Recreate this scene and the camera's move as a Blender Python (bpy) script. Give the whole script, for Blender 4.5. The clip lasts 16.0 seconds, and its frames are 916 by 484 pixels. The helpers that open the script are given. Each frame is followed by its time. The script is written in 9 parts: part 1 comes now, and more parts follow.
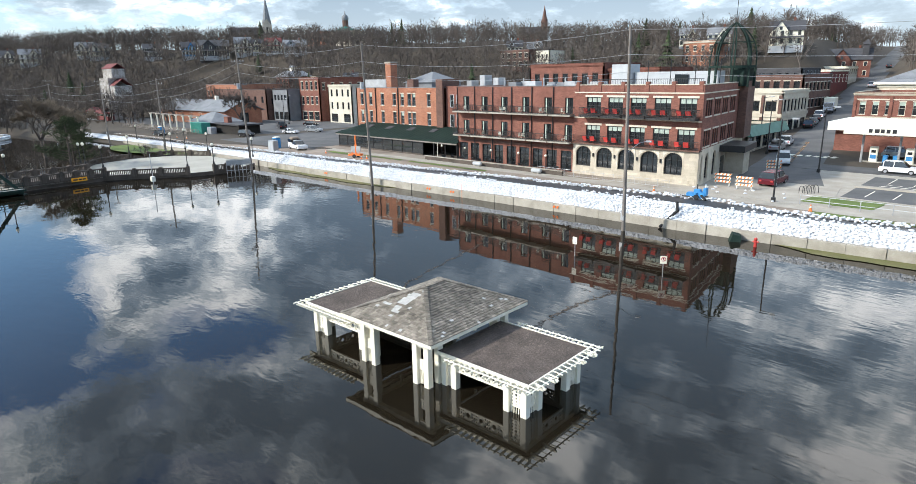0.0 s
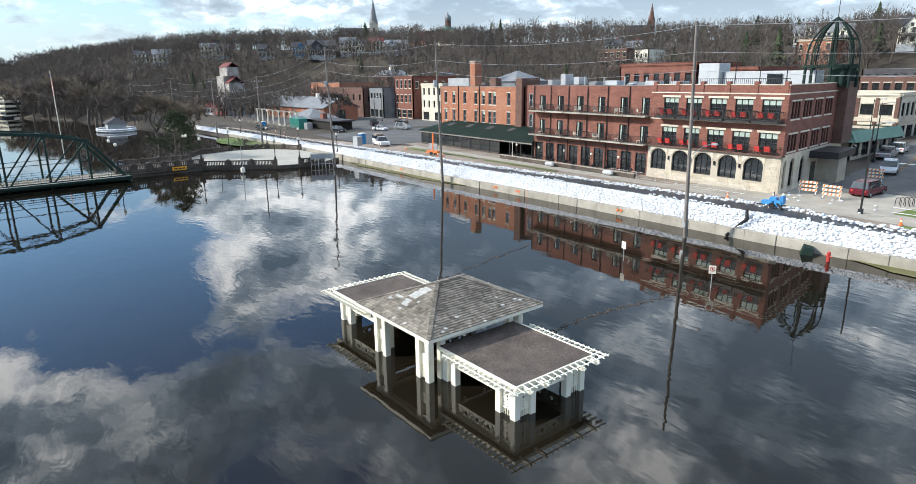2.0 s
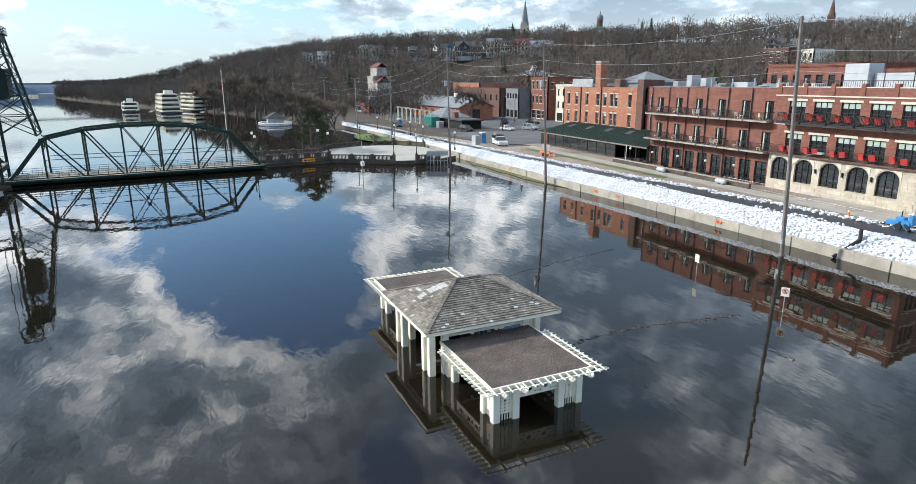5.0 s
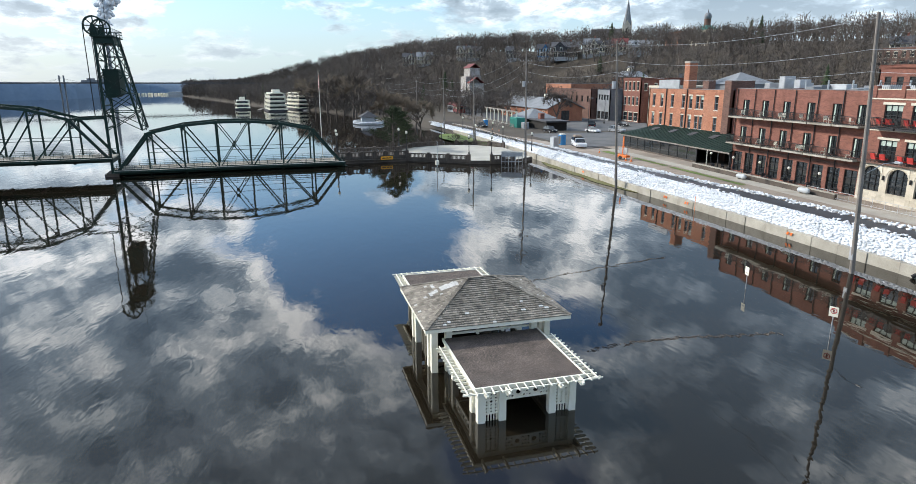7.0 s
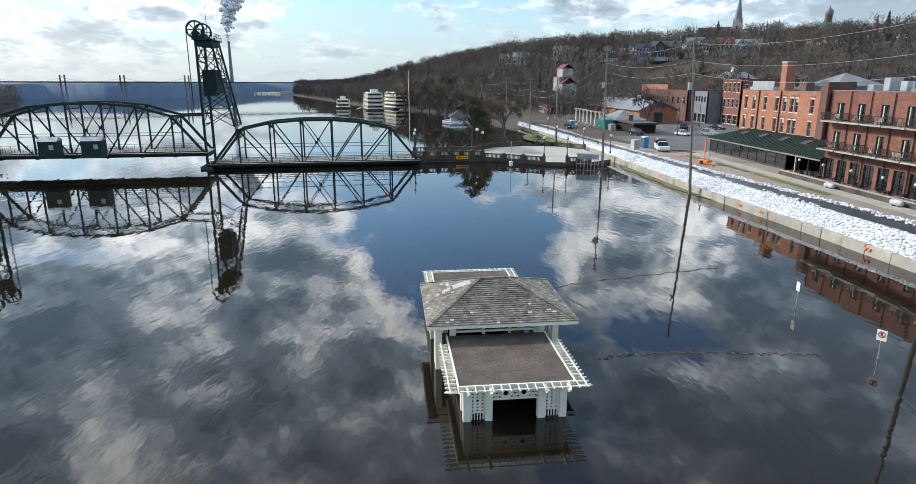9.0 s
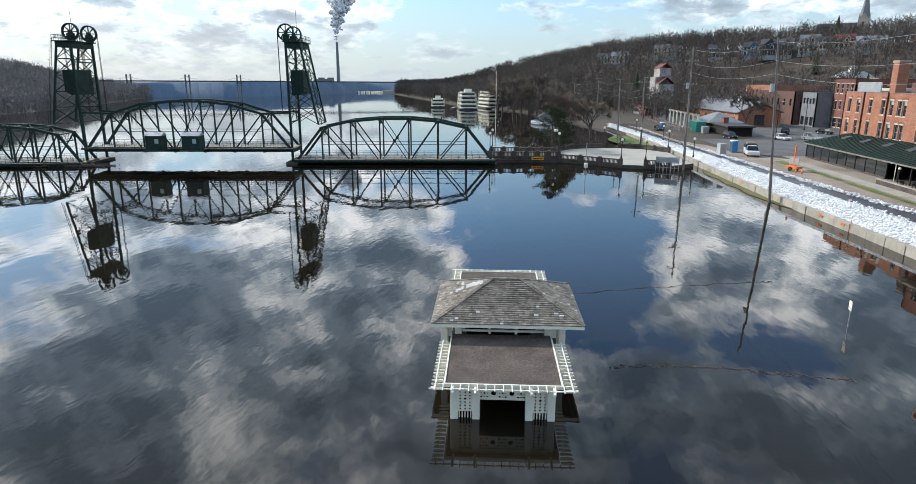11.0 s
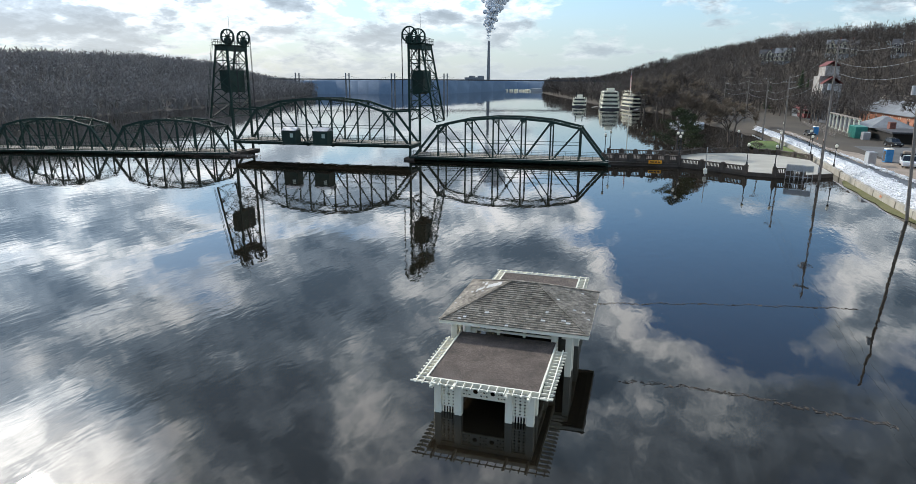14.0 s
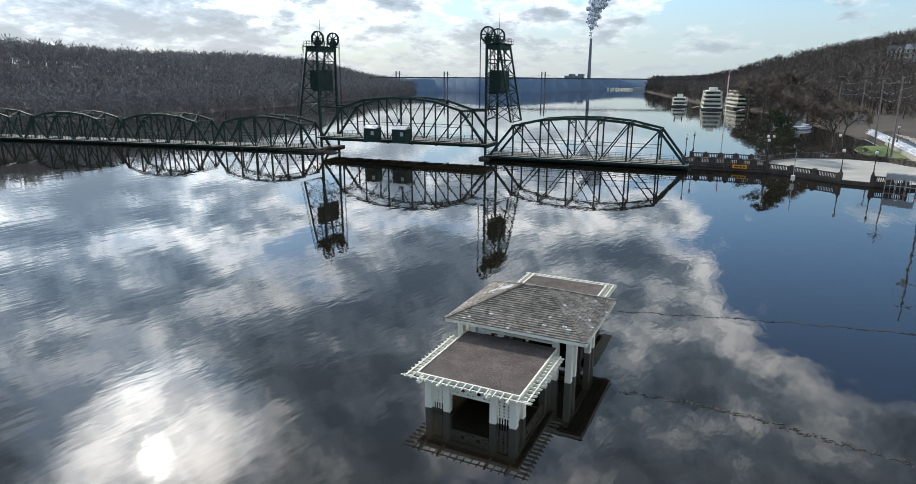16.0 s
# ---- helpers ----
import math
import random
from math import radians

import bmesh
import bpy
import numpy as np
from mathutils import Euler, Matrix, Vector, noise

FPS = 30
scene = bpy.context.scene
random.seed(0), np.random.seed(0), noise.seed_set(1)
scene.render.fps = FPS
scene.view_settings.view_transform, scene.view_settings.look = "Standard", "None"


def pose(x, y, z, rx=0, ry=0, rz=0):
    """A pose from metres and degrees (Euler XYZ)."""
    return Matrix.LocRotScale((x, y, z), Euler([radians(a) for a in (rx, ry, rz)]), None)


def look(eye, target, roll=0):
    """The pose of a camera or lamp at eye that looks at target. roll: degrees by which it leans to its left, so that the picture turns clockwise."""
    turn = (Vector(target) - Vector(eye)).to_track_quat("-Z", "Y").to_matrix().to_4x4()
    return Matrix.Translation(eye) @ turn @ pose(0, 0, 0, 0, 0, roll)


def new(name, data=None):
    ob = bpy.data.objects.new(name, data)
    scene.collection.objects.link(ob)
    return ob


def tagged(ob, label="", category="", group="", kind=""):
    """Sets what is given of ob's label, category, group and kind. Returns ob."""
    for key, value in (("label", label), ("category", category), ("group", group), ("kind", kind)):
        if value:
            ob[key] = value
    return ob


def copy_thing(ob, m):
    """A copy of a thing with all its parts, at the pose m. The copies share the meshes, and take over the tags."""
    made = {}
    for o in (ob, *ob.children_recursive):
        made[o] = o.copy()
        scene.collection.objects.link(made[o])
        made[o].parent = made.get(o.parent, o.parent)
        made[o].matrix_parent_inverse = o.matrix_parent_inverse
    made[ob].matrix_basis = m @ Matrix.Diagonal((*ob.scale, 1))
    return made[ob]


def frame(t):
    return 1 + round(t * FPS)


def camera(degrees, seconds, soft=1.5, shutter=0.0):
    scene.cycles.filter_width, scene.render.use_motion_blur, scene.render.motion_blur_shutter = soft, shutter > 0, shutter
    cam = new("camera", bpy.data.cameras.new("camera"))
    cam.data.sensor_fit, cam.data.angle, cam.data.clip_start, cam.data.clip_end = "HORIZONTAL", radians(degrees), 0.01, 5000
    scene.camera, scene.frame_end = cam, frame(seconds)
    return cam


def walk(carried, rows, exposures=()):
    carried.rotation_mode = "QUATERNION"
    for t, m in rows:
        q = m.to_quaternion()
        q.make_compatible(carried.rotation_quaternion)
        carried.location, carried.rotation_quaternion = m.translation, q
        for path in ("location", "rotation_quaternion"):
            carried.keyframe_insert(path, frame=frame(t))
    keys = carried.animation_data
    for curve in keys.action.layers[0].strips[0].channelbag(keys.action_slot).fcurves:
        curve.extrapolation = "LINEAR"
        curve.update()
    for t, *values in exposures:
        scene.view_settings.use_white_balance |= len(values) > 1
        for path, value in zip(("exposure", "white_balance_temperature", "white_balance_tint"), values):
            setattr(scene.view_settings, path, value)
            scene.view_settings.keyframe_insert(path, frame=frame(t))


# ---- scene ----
cam = camera(72.95, 16.0, soft=0.8)
ROWS = [
    (0.0, 0.0, 0.0, 16.082, 75.017, 0.941, 45.301), (1.0, 1.633, 1.809, 15.944, 75.068, 0.798, 50.063),
    (2.0, 3.126, 3.736, 15.832, 75.132, 0.661, 54.787), (3.0, 4.476, 5.765, 15.743, 75.201, 0.532, 59.478),
    (4.0, 5.679, 7.882, 15.676, 75.269, 0.411, 64.143), (5.0, 6.732, 10.076, 15.629, 75.332, 0.3, 68.786),
    (6.0, 7.63, 12.334, 15.603, 75.386, 0.199, 73.411), (7.0, 8.371, 14.644, 15.595, 75.425, 0.109, 78.022),
    (8.0, 8.951, 16.997, 15.606, 75.449, 0.03, 82.622), (9.0, 9.367, 19.383, 15.636, 75.454, -0.038, 87.215),
    (10.0, 9.614, 21.794, 15.687, 75.44, -0.094, 91.802), (11.0, 9.691, 24.221, 15.759, 75.407, -0.138, 96.386),
    (12.0, 9.592, 26.658, 15.853, 75.354, -0.172, 100.969), (13.0, 9.316, 29.098, 15.971, 75.283, -0.196, 105.55),
    (14.0, 8.859, 31.536, 16.117, 75.197, -0.209, 110.131), (15.0, 8.218, 33.968, 16.292, 75.098, -0.214, 114.712),
    (16.0, 7.389, 36.39, 16.499, 74.99, -0.211, 119.292),
]
walk(cam, [(t, pose(x, y, z, rx, ry, rz)) for t, x, y, z, rx, ry, rz in ROWS],
     exposures=[(0.0, 0.3), (6.0, 0.2), (11.0, 0.03), (16.0, -0.12)])

# ---- world, sun ----
SUN_DIR = Vector((-0.45, -0.73, 0.51)).normalized()


def link(nt, a, b):
    nt.links.new(a, b)


def node(nt, kind, **values):
    n = nt.nodes.new(kind)
    for k, v in values.items():
        n.inputs[k.replace("_", " ")].default_value = v
    return n


def math_node(nt, op, a, b=None):
    n = nt.nodes.new("ShaderNodeMath")
    n.operation = op
    for i, v in enumerate((a, b)):
        if v is None:
            continue
        if isinstance(v, (int, float)):
            n.inputs[i].default_value = v
        else:
            link(nt, v, n.inputs[i])
    return n.outputs[0]


def ramp(nt, fac, stops):
    n = nt.nodes.new("ShaderNodeValToRGB")
    e = n.color_ramp.elements
    while len(e) < len(stops):
        e.new(0.5)
    for el, (p, c) in zip(e, stops):
        el.position = p
        el.color = c if len(c) == 4 else (*c, 1)
    link(nt, fac, n.inputs[0])
    return n.outputs[0]


def mix(nt, fac, a, b, kind="MIX"):
    n = nt.nodes.new("ShaderNodeMix")
    n.data_type, n.blend_type = "RGBA", kind
    for sock, v in ((n.inputs[0], fac), (n.inputs[6], a), (n.inputs[7], b)):
        if isinstance(v, (int, float)):
            sock.default_value = v
        elif isinstance(v, tuple):
            sock.default_value = v if len(v) == 4 else (*v, 1)
        else:
            link(nt, v, sock)
    return n.outputs[2]


def noise_tex(nt, vec, scale, detail=4.0, rough=0.55, dist=0.0):
    n = node(nt, "ShaderNodeTexNoise", Scale=scale, Detail=detail, Roughness=rough, Distortion=dist)
    if vec is not None:
        link(nt, vec, n.inputs["Vector"])
    return n.outputs["Fac"]


world = bpy.data.worlds.new("sky")
scene.world = world
world.use_nodes = True
nt = world.node_tree
nt.nodes.clear()
sky = nt.nodes.new("ShaderNodeTexSky")
sky.sky_type, sky.sun_disc = "NISHITA", False
sky.sun_elevation, sky.sun_rotation = math.asin(SUN_DIR.z), math.atan2(SUN_DIR.x, SUN_DIR.y)
sky.air_density, sky.dust_density, sky.ozone_density = 1.0, 0.5, 2.5
tc = nt.nodes.new("ShaderNodeTexCoord")
sep = nt.nodes.new("ShaderNodeSeparateXYZ")
link(nt, tc.outputs["Generated"], sep.inputs[0])
up = math_node(nt, "ADD", math_node(nt, "MAXIMUM", sep.outputs[2], 0.0), 0.30)
comb = nt.nodes.new("ShaderNodeCombineXYZ")
link(nt, math_node(nt, "DIVIDE", sep.outputs[0], up), comb.inputs[0])
link(nt, math_node(nt, "DIVIDE", sep.outputs[1], up), comb.inputs[1])


def toward(az, el, r0, r1):
    """1 in the heading az, el (degrees), falling to 0 between r0 and r1 degrees from it."""
    d = nt.nodes.new("ShaderNodeVectorMath")
    d.operation = "DOT_PRODUCT"
    link(nt, tc.outputs["Generated"], d.inputs[0])
    a, e = radians(az), radians(el)
    d.inputs[1].default_value = (math.sin(a) * math.cos(e), math.cos(a) * math.cos(e), math.sin(e))
    m = nt.nodes.new("ShaderNodeMapRange")
    m.interpolation_type = "SMOOTHSTEP"
    m.inputs[1].default_value, m.inputs[2].default_value = math.cos(radians(r1)), math.cos(radians(r0))
    link(nt, d.outputs["Value"], m.inputs[0])
    return m.outputs[0]


# broken cumulus: open blue to the west, banks of cloud round the sun and overhead
shape = noise_tex(nt, comb.outputs[0], 3.0, 12.0, 0.58, 0.2)
for az, el, r0, r1, w in ((-86, 17.5, 3, 11, -0.21), (-67, 21.5, 1, 6, -0.11), (-95, 4, 4, 14, -0.07), (-47, 7, 2, 8, -0.08),
                          (-72, 13, 4, 10, 0.125), (-57, 11, 3, 9, 0.10), (-106, 16, 5, 17, 0.055), (-137, 15, 10, 28, 0.06),
                          (-112, 29, 8, 26, 0.12), (-90, 30, 4, 13, 0.20), (-40, 26, 14, 36, 0.15), (-10, 25, 8, 26, 0.06),
                          (-32, 6, 8, 36, 0.13), (-149, 7, 3, 16, 0.10)):
    shape = math_node(nt, "ADD", shape, math_node(nt, "MULTIPLY", toward(az, el, r0, r1), w))
cover = ramp(nt, shape, [(0.455, (0, 0, 0)), (0.57, (1, 1, 1))])
lit = noise_tex(nt, comb.outputs[0], 6.8, 9.0, 0.63, 0.2)
thick = math_node(nt, "ADD", shape, math_node(nt, "MULTIPLY", math_node(nt, "SUBTRACT", lit, 0.5), 0.82))
for az, el, r0, r1, w in ((-136, 14, 8, 24, -0.055), (-106, 16, 5, 15, -0.10), (-71, 13, 4, 10, -0.13), (-57, 11, 3, 9, -0.10), (-92, 26.5, 5, 13, -0.14), (-118, 27, 4, 13, -0.06), (-20, 27, 12, 30, -0.155), (-76, 29, 4, 12, 0.08)):
    thick = math_node(nt, "ADD", thick, math_node(nt, "MULTIPLY", toward(az, el, r0, r1), w))
cloud = ramp(nt, thick, [(0.42, (12.6, 12.9, 13.1)), (0.50, (7.1, 7.9, 8.6)), (0.58, (3.1, 4.0, 5.0)), (0.72, (1.3, 1.95, 2.75))])
glow_and_fill = math_node(nt, "ADD", math_node(nt, "ADD", math_node(nt, "MULTIPLY", toward(-148, 30.7, 0, 70), 1.1), math_node(nt, "MULTIPLY", toward(-148, 30.7, 0, 10), 5.0)), 1.0)
# added fill: brightens the high cloud on the +y side, away from the sun
glow_and_fill = math_node(nt, "ADD", glow_and_fill, math_node(nt, "MULTIPLY", toward(-10, 45, 25, 90), 0.9))
glow_and_fill = math_node(nt, "ADD", glow_and_fill, math_node(nt, "MULTIPLY", toward(-152, 13, 4, 18), 0.9))
gl = nt.nodes.new("ShaderNodeCombineXYZ")
for k in range(3):
    link(nt, glow_and_fill, gl.inputs[k])
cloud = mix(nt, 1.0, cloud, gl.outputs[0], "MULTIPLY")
blue = mix(nt, 1.0, sky.outputs[0], (1.16, 1.46, 1.66), "MULTIPLY")
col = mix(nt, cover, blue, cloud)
veil = math_node(nt, "MULTIPLY", toward(-148, 30.7, 1.5, 7.5), ramp(nt, lit, [(0.42, (0.95, 0.95, 0.95)), (0.62, (0.4, 0.4, 0.4))]))
col = mix(nt, veil, col, (120.0, 117.0, 112.0))
haze = ramp(nt, sep.outputs[2], [(0.0, (0.95, 0.95, 0.95)), (0.06, (0.72, 0.72, 0.72)), (0.12, (0.35, 0.35, 0.35)), (0.22, (0, 0, 0))])
pale = mix(nt, toward(-150, 10, 10, 60), (5.2, 6.1, 6.6), (6.5, 6.8, 6.8))
col = mix(nt, haze, col, pale)
bg = nt.nodes.new("ShaderNodeBackground")
bg.inputs[1].default_value = 0.112
link(nt, col, bg.inputs[0])
out = nt.nodes.new("ShaderNodeOutputWorld")
link(nt, bg.outputs[0], out.inputs[0])

sun = new("sun", bpy.data.lights.new("sun", "SUN"))
sun.data.energy, sun.data.angle, sun.data.color = 3.75, radians(2.0), (1.0, 0.95, 0.87)
sun.matrix_world = look(SUN_DIR * 500, (0, 0, 0))


# ---- materials ----
MATS = {}


def material(name, a, b, rough=0.7, scale=3.0, fine=40.0, bump=0.2, metal=0.0, spread=0.0, dirt=None, spec=0.5):
    """A two-colour surface: patches at one scale, grain at a finer one, and small relief. spread: variation from piece to piece."""
    m = bpy.data.materials.new(name)
    m.use_nodes = True
    t = m.node_tree
    b_ = t.nodes["Principled BSDF"]
    geo = t.nodes.new("ShaderNodeNewGeometry")
    pos = geo.outputs["Position"]
    big = noise_tex(t, pos, scale, 3.0)
    small = noise_tex(t, pos, fine, 3.0)
    f = math_node(t, "ADD", math_node(t, "MULTIPLY", big, 0.65), math_node(t, "MULTIPLY", small, 0.35))
    c = ramp(t, f, [(0.35, a), (0.65, b)])
    if dirt:
        d = ramp(t, noise_tex(t, pos, scale * 0.35, 5.0, 0.65), [(0.52, (0, 0, 0)), (0.7, (1, 1, 1))])
        c = mix(t, math_node(t, "MULTIPLY", d, 0.6), c, dirt)
    if spread:
        info = t.nodes.new("ShaderNodeObjectInfo")
        r = math_node(t, "ADD", math_node(t, "MULTIPLY", info.outputs["Random"], 2 * spread), 1 - spread)
        isl = math_node(t, "ADD", math_node(t, "MULTIPLY", geo.outputs["Random Per Island"], 2 * spread), 1 - spread)
        cc = t.nodes.new("ShaderNodeCombineXYZ")
        rr = math_node(t, "MULTIPLY", r, isl)
        for i in range(3):
            link(t, rr, cc.inputs[i])
        c = mix(t, 1.0, c, cc.outputs[0], "MULTIPLY")
    link(t, c, b_.inputs["Base Color"])
    b_.inputs["Roughness"].default_value, b_.inputs["Metallic"].default_value = rough, metal
    b_.inputs["Specular IOR Level"].default_value = spec
    if bump:
        bn = node(t, "ShaderNodeBump", Strength=bump, Distance=0.02)
        link(t, small, bn.inputs["Height"])
        link(t, bn.outputs[0], b_.inputs["Normal"])
    MATS[name] = m
    return m


def glass(name, tint, rough=0.05):
    m = material(name, tint, tuple(min(1, 1.4 * v) for v in tint), rough, 0.6, 2.0, 0.0)
    m.node_tree.nodes["Principled BSDF"].inputs["Specular IOR Level"].default_value = 0.9
    return m


def water_material():
    """Dark river water: long low swell, finer ripples in drifting patches, smooth slicks between them."""
    m = material("river_water", (0.010, 0.0078, 0.005), (0.015, 0.0115, 0.007), 0.02, 0.05, 0.4, 0.0)
    t = m.node_tree
    b_ = t.nodes["Principled BSDF"]
    b_.inputs["IOR"].default_value = 1.45
    geo = t.nodes.new("ShaderNodeNewGeometry")
    mp = t.nodes.new("ShaderNodeMapping")
    mp.inputs["Rotation"].default_value = (0, 0, radians(35))
    mp.inputs["Scale"].default_value = (0.42, 1.0, 1.0)
    link(t, geo.outputs["Position"], mp.inputs[0])
    fine = noise_tex(t, mp.outputs[0], 1.5, 2.0, 0.5, 0.35)
    mid = noise_tex(t, mp.outputs[0], 0.55, 2.0, 0.45, 0.3)
    swell = noise_tex(t, mp.outputs[0], 0.11, 1.0, 0.4)
    calm = ramp(t, noise_tex(t, geo.outputs["Position"], 0.035, 4.0, 0.6, 0.5), [(0.38, (0.12, 0.12, 0.12)), (0.60, (1, 1, 1))])
    h = math_node(t, "ADD", math_node(t, "MULTIPLY", math_node(t, "MULTIPLY", fine, 0.0125), calm), math_node(t, "MULTIPLY", mid, 0.0165))
    h = math_node(t, "ADD", h, math_node(t, "MULTIPLY", swell, 0.012))
    bn = node(t, "ShaderNodeBump", Strength=1.0, Distance=0.55)
    link(t, h, bn.inputs["Height"])
    link(t, bn.outputs[0], b_.inputs["Normal"])
    return m


WATER = water_material()
WHITE = material("white_paint", (0.84, 0.795, 0.65), (0.90, 0.865, 0.73), 0.55, 1.5, 30, 0.08, dirt=(0.70, 0.66, 0.52))
SHINGLE = material("weathered_cedar_shingle", (0.088, 0.076, 0.060), (0.245, 0.216, 0.176), 0.92, 1.2, 22, 0.6, spread=0.34)
SHINGLE_NEW = material("pale_new_shingle", (0.52, 0.51, 0.49), (0.62, 0.61, 0.58), 0.85, 2, 22, 0.3, spread=0.12)
GRAVEL = material("brown_roof_gravel", (0.050, 0.039, 0.032), (0.150, 0.116, 0.096), 0.95, 0.5, 11, 0.9, dirt=(0.12, 0.10, 0.088))
# coarse pebbles with single light and dark grains
_t = GRAVEL.node_tree
_v = node(_t, "ShaderNodeTexVoronoi", Scale=30.0)
link(_t, _t.nodes["Geometry"].outputs["Position"], _v.inputs["Vector"])
_s = _t.nodes.new("ShaderNodeSeparateColor")
link(_t, _v.outputs["Color"], _s.inputs[0])
_g = ramp(_t, _s.outputs[0], [(0.0, (0.35, 0.35, 0.35)), (0.55, (0.9, 0.9, 0.9)), (1.0, (1.75, 1.72, 1.68))])
_b = _t.nodes["Principled BSDF"]
link(_t, mix(_t, 1.0, _b.inputs["Base Color"].links[0].from_socket, _g, "MULTIPLY"), _b.inputs["Base Color"])
# near-black that puts the shade of insides and openings into the colour
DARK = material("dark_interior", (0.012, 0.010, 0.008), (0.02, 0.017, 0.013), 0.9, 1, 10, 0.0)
STEEL_GREEN = material("green_bridge_steel", (0.016, 0.036, 0.029), (0.028, 0.054, 0.044), 0.65, 0.6, 8, 0.1, dirt=(0.035, 0.032, 0.028), spec=0.2)
BLACK_METAL = material("black_metal", (0.012, 0.012, 0.013), (0.022, 0.022, 0.024), 0.5, 2, 20, 0.05)
CONCRETE = material("grey_concrete", (0.30, 0.275, 0.225), (0.44, 0.405, 0.34), 0.9, 0.7, 12, 0.35, dirt=(0.22, 0.19, 0.15), spread=0.08)
CONCRETE_OLD = material("stained_brown_concrete", (0.065, 0.052, 0.042), (0.13, 0.105, 0.085), 0.9, 0.5, 9, 0.35, dirt=(0.04, 0.033, 0.027))
PLAZA = material("pale_plaza_paving", (0.36, 0.34, 0.29), (0.46, 0.44, 0.38), 0.9, 0.25, 6, 0.2, dirt=(0.30, 0.28, 0.24))
SIDEWALK = material("sidewalk_concrete", (0.33, 0.295, 0.24), (0.45, 0.41, 0.345), 0.9, 0.4, 8, 0.2, dirt=(0.26, 0.23, 0.19))
ASPHALT = material("grey_asphalt", (0.075, 0.075, 0.075), (0.125, 0.124, 0.122), 0.9, 0.25, 20, 0.3, dirt=(0.17, 0.165, 0.155))
PLASTIC = material("black_plastic_sheet", (0.018, 0.02, 0.024), (0.045, 0.05, 0.058), 0.4, 0.6, 4, 0.6)
BAG = material("white_sandbag", (0.62, 0.635, 0.65), (0.78, 0.79, 0.80), 0.8, 0.5, 6, 0.3, spread=0.10)
DIRT = material("brown_dirt", (0.215, 0.168, 0.128), (0.35, 0.285, 0.225), 0.95, 0.3, 5, 0.5, dirt=(0.33, 0.29, 0.24))
MOSS = material("mossy_bank", (0.10, 0.105, 0.030), (0.17, 0.155, 0.060), 0.95, 0.5, 12, 0.6, dirt=(0.21, 0.17, 0.10))
GRASS = material("spring_grass", (0.075, 0.125, 0.022), (0.15, 0.20, 0.045), 0.95, 0.4, 12, 0.6, dirt=(0.19, 0.16, 0.075))
BRICK = material("red_brick", (0.165, 0.067, 0.049), (0.255, 0.108, 0.080), 0.9, 0.6, 16, 0.35, dirt=(0.20, 0.085, 0.06))
BRICK_OLD = material("orange_brick", (0.30, 0.12, 0.070), (0.42, 0.19, 0.115), 0.9, 0.5, 16, 0.35, dirt=(0.40, 0.23, 0.16))
BRICK_DARK = material("dark_brown_brick", (0.11, 0.062, 0.048), (0.17, 0.095, 0.075), 0.9, 0.6, 16, 0.35)


def coursing(m, width, height, mortar):
    """Brick courses on upright walls: the running length is taken along the wall."""
    t = m.node_tree
    b_ = t.nodes["Principled BSDF"]
    geo = t.nodes["Geometry"]
    p = t.nodes.new("ShaderNodeSeparateXYZ")
    link(t, geo.outputs["Position"], p.inputs[0])
    c = t.nodes.new("ShaderNodeCombineXYZ")
    link(t, math_node(t, "ADD", p.outputs[0], p.outputs[1]), c.inputs[0])
    link(t, p.outputs[2], c.inputs[1])
    br = node(t, "ShaderNodeTexBrick", Color1=(0.72, 0.72, 0.72, 1), Color2=(1.18, 1.14, 1.1, 1), Mortar=mortar, Scale=1.0)
    br.inputs["Mortar Size"].default_value = 0.012
    br.inputs["Brick Width"].default_value, br.inputs["Row Height"].default_value = width, height
    link(t, c.outputs[0], br.inputs["Vector"])
    link(t, mix(t, 0.8, b_.inputs["Base Color"].links[0].from_socket, br.outputs["Color"], "MULTIPLY"), b_.inputs["Base Color"])


for _m in (BRICK, BRICK_OLD, BRICK_DARK):
    coursing(_m, 0.42, 0.15, (1.25, 1.25, 1.2, 1))
STONE = material("cream_limestone", (0.43, 0.375, 0.285), (0.58, 0.52, 0.42), 0.9, 0.8, 12, 0.4, spread=0.12)
WINDOW = glass("window_glass", (0.02, 0.024, 0.026))
BLIND = material("pale_green_blind", (0.36, 0.44, 0.38), (0.44, 0.52, 0.46), 0.6, 1, 5, 0.0)
DARK_ROOF = material("dark_green_metal_roof", (0.011, 0.026, 0.020), (0.020, 0.038, 0.030), 0.75, 0.4, 6, 0.1, spec=0.2)
ROOF_GREY = material("grey_roof", (0.15, 0.16, 0.17), (0.24, 0.25, 0.26), 0.8, 0.4, 6, 0.15)
ROOF_DARK = material("dark_roof", (0.045, 0.045, 0.05), (0.085, 0.085, 0.09), 0.85, 0.5, 8, 0.2)
METAL = material("galvanised_metal", (0.38, 0.39, 0.40), (0.52, 0.53, 0.54), 0.45, 1, 10, 0.05, metal=0.6)
WOODPOLE = material("grey_weathered_wood", (0.17, 0.15, 0.13), (0.28, 0.25, 0.22), 0.9, 0.8, 12, 0.3)
BARK = material("grey_brown_bark", (0.075, 0.06, 0.05), (0.14, 0.115, 0.095), 0.95, 1, 10, 0.3)
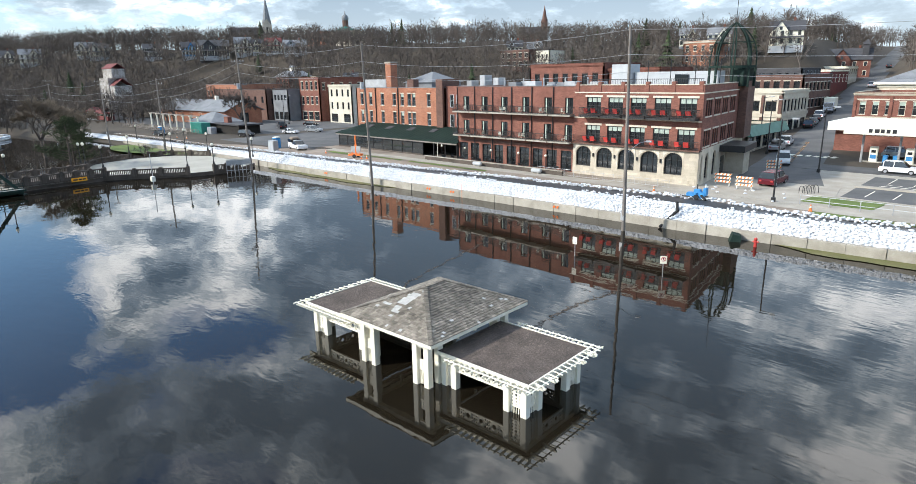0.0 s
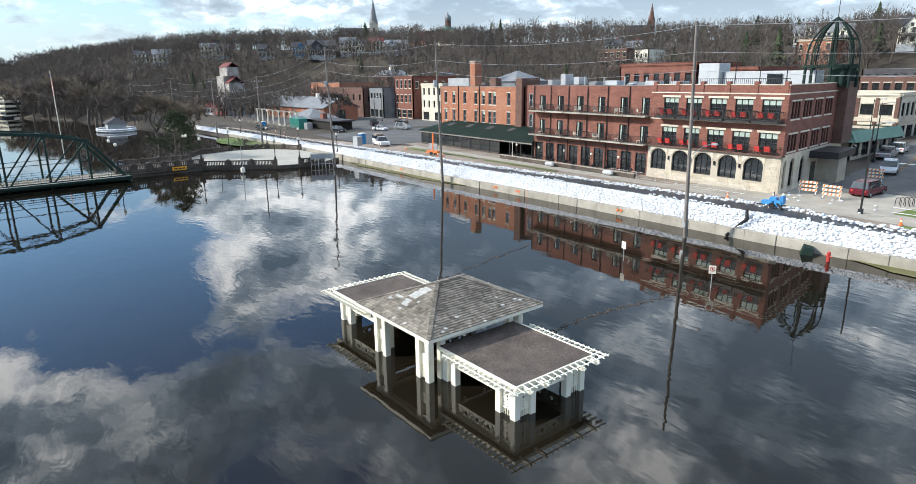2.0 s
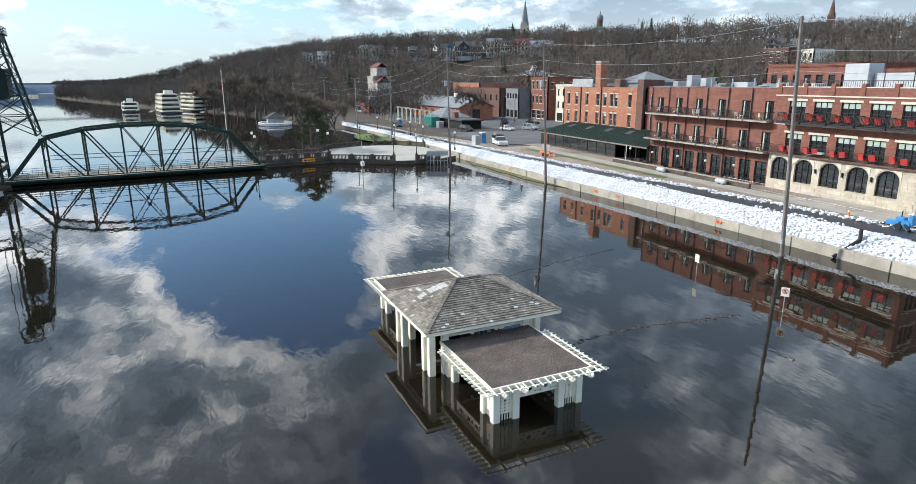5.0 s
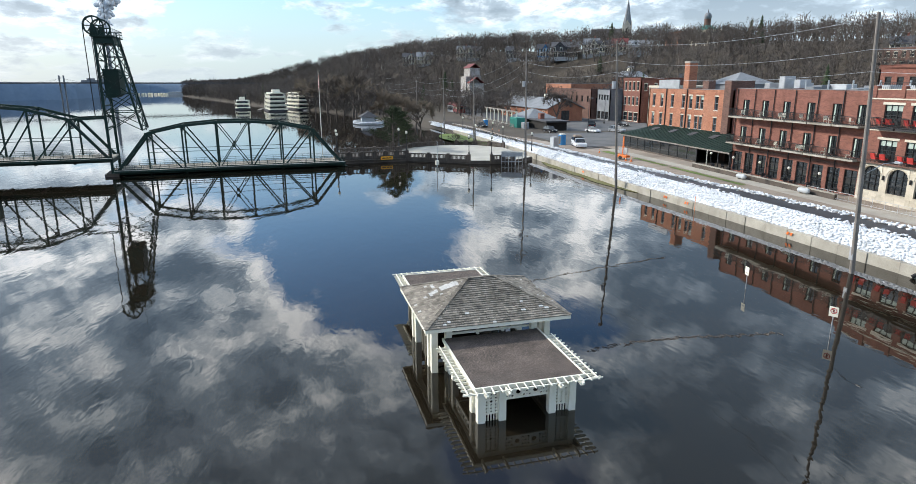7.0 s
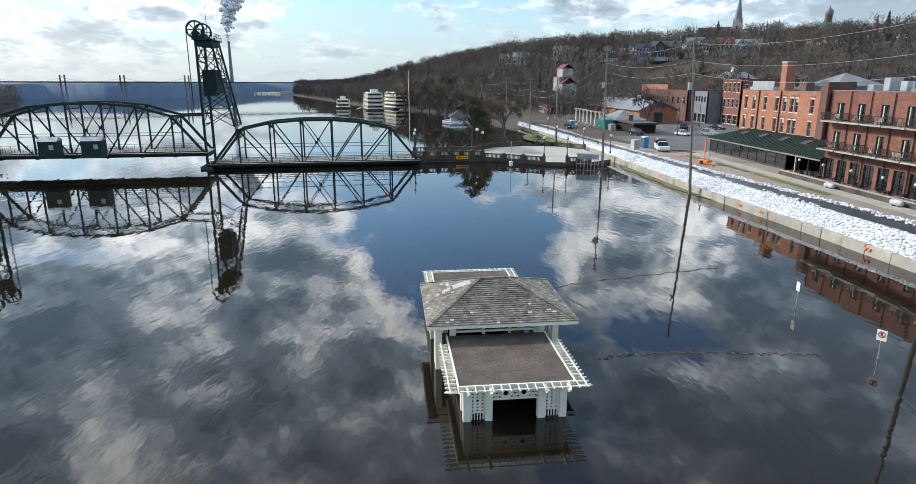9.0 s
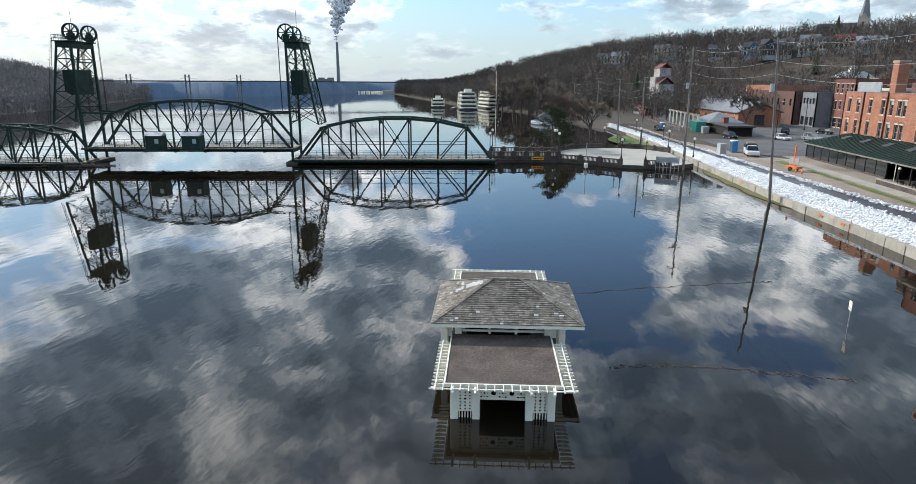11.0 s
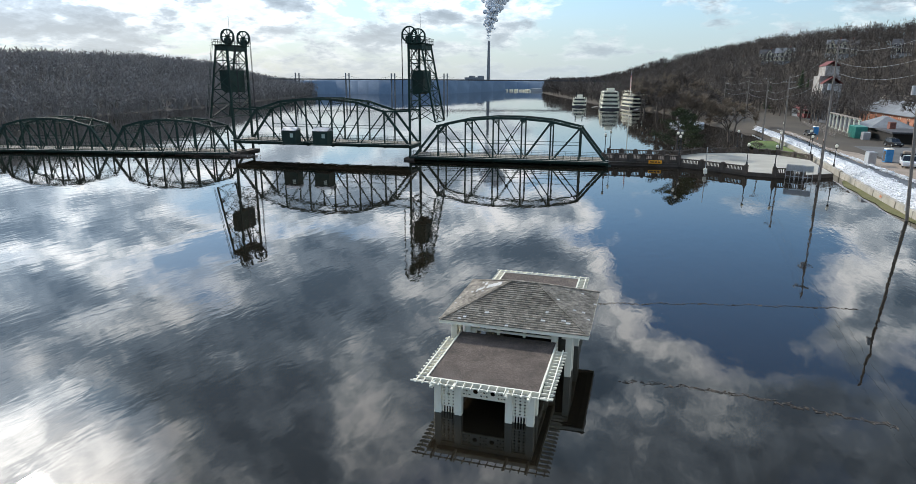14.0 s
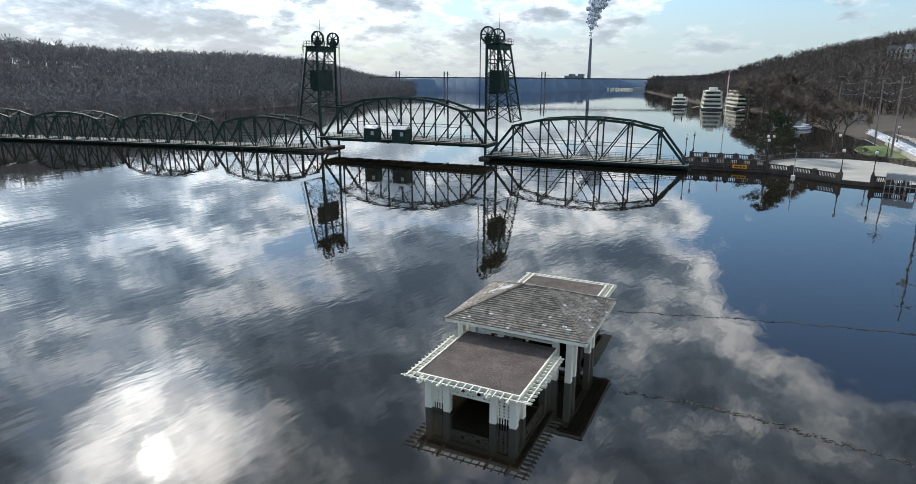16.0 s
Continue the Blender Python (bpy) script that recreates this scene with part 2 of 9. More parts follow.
TWIG = material("bare_twigs", (0.062, 0.052, 0.045), (0.125, 0.105, 0.089), 0.95, 0.03, 0.4, 0.0, spread=0.3)
TAN_TWIG = material("tan_budding_twigs", (0.15, 0.118, 0.088), (0.26, 0.21, 0.16), 0.95, 0.05, 0.6, 0.0, spread=0.2)
# far bank twigs: greyed and lightened, the haze over the river put into the colour
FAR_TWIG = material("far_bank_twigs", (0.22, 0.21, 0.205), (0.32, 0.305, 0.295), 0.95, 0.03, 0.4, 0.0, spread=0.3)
CONIFER = material("dark_conifer_needles", (0.022, 0.036, 0.016), (0.055, 0.072, 0.030), 0.95, 0.2, 3, 0.0, spread=0.3)
HILLSIDE = material("leaf_litter_hillside", (0.048, 0.037, 0.026), (0.082, 0.064, 0.044), 0.95, 0.06, 0.8, 0.3)
# far bank litter, its colour lifted a little for the same haze
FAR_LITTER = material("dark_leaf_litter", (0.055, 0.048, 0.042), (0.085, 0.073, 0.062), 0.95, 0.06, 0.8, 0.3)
# wooded hill whose blue is distance haze put into the base colour
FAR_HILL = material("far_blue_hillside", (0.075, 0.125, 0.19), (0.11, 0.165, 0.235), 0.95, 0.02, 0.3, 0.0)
RED = material("red_paint", (0.42, 0.03, 0.025), (0.52, 0.05, 0.04), 0.5, 2, 10, 0.0)
ROOF_RED = material("weathered_red_roof", (0.13, 0.030, 0.028), (0.20, 0.050, 0.044), 0.8, 0.8, 6, 0.1)
WORN = material("weathered_patchy_cladding", (0.19, 0.165, 0.14), (0.52, 0.50, 0.47), 0.9, 0.55, 2.2, 0.2, dirt=(0.16, 0.13, 0.10))
ORANGE = material("orange_paint", (0.75, 0.17, 0.03), (0.85, 0.23, 0.05), 0.5, 2, 10, 0.0)
YELLOW = material("amber_sign", (0.86, 0.36, 0.01), (0.92, 0.42, 0.02), 0.5, 2, 10, 0.0)
BLUE = material("blue_paint", (0.03, 0.20, 0.46), (0.05, 0.28, 0.58), 0.5, 2, 10, 0.0)
AWNING = material("pale_green_metal", (0.10, 0.22, 0.165), (0.15, 0.29, 0.22), 0.6, 1, 8, 0.05)
TEAL = material("teal_green_paint", (0.02, 0.19, 0.15), (0.035, 0.25, 0.20), 0.5, 2, 10, 0.0)
CREAM = material("cream_paint", (0.58, 0.53, 0.42), (0.68, 0.63, 0.52), 0.7, 1, 8, 0.0, dirt=(0.5, 0.45, 0.36))
PALE = material("pale_grey_siding", (0.40, 0.42, 0.43), (0.50, 0.52, 0.53), 0.7, 0.8, 8, 0.0, dirt=(0.42, 0.44, 0.45))
SMOKE = material("grey_smoke", (0.80, 0.81, 0.82), (0.88, 0.885, 0.89), 1.0, 0.05, 0.3, 0.0, spec=0.0)
RUBBER = material("black_rubber", (0.012, 0.012, 0.012), (0.02, 0.02, 0.02), 0.8, 3, 20, 0.0)


# ---- mesh building ----
class Geo:
    """Collects corners and faces of one mesh."""

    def __init__(self):
        self.v, self.f = [], []

    def add(self, vs, fs):
        n = len(self.v)
        self.v += [tuple(p) for p in vs]
        self.f += [tuple(i + n for i in q) for q in fs]
        return self

    def box(self, x0, x1, y0, y1, z0, z1):
        vs = [(x, y, z) for z in (z0, z1) for x, y in ((x0, y0), (x1, y0), (x1, y1), (x0, y1))]
        return self.add(vs, [(3, 2, 1, 0), (4, 5, 6, 7), (0, 1, 5, 4), (1, 2, 6, 5), (2, 3, 7, 6), (3, 0, 4, 7)])

    def cbox(self, x0, x1, y0, y1, z0, z1, c=0.02):
        """A box with chamfered upright edges and top."""
        def ring(d, z, k):
            return [(x0 + k + d, y0 + k, z), (x1 - k - d, y0 + k, z), (x1 - k, y0 + k + d, z), (x1 - k, y1 - k - d, z),
                    (x1 - k - d, y1 - k, z), (x0 + k + d, y1 - k, z), (x0 + k, y1 - k - d, z), (x0 + k, y0 + k + d, z)]
        vs = ring(c, z0, 0) + ring(c, z1 - c, 0) + ring(c, z1, c)
        fs = [tuple(range(7, -1, -1)), tuple(range(16, 24))]
        for r in (0, 8):
            fs += [(r + i, r + (i + 1) % 8, r + 8 + (i + 1) % 8, r + 8 + i) for i in range(8)]
        return self.add(vs, fs)

    def beam(self, a, b, w, h=None, up=(0, 0, 1)):
        """A square bar from a to b, w wide and h high."""
        a, b = Vector(a), Vector(b)
        h = h or w
        d = (b - a).normalized()
        u = Vector(up)
        if abs(d.dot(u)) > 0.98:
            u = Vector((1, 0, 0))
        s = d.cross(u).normalized() * w / 2
        u = s.cross(d).normalized() * h / 2
        vs = [p + i * s + j * u for p in (a, b) for i, j in ((-1, -1), (1, -1), (1, 1), (-1, 1))]
        return self.add(vs, [(3, 2, 1, 0), (4, 5, 6, 7), (0, 1, 5, 4), (1, 2, 6, 5), (2, 3, 7, 6), (3, 0, 4, 7)])

    def tube(self, a, b, r0, r1=None, n=8, caps=True):
        a, b = Vector(a), Vector(b)
        r1 = r0 if r1 is None else r1
        d = (b - a).normalized()
        u = Vector((0, 0, 1)) if abs(d.z) < 0.95 else Vector((1, 0, 0))
        s = d.cross(u).normalized()
        u = s.cross(d)
        vs = [p + r * (math.cos(k) * s + math.sin(k) * u) for p, r in ((a, r0), (b, r1)) for k in [2 * math.pi * i / n for i in range(n)]]
        fs = [(i, i + n, (i + 1) % n + n, (i + 1) % n) for i in range(n)]
        if caps:
            fs += [tuple(range(n)), tuple(range(2 * n - 1, n - 1, -1))]
        return self.add(vs, fs)

    def prism(self, pts, z0, z1):
        """An upright prism over a plan outline (counterclockwise)."""
        n = len(pts)
        vs = [(x, y, z0) for x, y in pts] + [(x, y, z1) for x, y in pts]
        return self.add(vs, [tuple(range(n - 1, -1, -1)), tuple(range(n, 2 * n))] + [(i, (i + 1) % n, n + (i + 1) % n, n + i) for i in range(n)])

    def slab(self, pts, d):
        """A plate: an outline in space, thickened by the vector d."""
        n, d = len(pts), Vector(d)
        vs = [Vector(p) for p in pts] + [Vector(p) + d for p in pts]
        return self.add(vs, [tuple(range(n - 1, -1, -1)), tuple(range(n, 2 * n))] + [(i, (i + 1) % n, n + (i + 1) % n, n + i) for i in range(n)])

    def ball(self, c, r, n=10, m=6, sz=1.0):
        vs = [(c[0], c[1], c[2] - r * sz)]
        for j in range(1, m):
            a = math.pi * j / m
            vs += [(c[0] + r * math.sin(a) * math.cos(2 * math.pi * i / n), c[1] + r * math.sin(a) * math.sin(2 * math.pi * i / n), c[2] - r * sz * math.cos(a)) for i in range(n)]
        vs.append((c[0], c[1], c[2] + r * sz))
        fs = [(0, 1 + (i + 1) % n, 1 + i) for i in range(n)]
        for j in range(m - 2):
            fs += [(1 + j * n + i, 1 + j * n + (i + 1) % n, 1 + (j + 1) * n + (i + 1) % n, 1 + (j + 1) * n + i) for i in range(n)]
        k = 1 + (m - 2) * n
        fs += [(k + i, k + (i + 1) % n, len(vs) - 1) for i in range(n)]
        return self.add(vs, fs)

    def move(self, m):
        self.v = [tuple(m @ Vector(p)) for p in self.v]
        return self

    def mesh(self, name, mat, smooth=False):
        me = bpy.data.meshes.new(name)
        me.from_pydata(self.v, [], self.f)
        me.materials.append(mat)
        if smooth:
            me.polygons.foreach_set("use_smooth", [True] * len(me.polygons))
        me.update()
        return me


def part(name, g, mat, parent=None, label="", smooth=False):
    """One mesh object, a child of parent if given."""
    ob = new(name, g.mesh(name, mat, smooth) if isinstance(g, Geo) else g)
    if parent is not None:
        ob.parent = parent
    return tagged(ob, label) if label else ob


def thing(name, label, category, at=(0, 0, 0), rz=0.0, group="", kind=""):
    """An empty at the base of a thing, to hold its parts."""
    ob = new(name)
    ob.matrix_basis = pose(*at, 0, 0, rz)
    return tagged(ob, label, category, group, kind)


def setting(name, g, mat, label, smooth=False):
    return tagged(part(name, g, mat, None, "", smooth), label, "", "", "structure")


# ---- water, land ----
setting("water", Geo().add([(-4500, -4500, 0), (4500, -4500, 0), (4500, 4500, 0), (-4500, 4500, 0)], [(0, 1, 2, 3)]), WATER,
        "calm dark flood water mirroring clouds and sky")


def smooth01(v):
    v = max(0.0, min(1.0, v))
    return v * v * (3 - 2 * v)


def along(x, pts):
    """A broken line y over x."""
    for (x0, y0), (x1, y1) in zip(pts, pts[1:]):
        if x <= x1:
            return y0 + (y1 - y0) * max(0.0, x - x0) / (x1 - x0)
    return pts[-1][1]


SHORE = [(-1700, -330), (-730, -134), (-400, -20), (-340, 12), (-300, 25), (-250, 37), (-200, 50), (-110, 58.6), (-27, 61.4), (60, 70.2), (400, 80)]
FOOT = [(-1700, -300), (-730, -90), (-400, 10), (-280, 84), (-150, 140), (0, 190), (300, 200)]
FAR_SHORE = [(-1400, -700), (-437, -276), (-291, -224), (-130, -192), (-76, -188), (900, -170)]


STREET_X = [(72, -28), (120, -35), (142, -38.8), (160, -42), (178, -45.5), (200, -49), (222, -52), (253, -56.2), (314, -64.4), (407, -77), (700, -115)]
STREET_Z = [(140, 3.6), (200, 6.5), (222, 9.6), (253, 12.7), (314, 18.9), (407, 27.5), (700, 30)]


def town_height(x, y):
    d = y - along(x, SHORE)
    h = -0.6 + 2.6 * smooth01((d + 1.0) / 7.0)
    h += 0.045 * min(115.0, max(0.0, y - 105)) * smooth01((x + 160) / 60)
    e = y - along(x, FOOT)
    crest = 25 + 5 * smooth01((-100 - x) / 150) + 2 * math.sin(x * 0.013 + 1.0) - 14 * smooth01((-850 - x) / 500) - 9 * smooth01((x + 60) / 120)
    crest *= 1 - 0.75 * smooth01((-x - 560) / 420)
    h += crest * smooth01(e / 105) + 9 * smooth01((e - 105) / 260)
    if e > 0:
        h += 2.0 * noise.noise((x * 0.02, y * 0.02, 0.0)) * smooth01(e / 60)
    # the town side levels off above the houses, and the street runs up its own fold
    h -= max(0.0, h - 24.0) * 0.65 * smooth01((x + 150) / 30)
    if y > 140 and x > -200:
        k = 1 - smooth01((abs(x - along(y, STREET_X)) - 6.5) / 11)
        h += (along(y, STREET_Z) - h) * k
    return h


def far_height(x, y):
    """The opposite bank."""
    d = along(x, FAR_SHORE) - y
    h = -1.0 + 1.2 * smooth01((d + 2) / 4)
    crest = (21.0 + 1.5 * math.sin(x * 0.014 + 2)) * (1 - smooth01((-x - 330) / 370))
    return h + crest * smooth01((d - 2) / 85) + 2 * noise.noise((x * 0.015, y * 0.015, 3.0)) * smooth01(d / 60)


def terrain(name, fn, x0, x1, y0, y1, nx, ny, mat, label):
    vs = [(x0 + (x1 - x0) * i / nx, y0 + (y1 - y0) * j / ny) for j in range(ny + 1) for i in range(nx + 1)]
    vs = [(x, y, fn(x, y)) for x, y in vs]
    fs = [(j * (nx + 1) + i, j * (nx + 1) + i + 1, (j + 1) * (nx + 1) + i + 1, (j + 1) * (nx + 1) + i) for j in range(ny) for i in range(nx)]
    fs = [q for q in fs if max(vs[i][2] for i in q) > -0.55]
    return setting(name, Geo().add(vs, fs), mat, label, True)


terrain("ground_town", town_height, -1600, 320, -340, 700, 320, 200, HILLSIDE, "river bank, town ground and brown wooded bluff")
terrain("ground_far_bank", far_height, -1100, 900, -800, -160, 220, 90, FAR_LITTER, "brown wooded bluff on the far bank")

# distant end of the valley: low ridges closing the river, haze painted blue
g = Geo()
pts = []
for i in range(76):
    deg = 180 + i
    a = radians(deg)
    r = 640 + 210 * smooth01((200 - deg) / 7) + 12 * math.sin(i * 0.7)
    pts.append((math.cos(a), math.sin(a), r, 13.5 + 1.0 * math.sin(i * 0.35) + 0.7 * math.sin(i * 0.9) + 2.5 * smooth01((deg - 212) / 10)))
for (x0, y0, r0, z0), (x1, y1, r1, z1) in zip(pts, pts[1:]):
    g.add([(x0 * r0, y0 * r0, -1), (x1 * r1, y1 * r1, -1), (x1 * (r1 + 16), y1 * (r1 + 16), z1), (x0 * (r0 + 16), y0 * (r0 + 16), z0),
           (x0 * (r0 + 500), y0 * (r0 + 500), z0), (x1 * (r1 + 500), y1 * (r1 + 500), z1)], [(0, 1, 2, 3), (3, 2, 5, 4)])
setting("backdrop_ridge", g, FAR_HILL, "wooded ridge at the end of the valley, its haze painted blue", True)

# houses on the bluff: label, place, width, height, wall, roof
BLUFF = [("tall white frame house among bare trees", -403, 80, 12, 8.5, WHITE, ROOF_GREY), ("cream frame house on the bluff", -373, 105, 11, 8.0, CREAM, ROOF_DARK),
         ("navy painted house with dark roof", -329, 134, 8, 8.0, BLUE, ROOF_DARK), ("large dark house with steep black roof", -317, 142, 17, 9.0, ROOF_DARK, ROOF_DARK),
         ("white gabled house with porches", -306, 152, 9.5, 9.0, WHITE, ROOF_GREY), ("white frame house with grey roof", -300, 157, 6.5, 7.0, WHITE, ROOF_DARK),
         ("yellow house with red roof", -292, 161, 9, 7.4, CREAM, ROOF_RED), ("pale blue house with flat gables", -280, 166, 13, 6.6, PALE, ROOF_GREY),
         ("white house on the wooded slope", -111, 230, 7.5, 7.5, WHITE, ROOF_GREY), ("large white gabled house above the street", -76, 227, 12, 9.0, WHITE, ROOF_DARK),
         ("white house with grey roof on the slope", -97, 224, 9, 7.5, WHITE, ROOF_GREY), ("small grey gabled house on the slope", -177, 209, 8, 6.0, PALE, ROOF_DARK),
         ("small white gabled house on the slope", -168, 211, 7, 6.0, WHITE, ROOF_GREY), ("dark boarded house below the bluff", -224, 158, 7, 4.8, ROOF_DARK, ROOF_DARK),
         ("white house high on the bluff", -427, 73, 10, 8.0, WHITE, ROOF_DARK), ("cream gabled house on the bluff", -382, 101, 10, 8.0, CREAM, ROOF_GREY),
         ("brown house on the river bend", -642, -12, 14, 8.0, BARK, ROOF_DARK), ("white cottage among bare trees", -455, 60, 8, 6.0, WHITE, ROOF_DARK),
         ("dark gabled house on the bluff", -345, 122, 10, 7.5, ROOF_DARK, ROOF_DARK), ("white villa on the bluff", -500, 50, 11, 8.0, PALE, ROOF_DARK),
         ("cream cottage on the bluff", -440, 95, 9, 6.5, CREAM, ROOF_DARK), ("pale gabled house by the slope street", -120, 250, 9, 7.0, PALE, ROOF_GREY)]


# ---- flooded pavilion ----
def pierced_plate(p, du, cells, t):
    """A board pierced with round holes: cells (u, z, width, height, hole radius) tile it; p its lower corner, du its way along."""
    g = Geo()
    du, p, up_ = Vector(du), Vector(p), Vector((0, 0, 1))
    nrm = du.cross(up_) * t / 2
    for u, z, w, h, r in cells:
        c = p + du * (u + w / 2) + up_ * (z + h / 2)
        sq = [(-1, -1), (0, -1), (1, -1), (1, 0), (1, 1), (0, 1), (-1, 1), (-1, 0)]
        outer = [c + du * (a * w / 2) + up_ * (b * h / 2) for a, b in sq]
        if r <= 0:
            g.add([q + nrm for q in outer] + [q - nrm for q in outer], [tuple(range(8)), tuple(range(15, 7, -1))])
            continue
        inner = [c + (du * a + up_ * b) * (r / math.hypot(a, b)) for a, b in sq]
        vs = [q + nrm for q in outer + inner] + [q - nrm for q in outer + inner]
        fs = []
        for k in range(8):
            m = (k + 1) % 8
            fs += [(k, m, 8 + m, 8 + k), (16 + m, 16 + k, 24 + k, 24 + m), (8 + k, 8 + m, 24 + m, 24 + k)]
        g.add(vs, fs)
    return g


def lattice_band(p, du, w, h, t):
    """A fretwork band: large round holes between groups of small ones, framed by two rails."""
    n = max(3, round(w / h))
    n += 1 - n % 2
    cw = w / n
    cells = []
    for i in range(n):
        if i % 2:
            cells.append((i * cw, 0, cw, h, 0.30 * min(cw, h)))
        else:
            cells += [(i * cw + a * cw / 3, b * h / 3, cw / 3, h / 3, 0.055 if (a + b) % 2 == 0 else 0.035) for a in range(3) for b in range(3)]
    g = pierced_plate(p, du, cells, t)
    p, du, up_ = Vector(p), Vector(du), Vector((0, 0, 1))
    for z in (-0.02, h + 0.02):
        g.beam(p + up_ * z, p + du * w + up_ * z, t * 1.5, 0.06)
    return g


def pierced_panel(p, du, w, z0, z1, t):
    """A panel pierced with small holes round one larger hole, standing on upright slats."""
    du, p = Vector(du), Vector(p)
    cols, rows = 3 if w > 0.45 else 2, 7
    zb = z0 + 0.36
    cw, rh = w / cols, (z1 - zb) / rows
    cells = [(i * cw, zb + j * rh, cw, rh, 0.35 * min(cw, rh) * (1.2 if cols == 3 and i == 1 and j == 3 else 0.8)) for i in range(cols) for j in range(rows)]
    g = pierced_plate(p, du, cells, t)
    g.beam(p + Vector((0, 0, zb)), p + du * w + Vector((0, 0, zb)), t * 1.4, 0.06)
    for i in range(5):
        x = (i + 0.5) * w / 5
        g.beam(p + du * x + Vector((0, 0, z0 - 0.5)), p + du * x + Vector((0, 0, zb - 0.03)), 0.055, t * 0.8)
    return g


def build_pavilion():
    pav = thing("pavilion", "white timber park pavilion with shingled hip roof standing in flood water", "pavilion", (-25.65, 23.2, 0), 3.5)
    ox, oy, pw = 0.2, -0.22, 0.36

    def post(x, y, top, name="post"):
        g = Geo().cbox(x - pw / 2, x + pw / 2, y - pw / 2, y + pw / 2, -2.6, top, 0.018)
        part(name, g, WHITE, pav)

    # central posts
    for sx in (-1, 1):
        for sy in (-1, 1):
            for x, y in ((2.58, 3.3), (1.72, 3.3), (2.58, 2.5)):
                post(ox + sx * x, oy + sy * y, 2.62)
            g = pierced_panel((ox + sx * 2.40, oy + sy * 3.3, 0), (-sx, 0, 0), 0.5, 0.55, 1.5, 0.05)
            part("lattice_panel", g, WHITE, pav)
            part("brace_block", Geo().cbox(ox + sx * 2.15 - 0.3, ox + sx * 2.15 + 0.3, oy + sy * 3.3 - 0.1, oy + sy * 3.3 + 0.1, 2.2, 2.6), WHITE, pav)
    for sy in (-1, 1):
        part("beam", Geo().cbox(ox - 2.9, ox + 2.9, oy + sy * 3.3 - 0.16, oy + sy * 3.3 + 0.16, 2.45, 2.72), WHITE, pav)
    for sx in (-1, 1):
        part("beam", Geo().cbox(ox + sx * 2.58 - 0.16, ox + sx * 2.58 + 0.16, oy - 3.1, oy + 3.1, 2.47, 2.71), WHITE, pav)
        part("gable_screen", Geo().box(ox + sx * 2.5 - 0.04, ox + sx * 2.5 + 0.04, oy - 2.3, oy + 2.3, 2.05, 2.18), WHITE, pav)
        for y in (-0.75, 0.75):
            part("stud", Geo().cbox(ox + sx * 2.4 - 0.08, ox + sx * 2.4 + 0.08, oy + y - 0.08, oy + y + 0.08, 1.9, 2.6), WHITE, pav)
    # near-black ceiling keeps the middle dark: the shade inside is put into its colour
    part("ceiling_board", Geo().box(-3.3, 3.3, -3.8, 3.8, 2.74, 2.80), DARK, pav, "ceiling boards coloured near-black for the inside shade")

    # hip roof
    hx, hy, ze, zr, rl = 3.68, 4.18, 2.86, 4.32, 0.82
    roof = part("roof", Geo().add([(-hx, -hy, ze), (hx, -hy, ze), (hx, hy, ze), (-hx, hy, ze), (0, -rl, zr), (0, rl, zr),
                                   (-hx, -hy, ze - 0.06), (hx, -hy, ze - 0.06), (hx, hy, ze - 0.06), (-hx, hy, ze - 0.06)],
                                  [(0, 1, 4), (1, 2, 5, 4), (2, 3, 5), (3, 0, 4, 5), (9, 8, 7, 6)]), SHINGLE, pav, "weathered grey cedar shingle hip roof")
    for x0, x1, y0, y1 in ((-hx, hx, -hy, -hy + 0.05), (-hx, hx, hy - 0.05, hy), (-hx, -hx + 0.05, -hy + 0.05, hy - 0.05), (hx - 0.05, hx, -hy + 0.05, hy - 0.05)):
        part("fascia", Geo().box(x0, x1, y0, y1, ze - 0.2, ze - 0.012), WHITE, pav)
    faces = [((hx, -hy), (hx, hy), (0, rl), (0, -rl)), ((-hx, hy), (-hx, -hy), (0, -rl), (0, rl)),
             ((-hx, -hy), (hx, -hy), (0, -rl), (0, -rl)), ((hx, hy), (-hx, hy), (0, rl), (0, rl))]
    rng = random.Random(4)
    expo, wid = 0.18, 0.21
    shared = []
    for k in range(6):
        w, l, t = wid * (0.7 + 0.1 * k), expo * 1.3, 0.05
        g = Geo().add([(-w / 2, 0, t), (w / 2, 0, t), (w / 2, l, 0.004), (-w / 2, l, 0.004), (-w / 2, 0, 0), (w / 2, 0, 0)],
                      [(0, 1, 2, 3), (4, 5, 1, 0), (4, 0, 3), (5, 2, 1)])
        shared.append((w, g.mesh("shingle", SHINGLE)))
    rest, fresh = Geo(), Geo()
    made = 0
